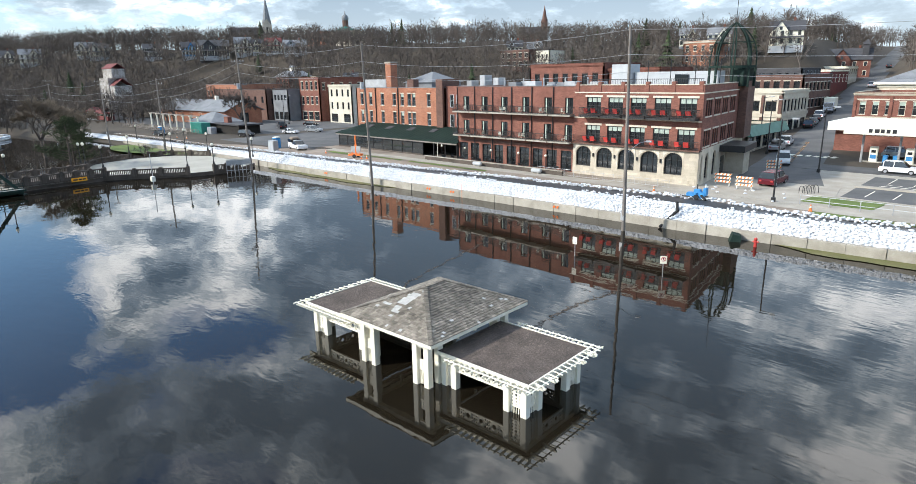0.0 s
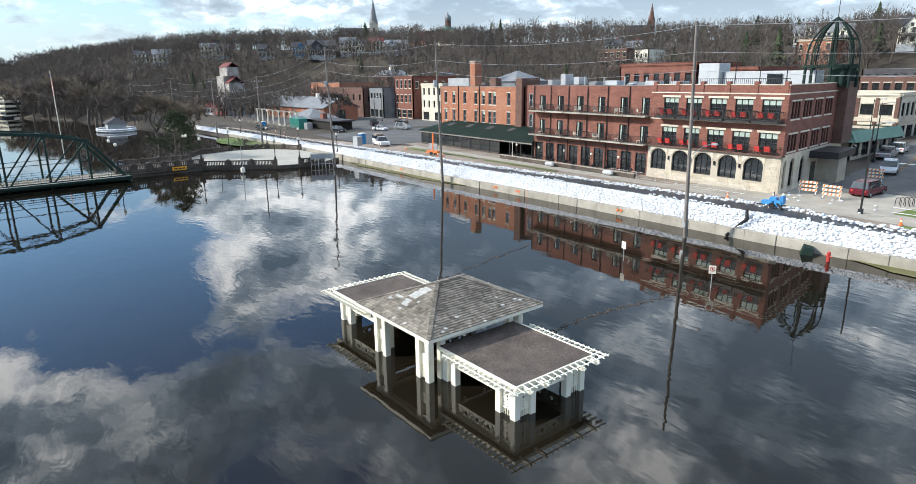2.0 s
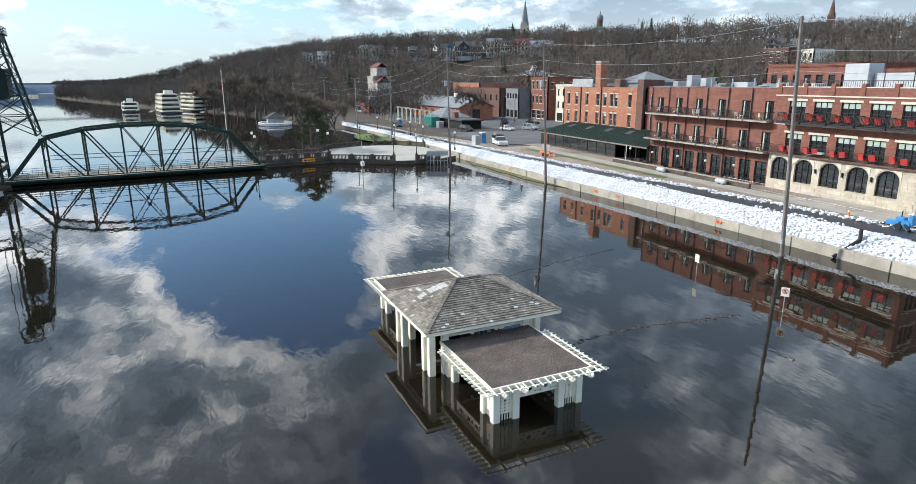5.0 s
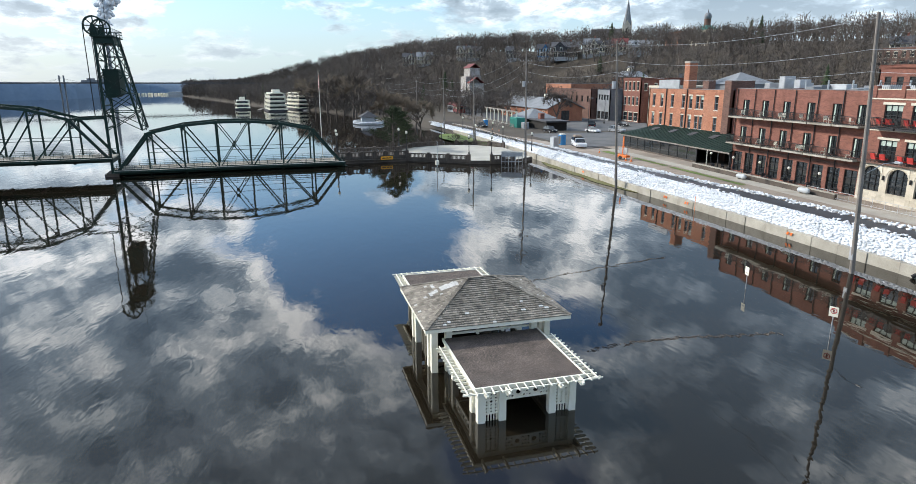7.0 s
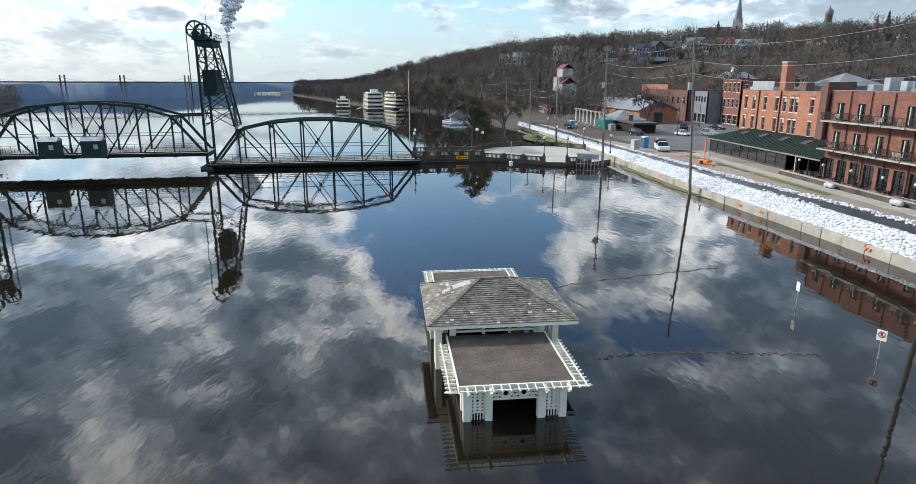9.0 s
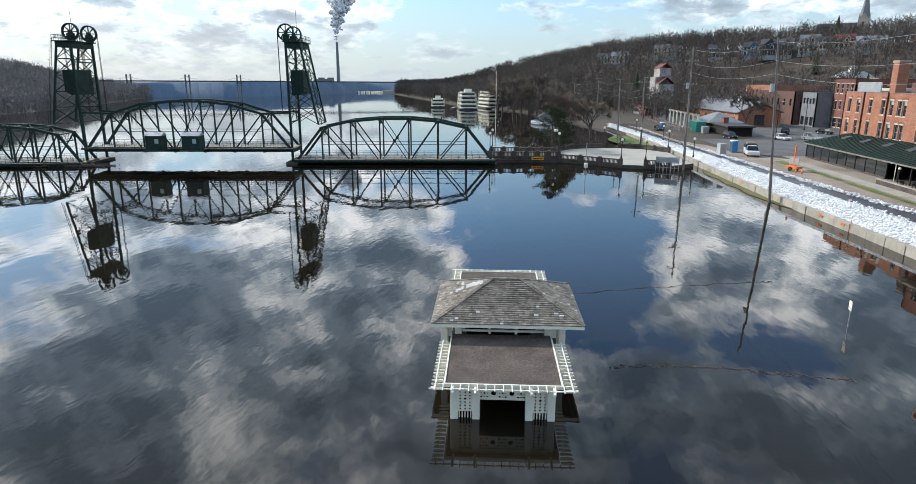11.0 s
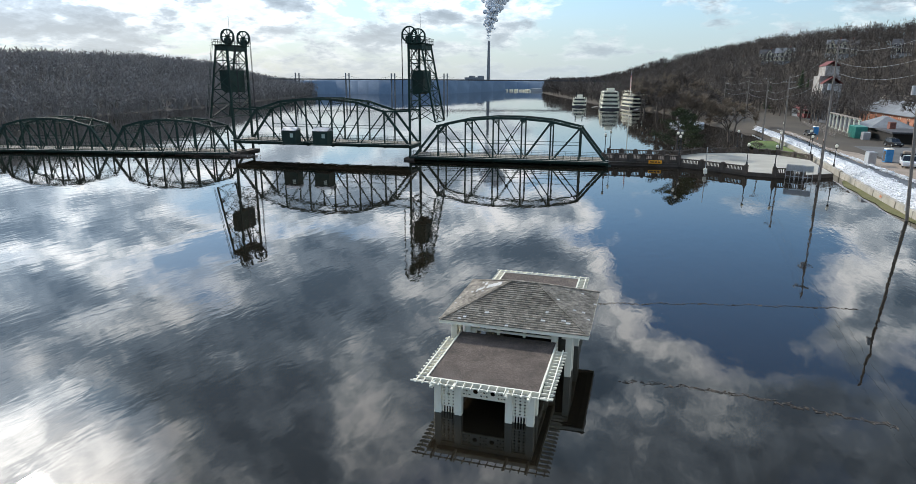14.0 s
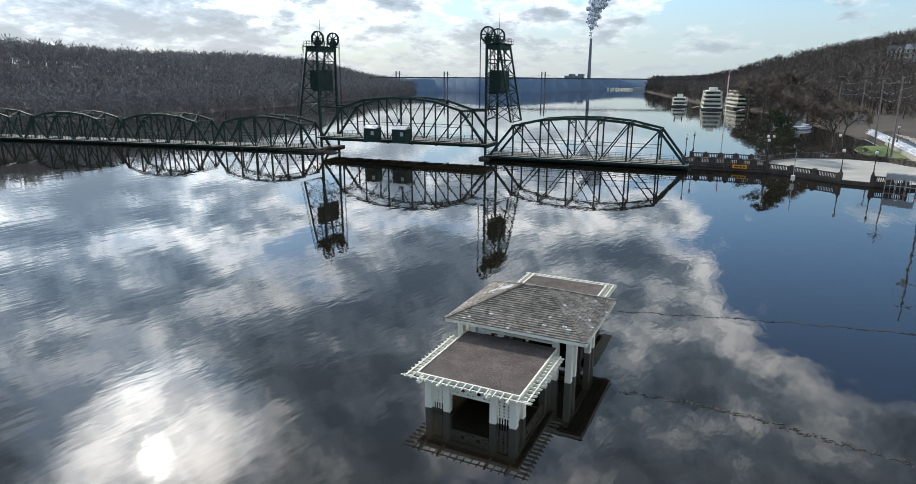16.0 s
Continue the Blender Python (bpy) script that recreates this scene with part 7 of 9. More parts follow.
# old railway depot
dp = thing("depot", "long orange brick depot under a grey gable roof", "building", (-245.2, 86.8, 2.0), 3.8)
W, D = 47.5, 13.0
ops = row(W, 7, 1.5, 2.2, 0.6, 3.0)
part("wall", wall_with(ops, W, -0.6, 4.4), BRICK_OLD, dp)
for o in ops:
    window_at(dp, Matrix.Identity(4), *o[:4], WHITE, 1, 2)
    part("arched_hood", arch_piece(o[0] - 0.1, o[1] + 0.1, 2.9, 3.6, 0.08).move(Matrix.Translation((0, -0.06, 0))), CREAM, dp)
part("gable_wall", Geo().slab([(W, 0.3, -0.6), (W, D, -0.6), (W, D, 4.4), (W, D / 2, 7.3), (W, 0.3, 4.4)], (-0.4, 0, 0)), BRICK_OLD, dp)
part("gable_wall", Geo().slab([(0, 0.3, -0.6), (0, D, -0.6), (0, D, 4.4), (0, D / 2, 7.3), (0, 0.3, 4.4)], (0.4, 0, 0)), BRICK_OLD, dp)
part("roof", Geo().slab([(-0.8, -0.8, 4.1), (W + 0.8, -0.8, 4.1), (W + 0.8, D / 2, 7.5), (-0.8, D / 2, 7.5)], (0, 0, 0.2)), ROOF_GREY, dp)
part("roof", Geo().slab([(-0.8, D / 2, 7.5), (W + 0.8, D / 2, 7.5), (W + 0.8, D + 0.8, 4.1), (-0.8, D + 0.8, 4.1)], (0, 0, 0.2)), ROOF_GREY, dp)
part("back_wall", Geo().box(0.4, W - 0.4, D - 0.3, D, -0.6, 4.4), BRICK_OLD, dp)
window_at(dp, Matrix.Translation((W, 0, 0)) @ Matrix.Rotation(radians(90), 4, "Z") @ Matrix.Translation((0, -0.3, 0)), 5.0, 8.0, 0.4, 3.6, BLACK_METAL, 2, 2)
part("vent", Geo().cbox(30, 31, D / 2 - 0.5, D / 2 + 0.5, 7.2, 8.9, 0.05), WHITE, dp)

# pergola yard and kiosk before the depot
kiosk = thing("kiosk", "low grey-roofed kiosk with brick chimney", "kiosk", (-186, 75.5, 2.0))
part("body", Geo().box(0, 27, 0, 6, -0.4, 2.4), DARK, kiosk)
part("roof", Geo().add([(-3.5, -1.5, 2.6), (13, -1.5, 2.6), (13, 8.5, 2.6), (-3.5, 8.5, 2.6), (3.2, 3.5, 5.2), (6.2, 3.5, 5.2)], [(0, 1, 5, 4), (1, 2, 5), (2, 3, 4, 5), (3, 0, 4), (3, 2, 1, 0)]), ROOF_GREY, kiosk)
part("flat_roof", Geo().box(13.05, 28, -0.5, 6.5, 2.3, 2.7), ROOF_DARK, kiosk)
part("chimney", Geo().cbox(15.2, 17.4, 1.5, 2.8, 2.7, 4.3, 0.05), BRICK, kiosk)
tbx = thing("storage_container", "teal green shipping container beside the kiosk", "container", (-178.5, 70.6, 2.0))
part("body", Geo().cbox(0, 7.2, 0, 2.6, 0, 2.9, 0.05), TEAL, tbx)
for i in range(12):
    part("rib", Geo().box(0.3 + i * 0.58, 0.5 + i * 0.58, -0.05, -0.004, 0.15, 2.75), TEAL, tbx)
cab = thing("utility_cabinet", "grey green metal utility cabinet", "cabinet", (-170, 71.6, 2.0))
part("body", Geo().cbox(0, 2.4, 0, 1.6, 0, 1.8, 0.05), METAL, cab)
part("door", Geo().box(0.15, 1.1, -0.03, -0.004, 0.15, 1.65), METAL, cab)
col = thing("pergola_column", "white round pergola column in the depot yard", "column", (0, 0, -50), 0, "pergola columns")
part("shaft", Geo().tube((0, 0, 0.3), (0, 0, 4.0), 0.24, 0.2, 12), WHITE, col)
part("base", Geo().cbox(-0.35, 0.35, -0.35, 0.35, 0, 0.3, 0.03), WHITE, col)
part("capital", Geo().cbox(-0.33, 0.33, -0.33, 0.33, 4.0, 4.25, 0.03), WHITE, col)
for i in range(8):
    copy_thing(col, pose(-214 + i * 5.2, 72.5, 2.0))
for y in (72.2, 72.8):
    tagged(part("pergola_beam", Geo().box(-215, -177, y - 0.08, y + 0.08, 6.25, 6.5), WOODPOLE), "weathered timber pergola beam on columns", "beam", "pergola beams")
for k in range(2):
    fe = thing("yard_fence", "grey timber yard fence beside the walk", "fence", (-222, 66.0 + k * 3.2, 2.0), 0, "yard fences")
    for i in range(27):
        part("post", Geo().box(i * 2.0, i * 2.0 + 0.1, 0, 0.1, -0.2, 1.2), WOODPOLE, fe)
    for z in (0.35, 0.75, 1.12):
        part("rail", Geo().box(0, 52.1, 0.101, 0.15, z, z + 0.1), WOODPOLE, fe)

# grain elevator
el = thing("grain_elevator", "tall weathered white grain elevator with red roofs", "elevator building", (-275, 76, 2.0), 6)
el.scale = (0.8, 0.8, 1.0)
part("tower", Geo().box(0, 9.5, 0, 9, -0.5, 15.5), WORN, el, "patchy weathered white cladding")
part("head_house", Geo().box(1.2, 11.4, 1.5, 7.5, 15.5, 19.0), WORN, el)
part("head_roof", Geo().slab([(0.9, 1.2, 19.0), (11.7, 1.2, 19.0), (11.7, 4.5, 20.8), (0.9, 4.5, 20.8)], (0, 0, 0.14)), ROOF_RED, el)
part("head_roof", Geo().slab([(0.9, 4.5, 20.8), (11.7, 4.5, 20.8), (11.7, 7.8, 19.0), (0.9, 7.8, 19.0)], (0, 0, 0.14)), ROOF_RED, el)
part("shoulder", Geo().box(9.5, 14.5, 0.5, 8.5, -0.5, 12.6), WORN, el)
part("shoulder_roof", Geo().slab([(8.0, 0.2, 12.6), (15.0, 0.2, 12.6), (15.0, 4.5, 15.2), (8.0, 4.5, 15.2)], (0, 0, 0.14)), ROOF_RED, el)
part("shoulder_roof", Geo().slab([(8.0, 4.5, 15.2), (15.0, 4.5, 15.2), (15.0, 8.8, 12.6), (8.0, 8.8, 12.6)], (0, 0, 0.14)), ROOF_RED, el)
part("annex", Geo().box(10.0, 14.0, -3, 0.49, -0.5, 7.5), WORN, el)
part("shed", Geo().box(-6, 12, -6, -3.01, -0.5, 3.2), PALE, el)
part("shed_roof", Geo().slab([(-6.4, -6.6, 3.1), (12.4, -6.6, 3.1), (12.4, -2.6, 4.6), (-6.4, -2.6, 4.6)], (0, 0, 0.14)), ROOF_RED, el)
for i in range(3):
    part("window", Geo().box(10.6 + i * 1.1, 11.2 + i * 1.1, -3.06, -3.004, 3.5, 5.2), WINDOW, el)
for i in range(8):
    part("window", Geo().box(-5.4 + i * 2.2, -4.0 + i * 2.2, -6.06, -6.004, 0.9, 2.4), WINDOW, el)
for i in range(3):
    part("window", Geo().box(2 + i * 2.6, 3 + i * 2.6, -0.06, -0.004, 8.0, 9.2), WINDOW, el)
tro = thing("trolley_bus", "red tourist trolley with cream roof", "bus", (-268, 71, 1.8), 4)
part("body", Geo().cbox(0, 11, 0, 2.5, 0.5, 2.0, 0.1), ROOF_RED, tro)
part("roof", Geo().cbox(-0.3, 11.3, -0.15, 2.65, 2.9, 3.3, 0.1), ROOF_RED, tro)
for i in range(9):
    part("pillar", Geo().box(0.2 + i * 1.3, 0.35 + i * 1.3, 0.05, 0.2, 2.0, 2.9), CREAM, tro)
part("cabin", Geo().box(0.4, 10.6, 0.25, 2.3, 2.0, 2.88), WINDOW, tro)
for x in (2, 9):
    part("wheel", Geo().tube((x, -0.02, 0.5), (x, 0.3, 0.5), 0.5, None, 12), RUBBER, tro)

# ---- on the bluff ----
for i, (lab, x, y, w, h, wm, rm) in enumerate(BLUFF):
    gable_house(lab, x, y, town_height(x, y), w * 0.82, w * 0.66, h * 0.88, math.degrees(math.atan2(-x, y)), wm, rm, seed=i)
mn = building("brick_mansion", "orange brick mansion with pale crown trim", rect(-102, -91, 208, 218), town_height(-96, 210) - 1, 8.0, BRICK_OLD, {0: row(11, 4, 1.1, 1.8, 4.8, 0.9) + row(11, 4, 1.1, 1.8, 1.6, 0.9)}, CREAM, WHITE, CREAM, cornice=CREAM)
rs = gable_house("red brick school house with steep slate roof", -65.5, 262, 13.2, 13, 9, 10.0, 13, BRICK, ROOF_DARK, seed=3, porch=False, group="", category="building", name="school_house")
part("bell_tower", Geo().cbox(3.6, 5.6, -3.4, -1.4, 4, 11.4, 0.1), ROOF_DARK, rs)
part("tower_cap", Geo().add([(3.3, -3.7, 11.4), (5.9, -3.7, 11.4), (5.9, -1.1, 11.4), (3.3, -1.1, 11.4), (4.6, -2.4, 13.2)], [(0, 1, 4), (1, 2, 4), (2, 3, 4), (3, 0, 4)]), ROOF_DARK, rs)


def church(label, x, y, rz, nave, wall, roof, spire):
    c = thing("church", label, "church", (x, y, town_height(x, y)), rz, "churches")
    l, w, e, r = nave
    part("nave", Geo().slab([(0, 0, -3), (l, 0, -3), (l, 0, e), (0, 0, e)], (0, w, 0)), wall, c)
    part("nave_roof", Geo().slab([(-0.4, -0.5, e), (l + 0.4, -0.5, e), (l + 0.4, w / 2, r), (-0.4, w / 2, r)], (0, 0, 0.3)), roof, c)
    part("nave_roof", Geo().slab([(-0.4, w / 2, r), (l + 0.4, w / 2, r), (l + 0.4, w + 0.5, e), (-0.4, w + 0.5, e)], (0, 0, 0.3)), roof, c)
    tw, th, sh, mt = spire
    part("tower", Geo().cbox(l, l + tw, 0, tw, -3, th, 0.1), wall, c)
    g = Geo()
    n = 8
    cx, cy = l + tw / 2, tw / 2
    ring = [(cx + tw * 0.54 * math.cos(2 * math.pi * (i + 0.5) / n), cy + tw * 0.54 * math.sin(2 * math.pi * (i + 0.5) / n), th) for i in range(n)]
    g.add(ring + [(cx, cy, th + sh)], [(i, (i + 1) % n, n) for i in range(n)])
    part("spire", g, mt, c)
    for k in range(4):
        part("belfry_gable", Geo().slab([(l + 0.2 + 0, -0.02 if k == 0 else 0, th - 0.2), (l + tw - 0.2, 0, th - 0.2), (cx, 0, th + tw * 0.6)], (0, 0.2, 0)).move(Matrix.Translation((cx, cy, 0)) @ Matrix.Rotation(math.pi / 2 * k, 4, "Z") @ Matrix.Translation((-cx, -cy, 0))), wall, c)
        part("belfry_opening", Geo().box(cx - 0.5, cx + 0.5, -0.05, -0.004, th - 5, th - 2).move(Matrix.Translation((cx, cy, 0)) @ Matrix.Rotation(math.pi / 2 * k, 4, "Z") @ Matrix.Translation((-cx, -cy, 0))), DARK, c)
    return c


church("sandstone church with slate nave roof and tall spire", -432, 206, 58, (22, 10, 8.5, 14.5), STONE, ROOF_DARK, (6.0, 16.5, 18.5, ROOF_GREY))
church("brick church with slender red and slate spire", -300, 360, 40, (15, 9, 6, 11), BRICK_DARK, ROOF_DARK, (4.4, 13.5, 12.0, BRICK_DARK))
ct = building("courthouse", "brown sandstone courthouse with green roof and dome", rect(-372, -350, 248, 264), town_height(-360, 252), 9.0, STONE, {0: row(22, 6, 1.4, 2.8, 4.6, 2.0)}, TEAL, BLACK_METAL)
g = Geo().add([(2, 1, 9), (14, 1, 9), (14, 13, 9), (2, 13, 9), (8, 7, 13.5)], [(0, 1, 4), (1, 2, 4), (2, 3, 4), (3, 0, 4)])
part("pyramid_roof", g, TEAL, ct)
part("drum", Geo().tube((8, 7, 12), (8, 7, 17.5), 2.0, None, 12), BRICK_DARK, ct)
part("dome", Geo().ball((8, 7, 17.4), 2.3, 12, 8, 1.15), ROOF_GREY, ct, "grey metal dome with finial", True)
part("lantern", Geo().tube((8, 7, 19.6), (8, 7, 22), 0.5, 0.15, 8), ROOF_GREY, ct)
building("hill_hall", "orange brick hall beside the courthouse", rect(-400, -378, 246, 258), town_height(-390, 250), 8.5, BRICK_OLD, {0: row(22, 7, 1.2, 2.2, 4.6, 1.5)}, ROOF_DARK, BLACK_METAL)


# ---- plaza, balustrades, lamps ----
def balustrade(p, q, z, posts=None, label="stained concrete balustrade round the plaza"):
    """A balustrade of piers, rail and balusters from p to q."""
    p, q = Vector((*p, 0)), Vector((*q, 0))
    ln = (q - p).length
    a = math.degrees(math.atan2(q.y - p.y, q.x - p.x))
    b = thing("balustrade", label, "balustrade", (p.x, p.y, z), a, "plaza balustrades")
    n = posts or max(1, round(ln / 3.2))
    part("plinth", Geo().box(0, ln, -0.17, 0.17, -0.3, 0.22), CONCRETE_OLD, b)
    part("top_rail", Geo().cbox(0, ln, -0.19, 0.19, 0.86, 1.04, 0.03), CONCRETE_OLD, b)
    for i in range(n + 1):
        x = ln * i / n
        part("pier", Geo().cbox(x - 0.28, x + 0.28, -0.27, 0.27, -0.3, 1.22, 0.05), CONCRETE_OLD, b)
        if i == n:
            break
        x0, x1 = x + 0.28, x + ln / n - 0.28
        part("end_block", Geo().box(x0, x0 + 0.3, -0.12, 0.12, 0.22, 0.86), CONCRETE_OLD, b)
        part("end_block", Geo().box(x1 - 0.3, x1, -0.12, 0.12, 0.22, 0.86), CONCRETE_OLD, b)
        m = max(2, int((x1 - x0 - 0.6) / 0.27))
        for k in range(m):
            u = x0 + 0.3 + (k + 0.5) * (x1 - x0 - 0.6) / m
            part("baluster", BALUSTER, None, b).matrix_basis = pose(u, 0, 0.22)
    return b


BALUSTER = Geo().cbox(-0.065, 0.065, -0.07, 0.07, 0, 0.64, 0.015).mesh("baluster", CONCRETE_OLD)
PZ = 0.62
out = [(-114.0, 16.5), (-115.2, 24.0), (-115.6, 30.5), (-113.5, 34.5), (-111.2, 38.0), (-108.6, 41.6), (-107.8, 46.0), (-107.8, 50.5), (-112.0, 55.6), (-131, 55.0), (-138, 50.0), (-139.5, 42.0), (-136.0, 34.5), (-129.5, 30.5), (-124.0, 30.0), (-122.5, 16.5)]
setting("pavement_plaza", Geo().prism(out, -2.5, PZ), CONCRETE_OLD, "stained concrete plaza wall in the water")
setting("pavement_plaza_top", Geo().prism([(x * 0.985 - 1.8, y * 0.985 + 0.6) for x, y in out], PZ, PZ + 0.03), PLAZA, "pale concrete plaza paving")
setting("road_approach", Geo().prism([(-122.0, 16.2), (-114.6, 16.2), (-115.6, 30.2), (-123.4, 30.2)], PZ + 0.03, PZ + 0.5), CONCRETE_OLD, "bridge approach road")
for p, q in zip(out[:5], out[1:6]):
    balustrade(p, q, PZ + (0.48 if q[1] < 31 else 0.03), 3 if q[1] < 31 else 1)
balustrade((-107.8, 45.9), (-107.8, 50.4), PZ + 0.03, 2)
balustrade((-122.6, 16.5), (-123.6, 30.0), PZ + 0.48, 5)
for p, q in (((-123.8, 30.2), (-129.5, 30.5)), ((-129.5, 30.5), (-136.0, 34.5)), ((-136.0, 34.5), (-139.5, 42.0)), ((-139.2, 45.5), (-138, 50.0)), ((-138, 50), (-131, 55))):
    balustrade(p, q, PZ + 0.03, 2)
for i, x in enumerate((-115.2, -115.35)):
    setting("trim_string_course", Geo().beam((-114.0, 16.6, PZ - 0.1 - i * 0.5), (-115.75, 30.4, PZ - 0.1 - i * 0.5), 0.2, 0.12), CONCRETE_OLD, "moulded concrete band")

lamp = thing("street_lamp", "dark green post lamp with white acorn globe", "street lamp", (0, 0, -50), 0, "plaza lamps")
part("base", Geo().tube((0, 0, 0), (0, 0, 0.5), 0.2, 0.12, 10), BLACK_METAL, lamp)
part("post", Geo().tube((0, 0, 0.5), (0, 0, 3.0), 0.075, 0.06, 8), BLACK_METAL, lamp)
part("collar", Geo().tube((0, 0, 3.0), (0, 0, 3.15), 0.14, 0.2, 10), BLACK_METAL, lamp)
part("globe", Geo().ball((0, 0, 3.42), 0.25, 12, 8, 1.25), WHITE, lamp, "white acorn globe", True)
part("finial", Geo().tube((0, 0, 3.7), (0, 0, 3.95), 0.08, 0.02, 6), BLACK_METAL, lamp)
for x, y, z in ((-108.6, 41.6, 1.85), (-107.8, 45.9, 1.85), (-114.1, 16.8, 2.3), (-122.6, 16.8, 2.3), (-123.6, 29.8, 2.3), (-115.6, 30.4, 2.3), (-129.5, 30.5, 1.85), (-139.4, 41.9, 1.85), (-138.0, 50.0, 1.85), (-131.0, 54.8, 1.85), (-112, 55.4, 1.85), (-150, 57.5, 1.6), (-175, 55, 1.6)):
    copy_thing(lamp, pose(x, y, z))
sg = thing("warning_sign", "amber warning board fixed to the plaza wall", "sign", (-115.75, 26.2, 0.62), 90)
part("board", Geo().box(-1.2, 1.2, -0.5, -0.45, 0, 0.62), YELLOW, sg)
for i, (a, b) in enumerate(((-0.95, -0.25), (-0.1, 0.35), (0.5, 0.95))):
    part("bar", Geo().box(a, b, -0.53, -0.504, 0.2, 0.42), BLACK_METAL, sg)
part("bracket", Geo().box(-0.9, -0.8, -0.45, 0.2, 0.1, 0.5).box(0.8, 0.9, -0.45, 0.2, 0.1, 0.5), BLACK_METAL, sg)
sg.matrix_basis = pose(-114.6, 26.2, 0.62, 0, 0, 98)
# mooring frames and gauge
for i in range(3):
    fr = thing("mooring_frame", "galvanised steel gate frame at the plaza edge", "frame", (-106.3 + 0.5 * i, 48.2 + 1.2 * i, 0.0), 80, "mooring frames")
    for x in (-0.7, 0, 0.7):
        part("post", Geo().tube((x, 0, -1), (x, 0, 2.5), 0.05, None, 6), METAL, fr)
    for z in (0.6, 1.5, 2.5):
        part("rail", Geo().tube((-0.7, 0, z), (0.7, 0, z), 0.05, None, 6), METAL, fr)
    part("plate", Geo().box(-0.65, 0.65, -0.03, 0.03, 1.6, 2.4), METAL, fr)
gp = thing("gauge_post", "slim steel post with white box standing in the water", "post", (-106.5, 35.0, 0))
part("pole", Geo().tube((0, 0, -2), (0, 0, 4.8), 0.06, None, 6), METAL, gp)
part("box", Geo().cbox(-0.35, 0.35, -0.3, 0.3, 0.3, 1.1, 0.03), WHITE, gp)

# ---- utility poles and wires ----
def utility_pole(base, top, arms, tank, label):
    p = thing("utility_pole", label, "utility pole", base, 0, "utility poles")
    b, t = Vector((0, 0, -2)), Vector(top) - Vector(base)
    part("shaft", Geo().tube(b, t, 0.21, 0.13, 10), WOODPOLE, p)
    for k, z in enumerate(arms):
        c = t * (z / t.z)
        part("crossarm", Geo().box(c.x - 0.06, c.x + 0.06, c.y - 1.2, c.y + 1.2, c.z - 0.07, c.z + 0.07), WOODPOLE, p)
        for s in (-1.1, -0.5, 0.5, 1.1):
            part("insulator", Geo().tube((c.x, c.y + s, c.z + 0.07), (c.x, c.y + s, c.z + 0.3), 0.06, 0.04, 6), METAL, p)
    for z in tank:
        c = t * (z / t.z)
        part("transformer", Geo().tube((c.x, c.y - 0.45, c.z - 0.5), (c.x, c.y - 0.45, c.z + 0.5), 0.3, None, 12), METAL, p)
    part("meter_box", Geo().cbox(t.x * 0.08 - 0.2, t.x * 0.08 + 0.2, t.y * 0.08 - 0.4, t.y * 0.08 - 0.16, 1.2, 2.2, 0.03), METAL, p)
    part("conduit", Geo().tube((t.x * 0.02, t.y * 0.02 - 0.24, 0), (t.x * 0.3, t.y * 0.3 - 0.2, t.z * 0.3), 0.05, None, 6), BLACK_METAL, p)
    return p


POLES = [((30, 56.0, 1.5), (30, 54.5, 20.5)), ((-33.2, 57.2, 0), (-32.1, 54.6, 20.4)), ((-76.7, 57.0, 0), (-74.3, 54.5, 20.9)), ((-107.3, 52.7, 0), (-109.7, 53.0, 21.6)), ((-146, 51.6, 0.3), (-144.5, 51.0, 16.8)), ((-186, 51.5, 1.0), (-185, 51.0, 16.0)), ((-235, 50, 1.5), (-235, 50, 16)), ((-290, 45, 1.5), (-290, 45, 15))]
for i, (b, t) in enumerate(POLES):
    utility_pole(b, t, () if i < 3 else ((19.2, 15.2) if i == 3 else (15.2,)), (15.0,) if i in (2, 3) else (), "weathered grey timber utility pole beside the flood barrier")
for k, dz in enumerate((0.35, 2.6, 4.2)):
    for (b0, t0), (b1, t1) in zip(POLES, POLES[1:]):
        a, b = Vector(t0) - Vector((0, 0, dz)), Vector(t1) - Vector((0, 0, dz))
        g = Geo()
        last = None
        for i in range(15):
            s = i / 14
            q = a.lerp(b, s) - Vector((0, 0, 4 * 0.9 * s * (1 - s)))
            if last is not None:
                g.tube(last, q, 0.015, None, 4, False)
            last = q
        tagged(part("overhead_wire", g, METAL), "pale overhead wire slung between utility poles", "wire", "overhead wires")

# flag
fp = thing("flagpole", "tall white flagpole with a striped flag", "flagpole", (-198, 13.5, 0))
part("pole", Geo().tube((0, 0, -2), (0, 0, 18.8), 0.14, 0.07, 8), WHITE, fp)
for i in range(7):
    g = Geo()
    for j in range(5):
        w0 = 0.35 * j
        g.add([(0.1 + w0, 0.12 * math.sin(j * 1.3), 17.8 - i * 0.55 - 0.28 * j), (0.45 + w0, 0.12 * math.sin(j * 1.3 + 1.3), 17.5 - i * 0.55 - 0.28 * j),
               (0.45 + w0, 0.12 * math.sin(j * 1.3 + 1.3), 17.0 - i * 0.55 - 0.28 * j), (0.1 + w0, 0.12 * math.sin(j * 1.3), 17.3 - i * 0.55 - 0.28 * j)], [(0, 1, 2, 3)])
    part("flag_stripe", g, RED if i % 2 == 0 else WHITE, fp)
part("flag_canton", Geo().box(0.08, 0.6, -0.03, 0.0, 15.9, 17.8), BLUE, fp)

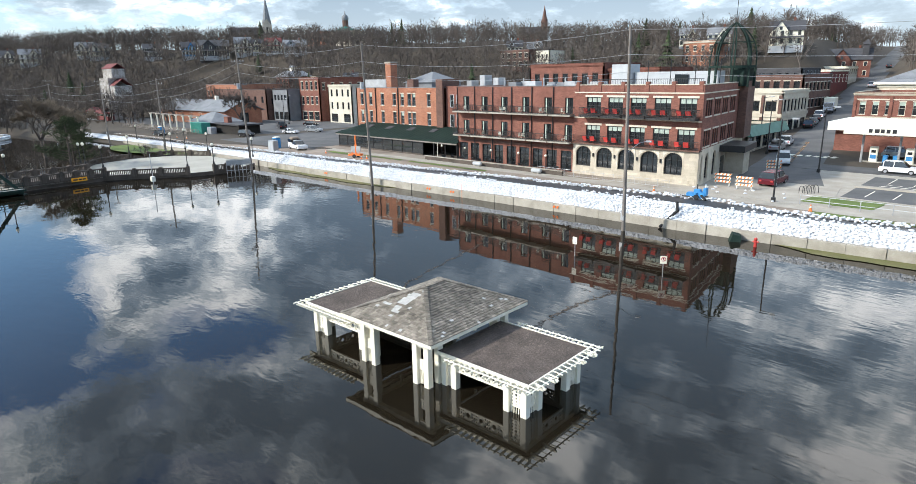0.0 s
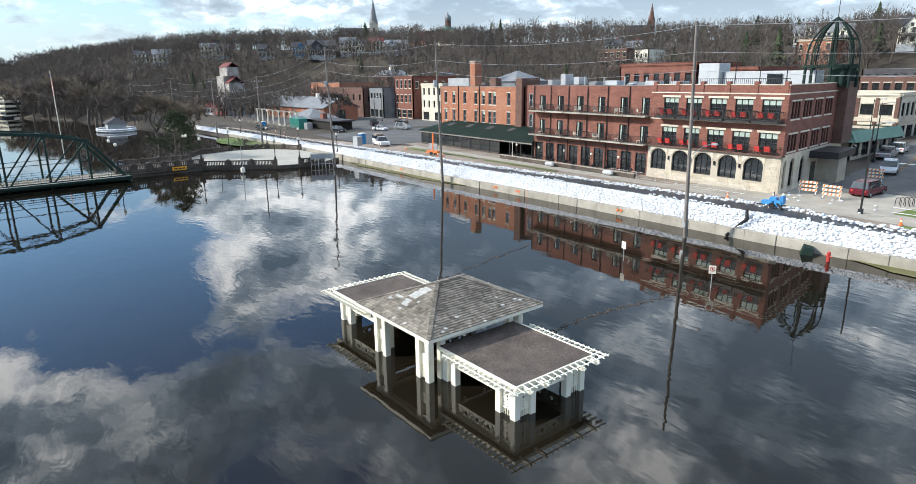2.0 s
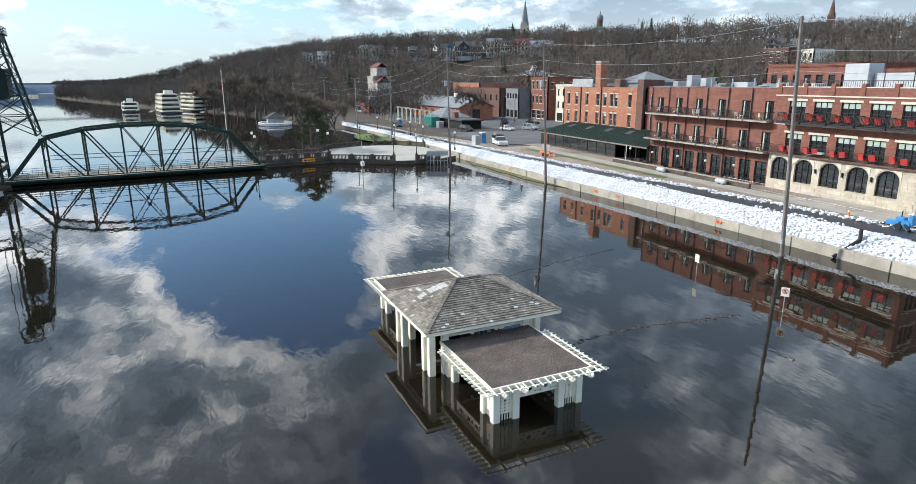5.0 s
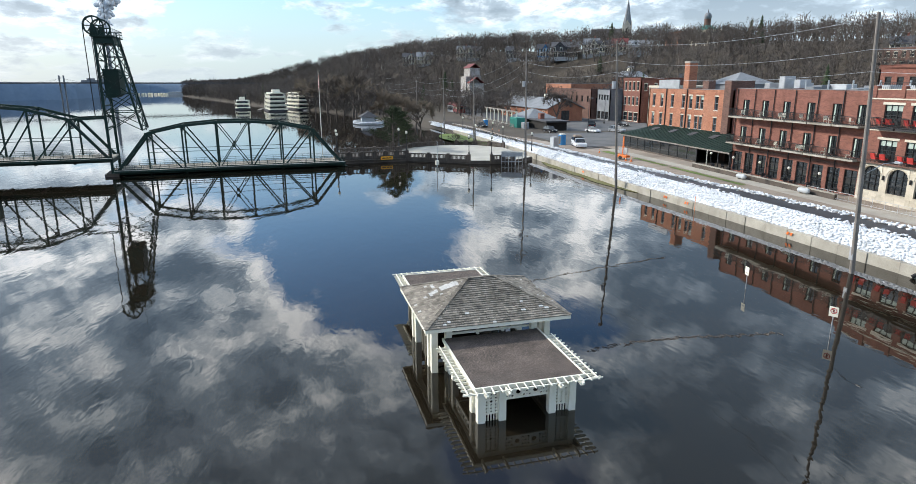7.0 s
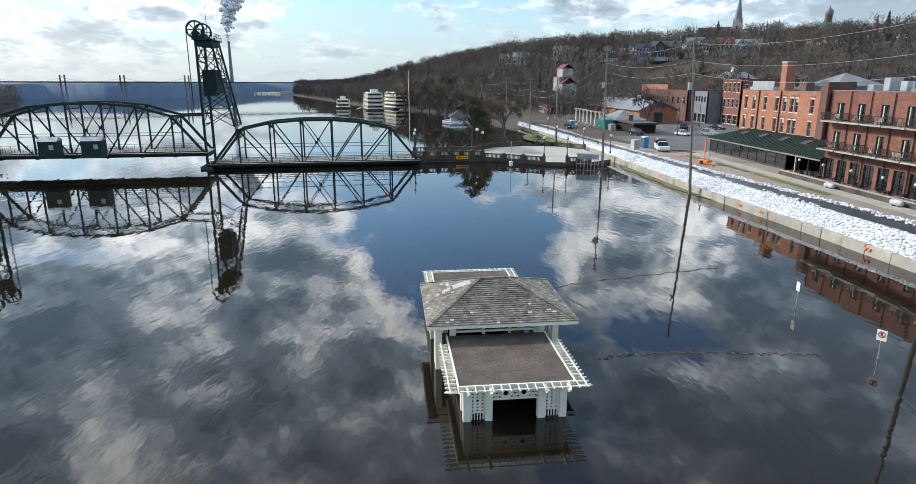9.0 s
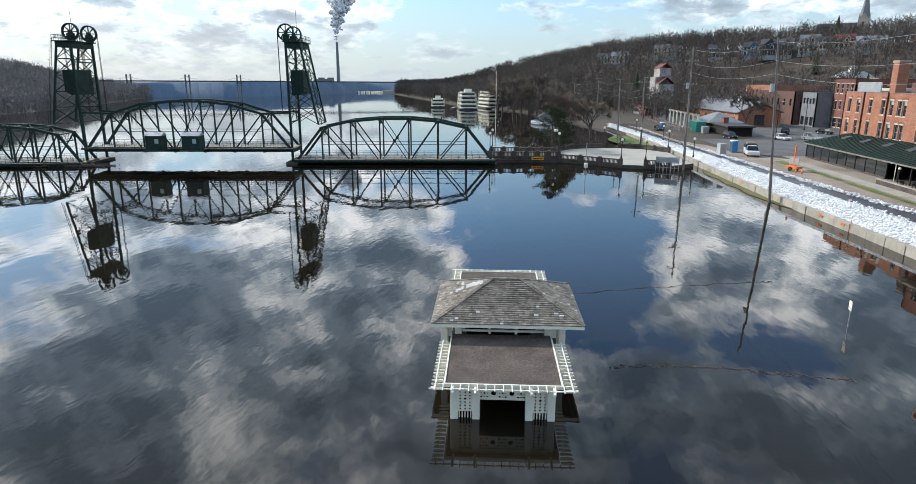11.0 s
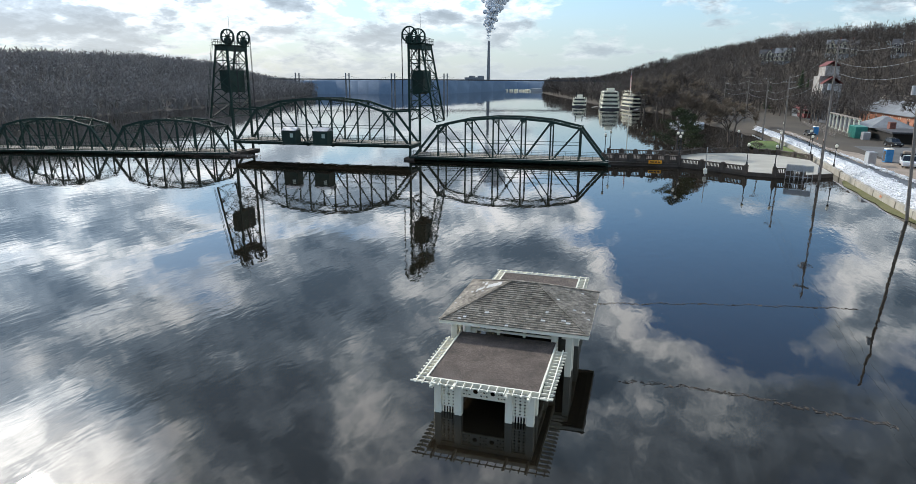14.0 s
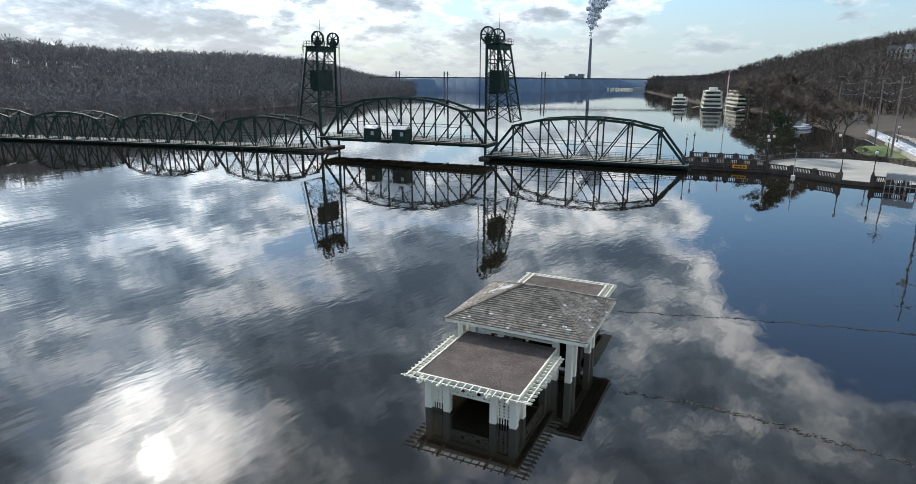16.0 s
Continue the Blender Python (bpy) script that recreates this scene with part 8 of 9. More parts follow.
# ---- signs, hydrant and things in the water ----
for x, y, mk in ((-22.6, 45.4, True), (-31.4, 45.7, False)):
    s = thing("road_sign", "white no-parking sign on a drowned post" if mk else "white sign board on a drowned post", "sign", (x, y, 0), 35 if mk else -8, "drowned signs")
    part("post", Geo().tube((0, 0.03, -2), (0, 0.03, 1.75), 0.035, None, 6), METAL, s)
    part("board", Geo().box(-0.26, 0.26, -0.02, 0.0, 1.15, 1.8), WHITE, s)
    if mk:
        g = Geo()
        for i in range(16):
            a, b = 2 * math.pi * i / 16, 2 * math.pi * (i + 1) / 16
            g.beam((0.17 * math.cos(a), -0.03, 1.53 + 0.17 * math.sin(a)), (0.17 * math.cos(b), -0.03, 1.53 + 0.17 * math.sin(b)), 0.02, 0.04)
        g.beam((-0.12, -0.03, 1.65), (0.12, -0.03, 1.41), 0.02, 0.04)
        part("ring", g, RED, s)
        part("letter_mark", Geo().box(-0.05, 0.05, -0.028, -0.021, 1.43, 1.63), BLACK_METAL, s)
    else:
        part("back_bar", Geo().box(-0.18, 0.18, -0.03, -0.021, 1.3, 1.36), METAL, s)
hy = thing("fire_hydrant", "red fire hydrant standing in shallow flood water", "hydrant", (-20.6, 59.6, 0))
part("barrel", Geo().tube((0, 0, -0.6), (0, 0, 0.75), 0.16, 0.14, 10), RED, hy)
part("bonnet", Geo().ball((0, 0, 0.75), 0.17, 10, 6), RED, hy, "", True)
part("nozzle", Geo().tube((-0.27, 0, 0.5), (0.27, 0, 0.5), 0.08, None, 8), RED, hy)
bn = thing("dumpster_lid", "dark green box tipped in the flood water", "bin", (-22.9, 60.4, 0.1), 30)
part("body", Geo().slab([(-0.55, -0.4, -0.4), (0.55, -0.4, -0.3), (0.6, -0.2, 0.45), (-0.2, -0.2, 0.65)], (0, 0.8, 0.1)), DARK_ROOF, bn)
pp = thing("discharge_pipe", "black bent pump pipe lying over the sandbags", "pipe", (-29.9, 61.8, 0.3))
part("hose", Geo().tube((-1.0, -1.2, -0.2), (0.1, 0.5, 1.5), 0.16, None, 10), RUBBER, pp)
part("elbow", Geo().tube((0.08, 0.47, 1.45), (-0.25, 0.9, 2.3), 0.16, None, 10), RUBBER, pp)
# drifting line of twigs and scum; first two stretches imitate an overhead wire's reflection
rng = random.Random(31)
for a, b, n in (((-35.2, 25.9), (-38.4, 35.0), 86), ((-38.4, 35.0), (-40.9, 44.3), 86), ((-23.4, 29.2), (-24.1, 33.3), 60), ((-24.1, 33.3), (-24.0, 36.1), 60), ((-24.0, 36.1), (-23.6, 39.1), 60), ((-23.6, 39.1), (-23.3, 42.4), 60)):
    g = Geo()
    for i in range(n):
        s = i / n
        p = Vector((a[0] + (b[0] - a[0]) * s + 0.12 * math.sin(s * 21) + rng.gauss(0, 0.05), a[1] + (b[1] - a[1]) * s + rng.gauss(0, 0.05), 0.012))
        w = rng.random() * 6.3
        l = 0.12 + 0.22 * rng.random()
        g.tube(p, p + Vector((l * math.cos(w), l * math.sin(w), 0)), 0.018, 0.008, 5)
    tagged(part("floating_twigs", g, BARK), "thin dark line on the water, drifting twigs and imitated wire reflection", "twigs", "drift lines", "stuff")
for x, y in ((-2.5, 54.5),):
    V, F = bare_tree_arrays(random.Random(5), 4.5, 14)
    ob = new("drowned_sapling", mesh_np("drowned_sapling", V, F, BARK))
    ob.matrix_basis = pose(x, y, -0.6)
    tagged(ob, "thin bare sapling standing in the flood water", "tree")


# ---- near trees ----
def near_tree(label, x, y, z, h, twigs, seed, mat=None, name="bare_tree", group="bare park trees"):
    t = thing(name, label, "tree", (x, y, z), 0, group)
    r = random.Random(seed)
    trunk, crown = Geo(), ([], [])
    tips = []

    def grow(p, d, l, rad, lv):
        q = p + d * l
        trunk.tube(p, q, rad, rad * 0.62, 6 if lv < 2 else 4, False)
        if lv >= 4:
            tips.append((p, q))
            return
        for k in range(3 if lv else 5):
            a = r.uniform(0, 6.28)
            sp = 0.45 + 0.35 * r.random()
            s = d.orthogonal().normalized()
            s.rotate(Matrix.Rotation(a, 3, d))
            nd = (d * math.cos(sp) + s * math.sin(sp) + Vector((0, 0, 0.12))).normalized()
            grow(p.lerp(q, 0.75 + 0.25 * r.random()), nd, l * (0.62 + 0.18 * r.random()), rad * 0.55, lv + 1)

    grow(Vector((0, 0, -1.0)), Vector((r.gauss(0, 0.06), r.gauss(0, 0.06), 1)).normalized(), h * 0.36, h * 0.028, 0)
    part("trunk", trunk, BARK, t)
    V, F = [], []
    for i in range(twigs):
        a, b = tips[r.randrange(len(tips))]
        p = a.lerp(b, r.random())
        d = ((b - a).normalized() + Vector((r.gauss(0, 0.6), r.gauss(0, 0.6), r.gauss(0, 0.5)))).normalized()
        l = h * (0.04 + 0.07 * r.random())
        s = d.orthogonal().normalized() * h * 0.0022
        k = len(V)
        V += [tuple(p - s), tuple(p + s), tuple(p + d * l)]
        F.append((k, k + 1, k + 2))
    part("crown", mesh_np("crown", np.array(V), np.array(F), mat or TWIG), None, t)
    return t


def pine_tree(label, x, y, z, h, w, seed):
    t = thing("pine_tree", label, "tree", (x, y, z), 0, "pines by the plaza")
    r = random.Random(seed)
    g = Geo().tube((0, 0, -1), (0.3, 0, h), 0.26, 0.05, 8)
    V, F = [], []
    for i in range(34):
        zz = h * (0.18 + 0.8 * i / 34)
        a = r.uniform(0, 6.28)
        l = w * (1.05 - 0.75 * (i / 34) ** 1.4) * (0.6 + 0.5 * r.random())
        d = Vector((math.cos(a), math.sin(a), 0.12 + 0.25 * r.random()))
        q = Vector((0.3 * i / 34, 0, zz))
        g.tube(q, q + d * l, 0.05, 0.015, 5, False)
        for j in range(170):
            p = q + d * l * (0.3 + 0.75 * r.random()) + Vector((r.gauss(0, 0.32), r.gauss(0, 0.32), r.gauss(0, 0.2)))
            e = Vector((r.gauss(0, 1), r.gauss(0, 1), r.gauss(0.3, 0.7))).normalized()
            s = e.orthogonal().normalized() * 0.05
            k = len(V)
            V += [tuple(p - s), tuple(p + s), tuple(p + e * 0.42)]
            F.append((k, k + 1, k + 2))
    part("trunk", g, BARK, t)
    part("crown", mesh_np("crown", np.array(V), np.array(F), CONIFER), None, t)
    return t


pine_tree("dark green pine growing beside the plaza", -132.5, 29.6, 0.0, 10.2, 5.0, 3)
pine_tree("dark green pine leaning by the flooded park", -137.5, 31.4, 0.0, 9.0, 4.2, 4)
near_tree("large bare tree standing in flood water", -164, 32.0, -0.3, 15, 9000, 5, TAN_TWIG)
near_tree("spreading bare tree in the flooded park", -171, 42, 0.2, 12, 5200, 6, TAN_TWIG)
near_tree("small bare shrub tree by the plaza", -139.5, 37.5, 0.0, 4.5, 900, 7)
near_tree("small bare tree behind the balustrade", -143, 46, 0.2, 4.5, 800, 9)
near_tree("bare tree with budding tan twigs", -205, 45, 0.3, 12, 5200, 8, TAN_TWIG)
near_tree("bare tree beside the depot", -181, 87, 2.0, 11.5, 4200, 10)
rng = random.Random(77)
for i in range(17):
    x = -246 - i * 8 + rng.uniform(-4, 4)
    near_tree("tall bare riverside tree standing in flood water", x, along(x, SHORE) - 3 + rng.uniform(-9, 12), -0.3, 15 + 8 * rng.random(), 2600, 20 + i, TAN_TWIG if i % 3 else TWIG)

# ---- riverboats ----
def riverboat(label, x, y, rz, l, w, decks, stacks):
    b = thing("riverboat", label, "boat", (x, y, 0), rz, "moored riverboats")
    part("hull", Geo().prism([(-l / 2, -w / 2), (l * 0.36, -w / 2), (l / 2, 0), (l * 0.36, w / 2), (-l / 2, w / 2)], -0.5, 1.0), ROOF_DARK, b, "dark low hull")
    for d in range(decks):
        f = 1 - 0.045 * d
        z = 0.8 + d * 2.15
        part("deck", Geo().box(-l / 2 * f, l * 0.42 * f, -w / 2 * f, w / 2 * f, z, z + 0.25), WHITE, b)
        part("cabin", Geo().box(-l / 2 * f + 1, l * 0.38 * f, -w / 2 * f + 0.7, w / 2 * f - 0.7, z + 0.25, z + 2.15), WHITE, b)
        part("window_band", Geo().box(-l / 2 * f + 1.5, l * 0.36 * f, -w / 2 * f + 0.65, w / 2 * f - 0.65, z + 0.85, z + 1.7), WINDOW, b)
        part("end_windows", Geo().box(-l / 2 * f + 0.95, l * 0.384 * f, -w / 2 * f + 0.85, w / 2 * f - 0.85, z + 0.75, z + 1.8), WINDOW, b)
        g = Geo()
        n = int(l / 1.6)
        for i in range(n + 1):
            u = -l / 2 * f + (l * 0.92 * f) * i / n
            for s in (-1, 1):
                g.box(u - 0.05, u + 0.05, s * (w / 2 * f - 0.06), s * (w / 2 * f) + 0.04 * s, z + 0.25, z + (2.15 if i % 2 == 0 else 1.2)) if s > 0 else g.box(u - 0.05, u + 0.05, -w / 2 * f - 0.04, -w / 2 * f + 0.06, z + 0.25, z + (2.15 if i % 2 == 0 else 1.2))
        part("deck_rail", g, WHITE, b)
    z = 0.8 + decks * 2.15
    part("pilot_house", Geo().cbox(l * 0.12, l * 0.26, -w * 0.2, w * 0.2, z + 0.2, z + 1.9, 0.1), WHITE, b)
    part("top_deck", Geo().box(-l * 0.4, l * 0.34, -w * 0.36, w * 0.36, z, z + 0.2), WHITE, b)
    for s in range(stacks):
        part("smoke_stack", Geo().tube((l * 0.22, (s - 0.5) * w * 0.5, z), (l * 0.22, (s - 0.5) * w * 0.5, z + 3.4), 0.3, None, 10), BLACK_METAL, b)
    return b


riverboat("small white paddle boat with two black stacks on the river", -374, -31, 8, 17, 8, 2, 2)
riverboat("tall white four-deck excursion boat moored on the river", -352, -11, 10, 27, 10, 4, 0)
riverboat("white three-deck excursion boat moored behind another boat", -366, 1.5, 22, 24, 9.5, 4, 1)
for i in range(2):
    dk = tagged(part("dock", Geo().box(-372 + i * 22, -352 + i * 22, -21 + i * 25, -19 + i * 25, 0.1, 0.5), WOODPOLE), "low timber dock by the riverboats", "dock", "docks")

# shelter ringed with sandbags in the flooded park
sh = thing("park_shelter", "low dark-roofed shelter ringed by sandbags", "shelter", (-232, 31, 0))
part("roof", Geo().add([(-4.5, -3.5, 2.6), (4.5, -3.5, 2.6), (4.5, 3.5, 2.6), (-4.5, 3.5, 2.6), (-2, 0, 4.6), (2, 0, 4.6)], [(0, 1, 5, 4), (1, 2, 5), (2, 3, 4, 5), (3, 0, 4), (3, 2, 1, 0)]), ROOF_DARK, sh)
part("wall", Geo().box(-3.6, 3.6, -2.7, 2.7, -1, 2.6), PALE, sh)
g = Geo()
for i in range(70):
    a = 2 * math.pi * i / 70
    for k in range(2):
        g.ball((8.5 * math.cos(a + k * 0.04), 5.5 * math.sin(a + k * 0.04), 0.35 + 0.5 * k), 0.5, 6, 4, 0.6)
tagged(part("sandbag_ring", g, BAG, sh), "", "", "", "stuff")

# ---- far road bridge, power station ----
fb = thing("far_bridge", "pale concrete cable-stayed road bridge far down the valley", "bridge", (0, 0, 0))
LINE = [Vector(p) for p in ((-640, 20, 13.6), (-600, -110, 14.2), (-569, -193, 14.6), (-550, -240, 14.7), (-529, -278, 14.8), (-504, -317, 14.9), (-460, -385, 15.0), (-400, -470, 15.0))]
for a, b in zip(LINE, LINE[1:]):
    part("deck", Geo().beam(a, b, 5, 1.1), ROOF_DARK, fb)
for q, p0, p1 in zip(LINE[2:6], LINE[1:5], LINE[3:7]):
    d = (p1 - p0).normalized()
    for s in (-1.6, 1.6):
        c = q + d * s
        part("pylon", Geo().cbox(c.x - 0.55, c.x + 0.55, c.y - 0.55, c.y + 0.55, -2, 20.6, 0.2), ROOF_GREY, fb)
    for s in (-1, 1):
        for k in range(1, 5):
            e = q + d * s * k * 4.5
            part("cable", Geo().tube((q.x, q.y, 20.0 - k * 0.5), (e.x, e.y, 15.0), 0.035, None, 4, False), ROOF_GREY, fb)
ps = thing("power_station", "distant grey power station with a tall smoking chimney", "power station", (0, 0, 0))
d0 = Vector((-831, -232, 0))
part("chimney", Geo().tube(d0 + Vector((0, 0, 2)), d0 + Vector((0, 0, 65)), 2.6, 1.5, 14), ROOF_GREY, ps, "tall grey chimney")
for i in range(4):
    part("boiler_house", Geo().cbox(d0.x - 6 + i * 2, d0.x + 2 + i * 2, d0.y - 34 + 7 * i, d0.y - 27.2 + 7 * i, 2, 17.5 + 2 * (i % 2), 0.2), ROOF_GREY, ps)
# the plume: many rough billows widening as it rises
rng = random.Random(12)
Vs, Fs, nv = [], [], 0
base = Geo().ball((0, 0, 0), 1.0, 14, 9)
bv = np.array(base.v)
bf = np.array([t for q in base.f for t in ([q] if len(q) == 3 else [(q[0], q[1], q[2]), (q[0], q[2], q[3])])])
for i in range(280):
    f = rng.random() ** 0.8
    w = 1.6 + 13 * f
    c = Vector((rng.gauss(0, 0.45) * w, rng.gauss(0, 0.45) * w + 11 * f * f, 66 + 62 * f + rng.gauss(0, 1)))
    r = w * (0.19 + 0.17 * rng.random())
    k = 1 + 0.22 * np.array([noise.noise(Vector(p) * 2.3 + c) for p in base.v])
    Vs.append(bv * k[:, None] * r + np.array(c) + np.array((-831, -232, 0)))
    Fs.append(bf + nv)
    nv += len(bv)
sm = new("smoke_plume", mesh_np("smoke_plume", np.concatenate(Vs), np.concatenate(Fs), SMOKE))
for pl in sm.data.polygons:
    pl.use_smooth = True
tagged(sm, "grey-white smoke plume rising from a distant chimney", "smoke", "", "stuff")
mar = thing("marina", "row of small white boats at a distant marina", "marina", (0, 0, 0))
for i in range(30):
    a = radians(191.6 + 3.3 * i / 30)
    x, y = -815 + rng.uniform(-6, 6), 815 * math.tan(a) * -1 + rng.uniform(-1, 1)
    part("boat", Geo().prism([(x - 1, y - 0.7), (x + 2, y - 0.9), (x + 4, y), (x + 2, y + 0.9), (x - 1, y + 0.7)], 0, 1.5 + rng.random()), WHITE, mar)
part("boathouse", Geo().box(-840, -822, -170, -152, 0, 3.2), PALE, mar)

# ---- vehicles ----
def car(label, x, y, z, rz, mat, kind="sedan", group="parked cars"):
    c = thing("car" if kind != "truck" else "pickup_truck", label, "car" if kind != "truck" else "truck", (x, y, z), rz, group)
    l, w = {"sedan": (4.6, 1.8), "suv": (4.7, 1.9), "van": (5.1, 1.95), "truck": (5.7, 2.0)}[kind]
    hb = {"sedan": 0.82, "suv": 0.98, "van": 1.02, "truck": 1.05}[kind]
    ht = {"sedan": 1.42, "suv": 1.72, "van": 1.78, "truck": 1.85}[kind]

    def shell(prof, y0, y1, inset):
        g = Geo()
        n = len(prof)
        vs = [(px, y0 + (inset if pz_ > hb + 0.05 else 0), pz_) for px, pz_ in prof] + [(px, y1 - (inset if pz_ > hb + 0.05 else 0), pz_) for px, pz_ in prof]
        g.add(vs, [tuple(range(n)), tuple(range(2 * n - 1, n - 1, -1))] + [(i, i + n, (i + 1) % n + n, (i + 1) % n) for i in range(n)])
        return g

    h = l / 2
    part("body", shell([(-h, 0.32), (h, 0.32), (h + 0.05, 0.6), (h - 0.1, hb - 0.08), (h - 1.1, hb), (-h + 0.15, hb), (-h - 0.02, hb - 0.2)], -w / 2, w / 2, 0), mat, c)
    x0, x1 = {"sedan": (-h + 0.7, h - 1.15), "suv": (-h + 0.15, h - 1.2), "van": (-h + 0.1, h - 0.9), "truck": (-0.6, h - 1.3)}[kind]
    part("cabin", shell([(x0, hb), (x1, hb), (x1 - 0.75, ht - 0.05), (x1 - 1.0, ht), (x0 + 0.45, ht), (x0 + 0.25, ht - 0.05)], -w / 2 + 0.04, w / 2 - 0.04, 0.16), WINDOW, c)
    part("roof", Geo().cbox(x0 + 0.4, x1 - 0.85, -w / 2 + 0.2, w / 2 - 0.2, ht - 0.03, ht + 0.03, 0.02), mat, c)
    for px in (x0 + 0.35, (x0 + x1) / 2 - 0.1):
        for s in (-1, 1):
            part("pillar", Geo().beam((px, s * (w / 2 - 0.05), hb), (px + 0.03, s * (w / 2 - 0.2), ht), 0.09, 0.05), mat, c)
    if kind == "truck":
        part("bed", Geo().box(-h + 0.1, -0.75, -w / 2 + 0.1, w / 2 - 0.1, hb + 0.003, hb + 0.05), RUBBER, c)
        for s in (-1, 1):
            part("bed_side", Geo().box(-h, -0.65, s * w / 2 - 0.06, s * w / 2 + 0.02, hb - 0.1, hb + 0.35), mat, c)
    for px in (-h + 0.85, h - 0.9):
        for s in (-1, 1):
            wl_ = part("wheel", Geo().tube((px, s * (w / 2 - 0.22), 0.33), (px, s * (w / 2 + 0.02), 0.33), 0.34, None, 14), RUBBER, c)
            part("rim", Geo().tube((px, s * (w / 2 + 0.021), 0.33), (px, s * (w / 2 + 0.03), 0.33), 0.2, None, 10), METAL, wl_)
    for s in (-1, 1):
        part("headlight", Geo().box(h - 0.02, h + 0.06, s * 0.62 - 0.18, s * 0.62 + 0.18, 0.62, 0.76), WHITE, c)
        part("taillight", Geo().box(-h - 0.05, -h + 0.02, s * 0.68 - 0.14, s * 0.68 + 0.14, 0.65, 0.85), RED, c)
    return c


MAROON = material("maroon_car_paint", (0.10, 0.008, 0.015), (0.13, 0.012, 0.02), 0.25, 2, 8, 0.0)
SILVER = material("silver_car_paint", (0.36, 0.37, 0.38), (0.42, 0.43, 0.44), 0.3, 2, 8, 0.0, metal=0.4)
WHITE_CAR = material("white_car_paint", (0.74, 0.75, 0.76), (0.80, 0.81, 0.82), 0.25, 2, 8, 0.0)
BLACK_CAR = material("black_car_paint", (0.012, 0.013, 0.015), (0.02, 0.021, 0.024), 0.2, 2, 8, 0.0)
G2 = 2.06
car("maroon minivan parked by the barricades", -27.6, 83.6, G2, 90, MAROON, "van")
car("white minivan standing in the street beside the hotel", -33.1, 103.6, 2.14, -72, WHITE_CAR, "van")
car("white sport utility car parked along the street", -39.3, 123.5, town_height(-39.3, 123.5) + 0.07, 100, WHITE_CAR, "suv")
car("grey pickup parked along the street", -38.6, 117.0, town_height(-38.6, 117.0) + 0.07, 100, SILVER, "truck")
for i, (mt, kd, lb) in enumerate(((BLACK_CAR, "suv", "black"), (SILVER, "sedan", "silver"), (BLACK_CAR, "sedan", "black"), (WHITE_CAR, "van", "white"))):
    y = 149 + i * 6.4
    x = along(y, STREET_X) - 3.2
    car(lb + " car parked along the climbing street", x, y, town_height(x, y) + 0.07, 100, mt, kd)
for mt, kd, lb, y, off in ((SILVER, "suv", "silver", 232, 2.4), (WHITE_CAR, "sedan", "white", 262, -2.4), (BLACK_CAR, "sedan", "black", 290, 2.2)):
    x = along(y, STREET_X) + off
    car(lb + " car on the upper street", x, y, town_height(x, y) + 0.07, 98, mt, kd)
y = 180.0
tk = thing("box_truck", "white box truck parked along the climbing street", "truck", (along(y, STREET_X) - 2.2, y, town_height(along(y, STREET_X) - 2.2, y) + 0.07), 10)
part("box", Geo().cbox(-1.25, 1.25, -1.6, 5.0, 0.95, 3.7, 0.05), WHITE, tk, "white cargo box")
part("cab", Geo().slab([(-1.1, -1.65, 0.5), (-1.1, -3.7, 0.5), (-1.1, -3.7, 1.5), (-1.1, -3.0, 2.5), (-1.1, -1.65, 2.6)], (2.2, 0, 0)), WHITE_CAR, tk)
part("windscreen", Geo().slab([(-0.95, -3.66, 1.58), (0.95, -3.66, 1.58), (0.95, -3.08, 2.42), (-0.95, -3.08, 2.42)], (0, -0.03, 0.03)), WINDOW, tk)
part("bumper", Geo().cbox(-1.1, 1.1, -3.85, -3.705, 0.45, 0.75, 0.02), BLACK_METAL, tk)
part("chassis", Geo().box(-0.5, 0.5, -3.4, 4.8, 0.6, 0.94), BLACK_METAL, tk)
for wx in (-1.18, 0.88):
    for wy in (-2.7, 3.6):
        part("wheel", Geo().tube((wx, wy, 0.46), (wx + 0.3, wy, 0.46), 0.46, None, 12), RUBBER, tk)
car("white jeep parked by the filling station", -17.8, 103.0, G2, 2, WHITE_CAR, "suv")
car("silver pickup parked by the filling station", -10.5, 102.0, G2, 0, SILVER, "truck")
car("silver car parked in the asphalt lot", -7.0, 96.0, G2, 80, SILVER, "suv")
car("beige car under the filling station canopy", -20.5, 117.0, 2.6, 5, SILVER, "suv")
car("white sedan parked in the lot", -150, 85.5, G2, 15, WHITE_CAR, "sedan")
car("silver wagon parked in the lot", -149, 92, G2, 20, SILVER, "suv")
car("black pickup parked in the lot", -168, 93, G2, 160, BLACK_CAR, "truck")
car("black car parked by the warehouse", -170, 104, G2, 20, BLACK_CAR, "sedan")
car("black car parked beside the kiosk", -152, 74, G2, 10, BLACK_CAR, "suv")
car("dark car on the riverside trail", -177, 61.5, 1.9, 5, BLACK_CAR, "sedan")
tr = car("white pickup with a dark dump bed", -114.8, 66.8, G2, -10, WHITE_CAR, "truck", "")
part("dump_bed", Geo().cbox(-2.9, -0.7, -1.05, 1.05, 0.95, 2.0, 0.04), BLACK_CAR, tr)
part("load", Geo().cbox(-2.6, -0.9, -0.8, 0.8, 2.0, 2.4, 0.15), DIRT, tr)

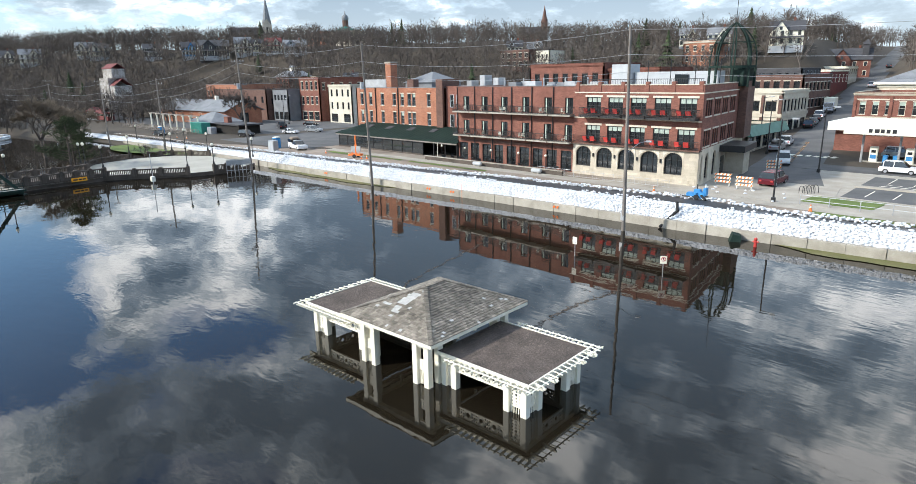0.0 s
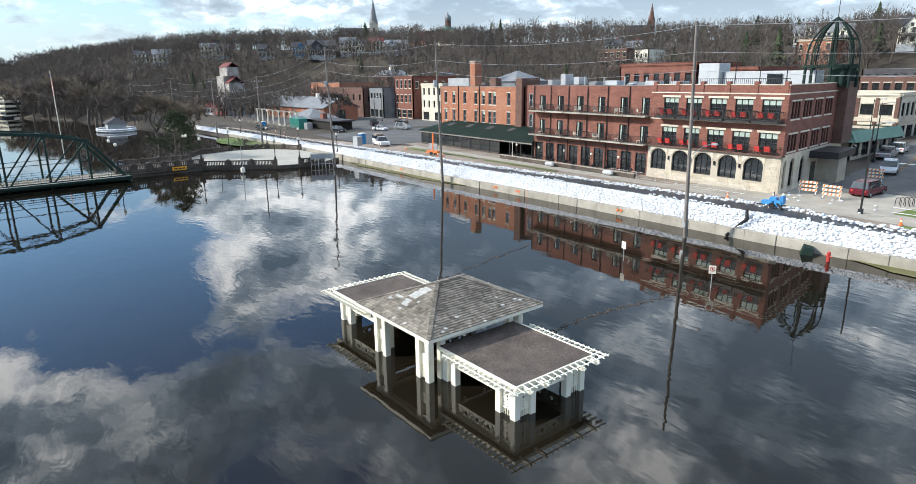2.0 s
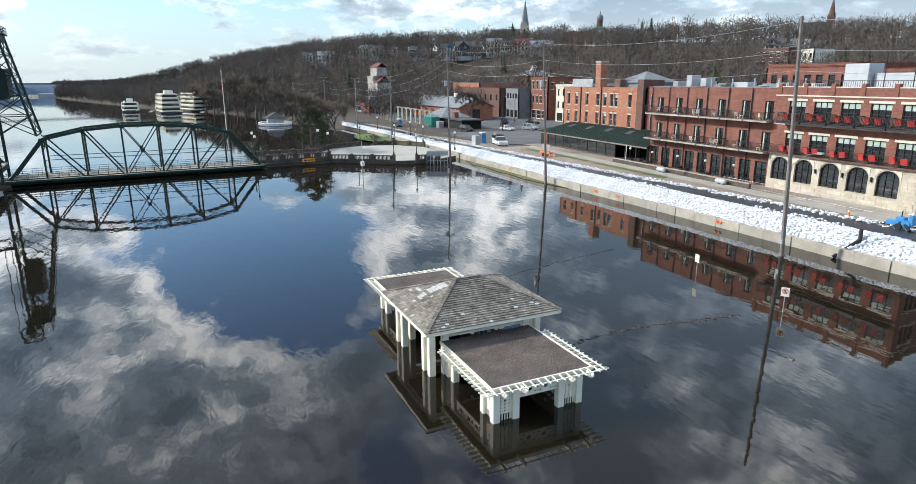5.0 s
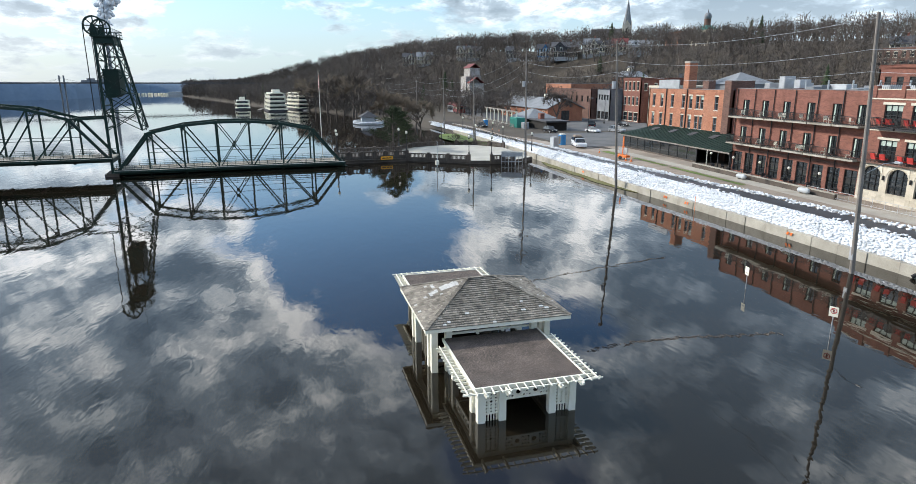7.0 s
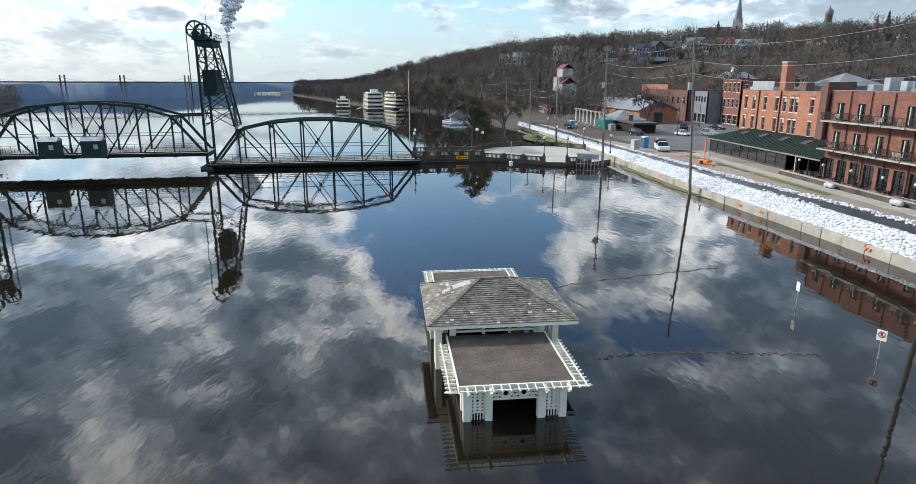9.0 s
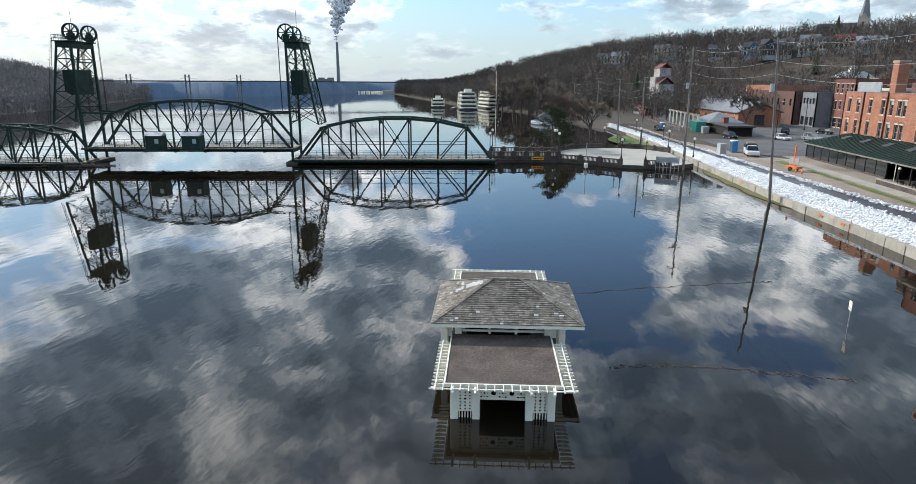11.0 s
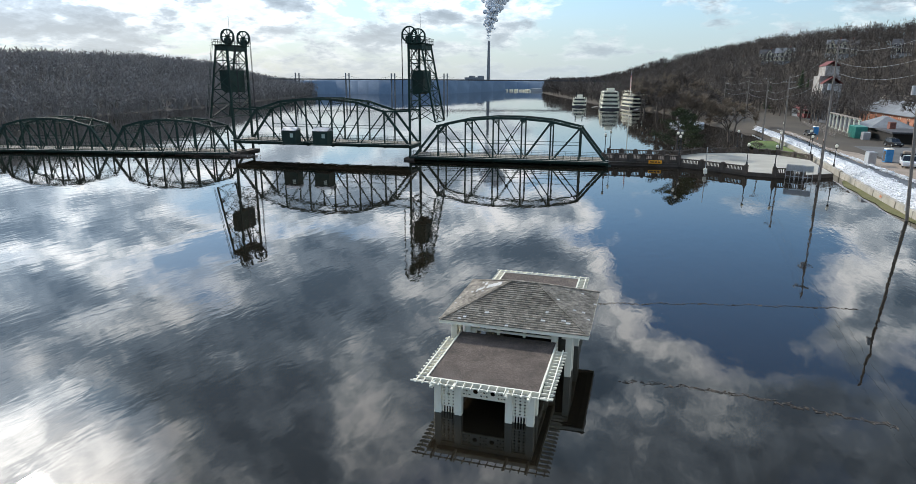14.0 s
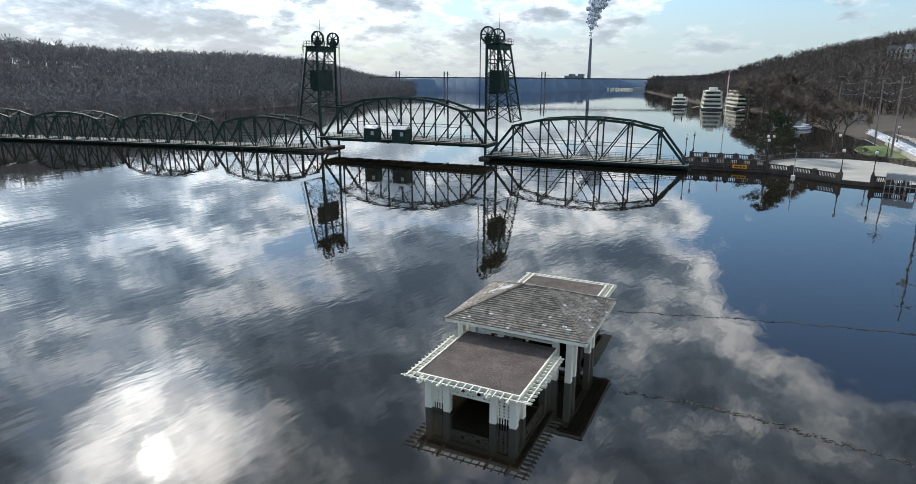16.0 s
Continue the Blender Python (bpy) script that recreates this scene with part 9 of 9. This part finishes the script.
# ---- pumps, barricades, small things on the dry side ----
cm = thing("water_pump", "blue towable pump engine beside the sidewalk", "pump", (-30.6, 68.4, 2.05), 8)
part("tank", Geo().cbox(-1.1, 0.1, -0.4, 0.4, 0.35, 0.75, 0.08), BLUE, cm)
part("engine", Geo().cbox(-0.3, 0.45, -0.35, 0.35, 0.75, 1.15, 0.06), BLUE, cm)
part("control_box", Geo().cbox(0.75, 1.15, -0.35, 0.35, 0.5, 1.35, 0.05), BLUE, cm)
part("volute", Geo().tube((0.6, -0.45, 0.55), (0.6, 0.25, 0.55), 0.38, None, 14), BLUE, cm)
part("exhaust", Geo().tube((0.0, 0.1, 1.1), (0.0, 0.1, 1.7), 0.05, None, 8), BLACK_METAL, cm)
part("lamp", Geo().ball((0.95, 0, 1.5), 0.14, 8, 6), WHITE, cm)
part("frame", Geo().beam((-1.5, -0.38, 0.3), (1.2, -0.38, 0.3), 0.09).beam((-1.5, 0.38, 0.3), (1.2, 0.38, 0.3), 0.09).beam((-1.5, -0.4, 0.3), (-1.5, 0.4, 0.3), 0.09), BLACK_METAL, cm)
for s in (-1, 1):
    part("wheel", Geo().tube((0.1, s * 0.48, 0.3), (0.1, s * 0.64, 0.3), 0.3, None, 12), RUBBER, cm)
part("drawbar", Geo().tube((-1.5, 0, 0.32), (-2.4, 0, 0.25), 0.05, None, 6), BLACK_METAL, cm)
part("outlet", Geo().tube((0.6, -0.4, 0.5), (1.3, -1.0, 0.15), 0.13, None, 8), RUBBER, cm)


def barricade(x, y, rz):
    b = thing("barricade", "white and orange striped road barricade", "barricade", (x, y, 2.06), rz, "road barricades")
    for s in (-1, 1):
        part("upright", Geo().box(s * 0.85 - 0.04, s * 0.85 + 0.04, -0.04, 0.04, 0, 1.6), WHITE, b)
        part("foot", Geo().box(s * 0.85 - 0.05, s * 0.85 + 0.05, -0.6, 0.6, 0, 0.08), METAL, b)
    for z in (0.45, 0.9, 1.35):
        bd = part("board", Geo().box(-1.0, 1.0, -0.07, -0.042, z, z + 0.26), WHITE, b)
        for i in range(5):
            u = -0.95 + i * 0.42
            part("stripe", Geo().slab([(u, -0.075, z + 0.004), (u + 0.18, -0.075, z + 0.004), (u + 0.28, -0.075, z + 0.256), (u + 0.1, -0.075, z + 0.256)], (0, 0.004, 0)), ORANGE, bd)
    return b


barricade(-32.0, 78.6, 10)
barricade(-28.9, 77.6, 4)
barricade(-31.5, 95, 20)


def cone(x, y, z):
    c = thing("traffic_cone", "orange traffic cone with white band", "cone", (x, y, z), 0, "traffic cones")
    part("body", Geo().tube((0, 0, 0.03), (0, 0, 0.7), 0.16, 0.03, 10), ORANGE, c)
    part("band", Geo().tube((0, 0, 0.36), (0, 0, 0.5), 0.105, 0.078, 10), WHITE, c)
    part("foot", Geo().box(-0.19, 0.19, -0.19, 0.19, 0, 0.035), ORANGE, c)


for p in ((-19.0, 69.4, 2.1), (-91.2, 65.6, 2.05), (-90.4, 66.2, 2.05), (-97, 67, 2.05), (-104, 66.5, 2.05), (-165, 61.5, 1.9), (-160, 62, 1.9), (-36.5, 69.5, 2.05)):
    cone(*p)
ls = thing("message_trailer", "orange towable arrow board trailer", "trailer", (-93.6, 66.2, 2.04), 20)
part("frame", Geo().box(-1.2, 1.2, -0.5, 0.5, 0.4, 0.75), ORANGE, ls)
part("mast", Geo().box(-0.1, 0.1, -0.1, 0.1, 0.75, 4.0), ORANGE, ls)
part("brace", Geo().beam((-0.9, 0, 0.75), (0, 0, 2.6), 0.1).beam((0.9, 0, 0.75), (0, 0, 2.6), 0.1), ORANGE, ls)
part("panel", Geo().box(-1.0, 1.0, -0.06, 0.06, 1.0, 2.1), METAL, ls)
for s in (-1, 1):
    part("wheel", Geo().tube((0, s * 0.55, 0.33), (0, s * 0.75, 0.33), 0.33, None, 12), RUBBER, ls)
for i, (x, y, mt, lb) in enumerate(((-120.5, 65.2, BLUE, "blue portable toilet with brown door"), (-181, 63.5, BLUE, "blue portable toilet by the trail"))):
    pt = thing("portable_toilet", lb, "portable toilet", (x, y, 2.04 if i == 0 else 1.75), 10, "portable toilets")
    part("body", Geo().cbox(-0.6, 0.6, -0.6, 0.6, 0, 2.2, 0.05), mt, pt)
    part("door", Geo().box(-0.4, 0.4, -0.64, -0.604, 0.15, 1.95), BARK, pt)
    part("roof", Geo().cbox(-0.62, 0.62, -0.62, 0.62, 2.2, 2.4, 0.12), WHITE, pt)
cb = thing("pump_cabinet", "pale grey steel pump cabinet on the berm", "cabinet", (-114.6, 61.2, 1.9), 6)
part("body", Geo().cbox(-0.9, 0.9, -0.6, 0.6, 0, 2.4, 0.04), METAL, cb)
part("door", Geo().box(-0.8, 0.8, -0.63, -0.604, 0.2, 2.2), PALE, cb)
part("base", Geo().box(-1.0, 1.0, -0.7, 0.7, -0.3, 0.0), CONCRETE, cb)
for i, x in enumerate((-68.6, -56.6)):
    tk = thing("gas_tank", "pale grey gas tank behind the patio wall", "tank", (x, 71.9, 2.06), 5, "gas tanks")
    tk.scale = (0.75, 0.75, 0.75)
    part("vessel", Geo().tube((-0.8, 0, 0.55), (0.8, 0, 0.55), 0.42, None, 14), PALE, tk)
    for s in (-1, 1):
        part("cap", Geo().ball((s * 0.8, 0, 0.55), 0.41, 12, 8), PALE, tk, "", True)
        part("saddle", Geo().box(s * 0.5 - 0.08, s * 0.5 + 0.08, -0.3, 0.3, 0, 0.3), CONCRETE, tk)
# street lamps with dark masts
for x, y in ((-23.6, 72.2), (-26.4, 97.8), (-42.0, 118.0), (-38.5, 112.0), (-183, 104), (-150, 84)):
    m = thing("mast_lamp", "tall dark steel street lamp mast", "street lamp", (x, y, town_height(x, y) + 0.06), 0, "street lamp masts")
    part("pole", Geo().tube((0, 0, 0), (0, 0, 9.0), 0.11, 0.07, 8), BLACK_METAL, m)
    part("base", Geo().cbox(-0.2, 0.2, -0.2, 0.2, 0, 0.5, 0.03), BLACK_METAL, m)
    part("arm", Geo().tube((0, 0, 8.8), (1.1, 0.3, 9.1), 0.05, None, 6), BLACK_METAL, m)
    part("head", Geo().cbox(0.9, 1.6, 0.15, 0.45, 9.0, 9.18, 0.03), METAL, m)
rk = thing("bike_rack", "black steel hoop bicycle rack", "rack", (-22.8, 79.0, 2.04), 60)
for i in range(5):
    g = Geo()
    last = None
    for j in range(9):
        a = math.pi * j / 8
        q = Vector((i * 0.5, -0.4 * math.cos(a), 0.55 + 0.4 * math.sin(a))) if 0 < j < 8 else Vector((i * 0.5, -0.4 * math.cos(a), 0))
        if last is not None:
            g.tube(last, q, 0.035, None, 6)
        last = q
    part("hoop", g, BLACK_METAL, rk)
for x0, x1, y in ((-21.0, 30.0, 72.6),):
    fn = thing("pipe_fence", "low galvanised pipe fence along the walk", "fence", (x0, y, 2.04))
    n = 18
    for i in range(n + 1):
        part("post", Geo().tube(((x1 - x0) * i / n, 0, 0), ((x1 - x0) * i / n, 0, 1.05), 0.04, None, 6), METAL, fn)
    for z in (0.55, 1.05):
        part("rail", Geo().tube((0, 0, z), (x1 - x0, 0, z), 0.03, None, 6), METAL, fn)


# ---- small things along the waterfront ----
wc = thing("balcony_chair", "small white metal chair on a hotel balcony", "chair", (0, 0, -50), 0, "white balcony chairs")
part("seat", Geo().cbox(-0.24, 0.24, -0.24, 0.24, 0.4, 0.46, 0.02), WHITE, wc)
part("backrest", Geo().cbox(-0.24, 0.24, 0.2, 0.25, 0.46, 0.88, 0.02), WHITE, wc)
for sx in (-0.2, 0.2):
    for sy in (-0.2, 0.2):
        part("leg", Geo().tube((sx, sy, 0), (sx, sy, 0.4), 0.02, None, 6), WHITE, wc)
rng = random.Random(31)
for i in range(6):
    for z in (4.5, 8.4):
        for k in range(1 + rng.randrange(2)):
            copy_thing(wc, pose(-77.5 + 0.3 + i * 4.05 + 2.3 + 0.6 * k + rng.uniform(-0.2, 0.2), 75.6, 2.0 + z + 0.005, 0, 0, rng.uniform(0, 360)))

pl = thing("patio_lamp", "slim patio lamp post with white globe", "lamp", (0, 0, -50), 0, "patio lamps")
part("post", Geo().tube((0, 0, 0), (0, 0, 2.4), 0.04, None, 8), BLACK_METAL, pl)
part("globe", Geo().ball((0, 0, 2.55), 0.19, 12, 8), WHITE, pl, "white globe", True)
part("foot", Geo().cbox(-0.15, 0.15, -0.15, 0.15, 0, 0.06, 0.02), BLACK_METAL, pl)
for x, y in ((-78.5, 73.5), (-72.8, 73.4), (-67.0, 73.4), (-61.2, 73.3), (-56.0, 73.3)):
    copy_thing(pl, pose(x, y, 2.03))

# lamp arm on the pole beside the hotel
la = thing("pole_lamp", "street lamp head on a bent arm fixed to a pole", "street lamp", (-32.75, 56.1, 9.2))
part("arm", Geo().tube((0, 0.1, -0.9), (0.9, 0.9, 0.1), 0.035, None, 6).tube((0.9, 0.9, 0.1), (1.5, 1.4, 0.25), 0.035, None, 6), METAL, la)
part("head", Geo().cbox(1.35, 1.95, 1.3, 1.6, 0.17, 0.34, 0.05), METAL, la)

# stray sandbags and a kerb of rubble by the barricades
for i in range(16):
    x, y = rng.uniform(-36, -21), rng.uniform(71.8, 77.5)
    sb = tagged(part("stray_sandbag", shared_bags[i % 4], None), "stray white sandbag lying on the pavement", "sandbag", "stray sandbags")
    sb.matrix_basis = pose(x, y, 2.17, rng.uniform(-8, 8), rng.uniform(-8, 8), rng.uniform(0, 180))

# temporary mesh fence along the walk
tf = thing("mesh_fence", "low grey wire fence beside the sidewalk", "fence", (-57, 72.75, 2.03))
for i in range(14):
    part("post", Geo().tube((i * 1.6, 0, 0), (i * 1.6, 0, 1.0), 0.025, None, 6), METAL, tf)
for z in (0.15, 0.95):
    part("rail", Geo().tube((0, 0, z), (20.8, 0, z), 0.018, None, 6), METAL, tf)
for i in range(52):
    part("wire", Geo().tube((0.2 + i * 0.4, 0, 0.15), (0.2 + i * 0.4, 0, 0.95), 0.006, None, 4, False), METAL, tf)

# the first of each repeated thing was only a pattern: take it away
for ob in [o for o in bpy.data.objects if o.parent is None and o.type in ("EMPTY", "MESH") and o.matrix_basis.translation.z < -40]:
    for ch in list(ob.children_recursive):
        bpy.data.objects.remove(ch)
    bpy.data.objects.remove(ob)
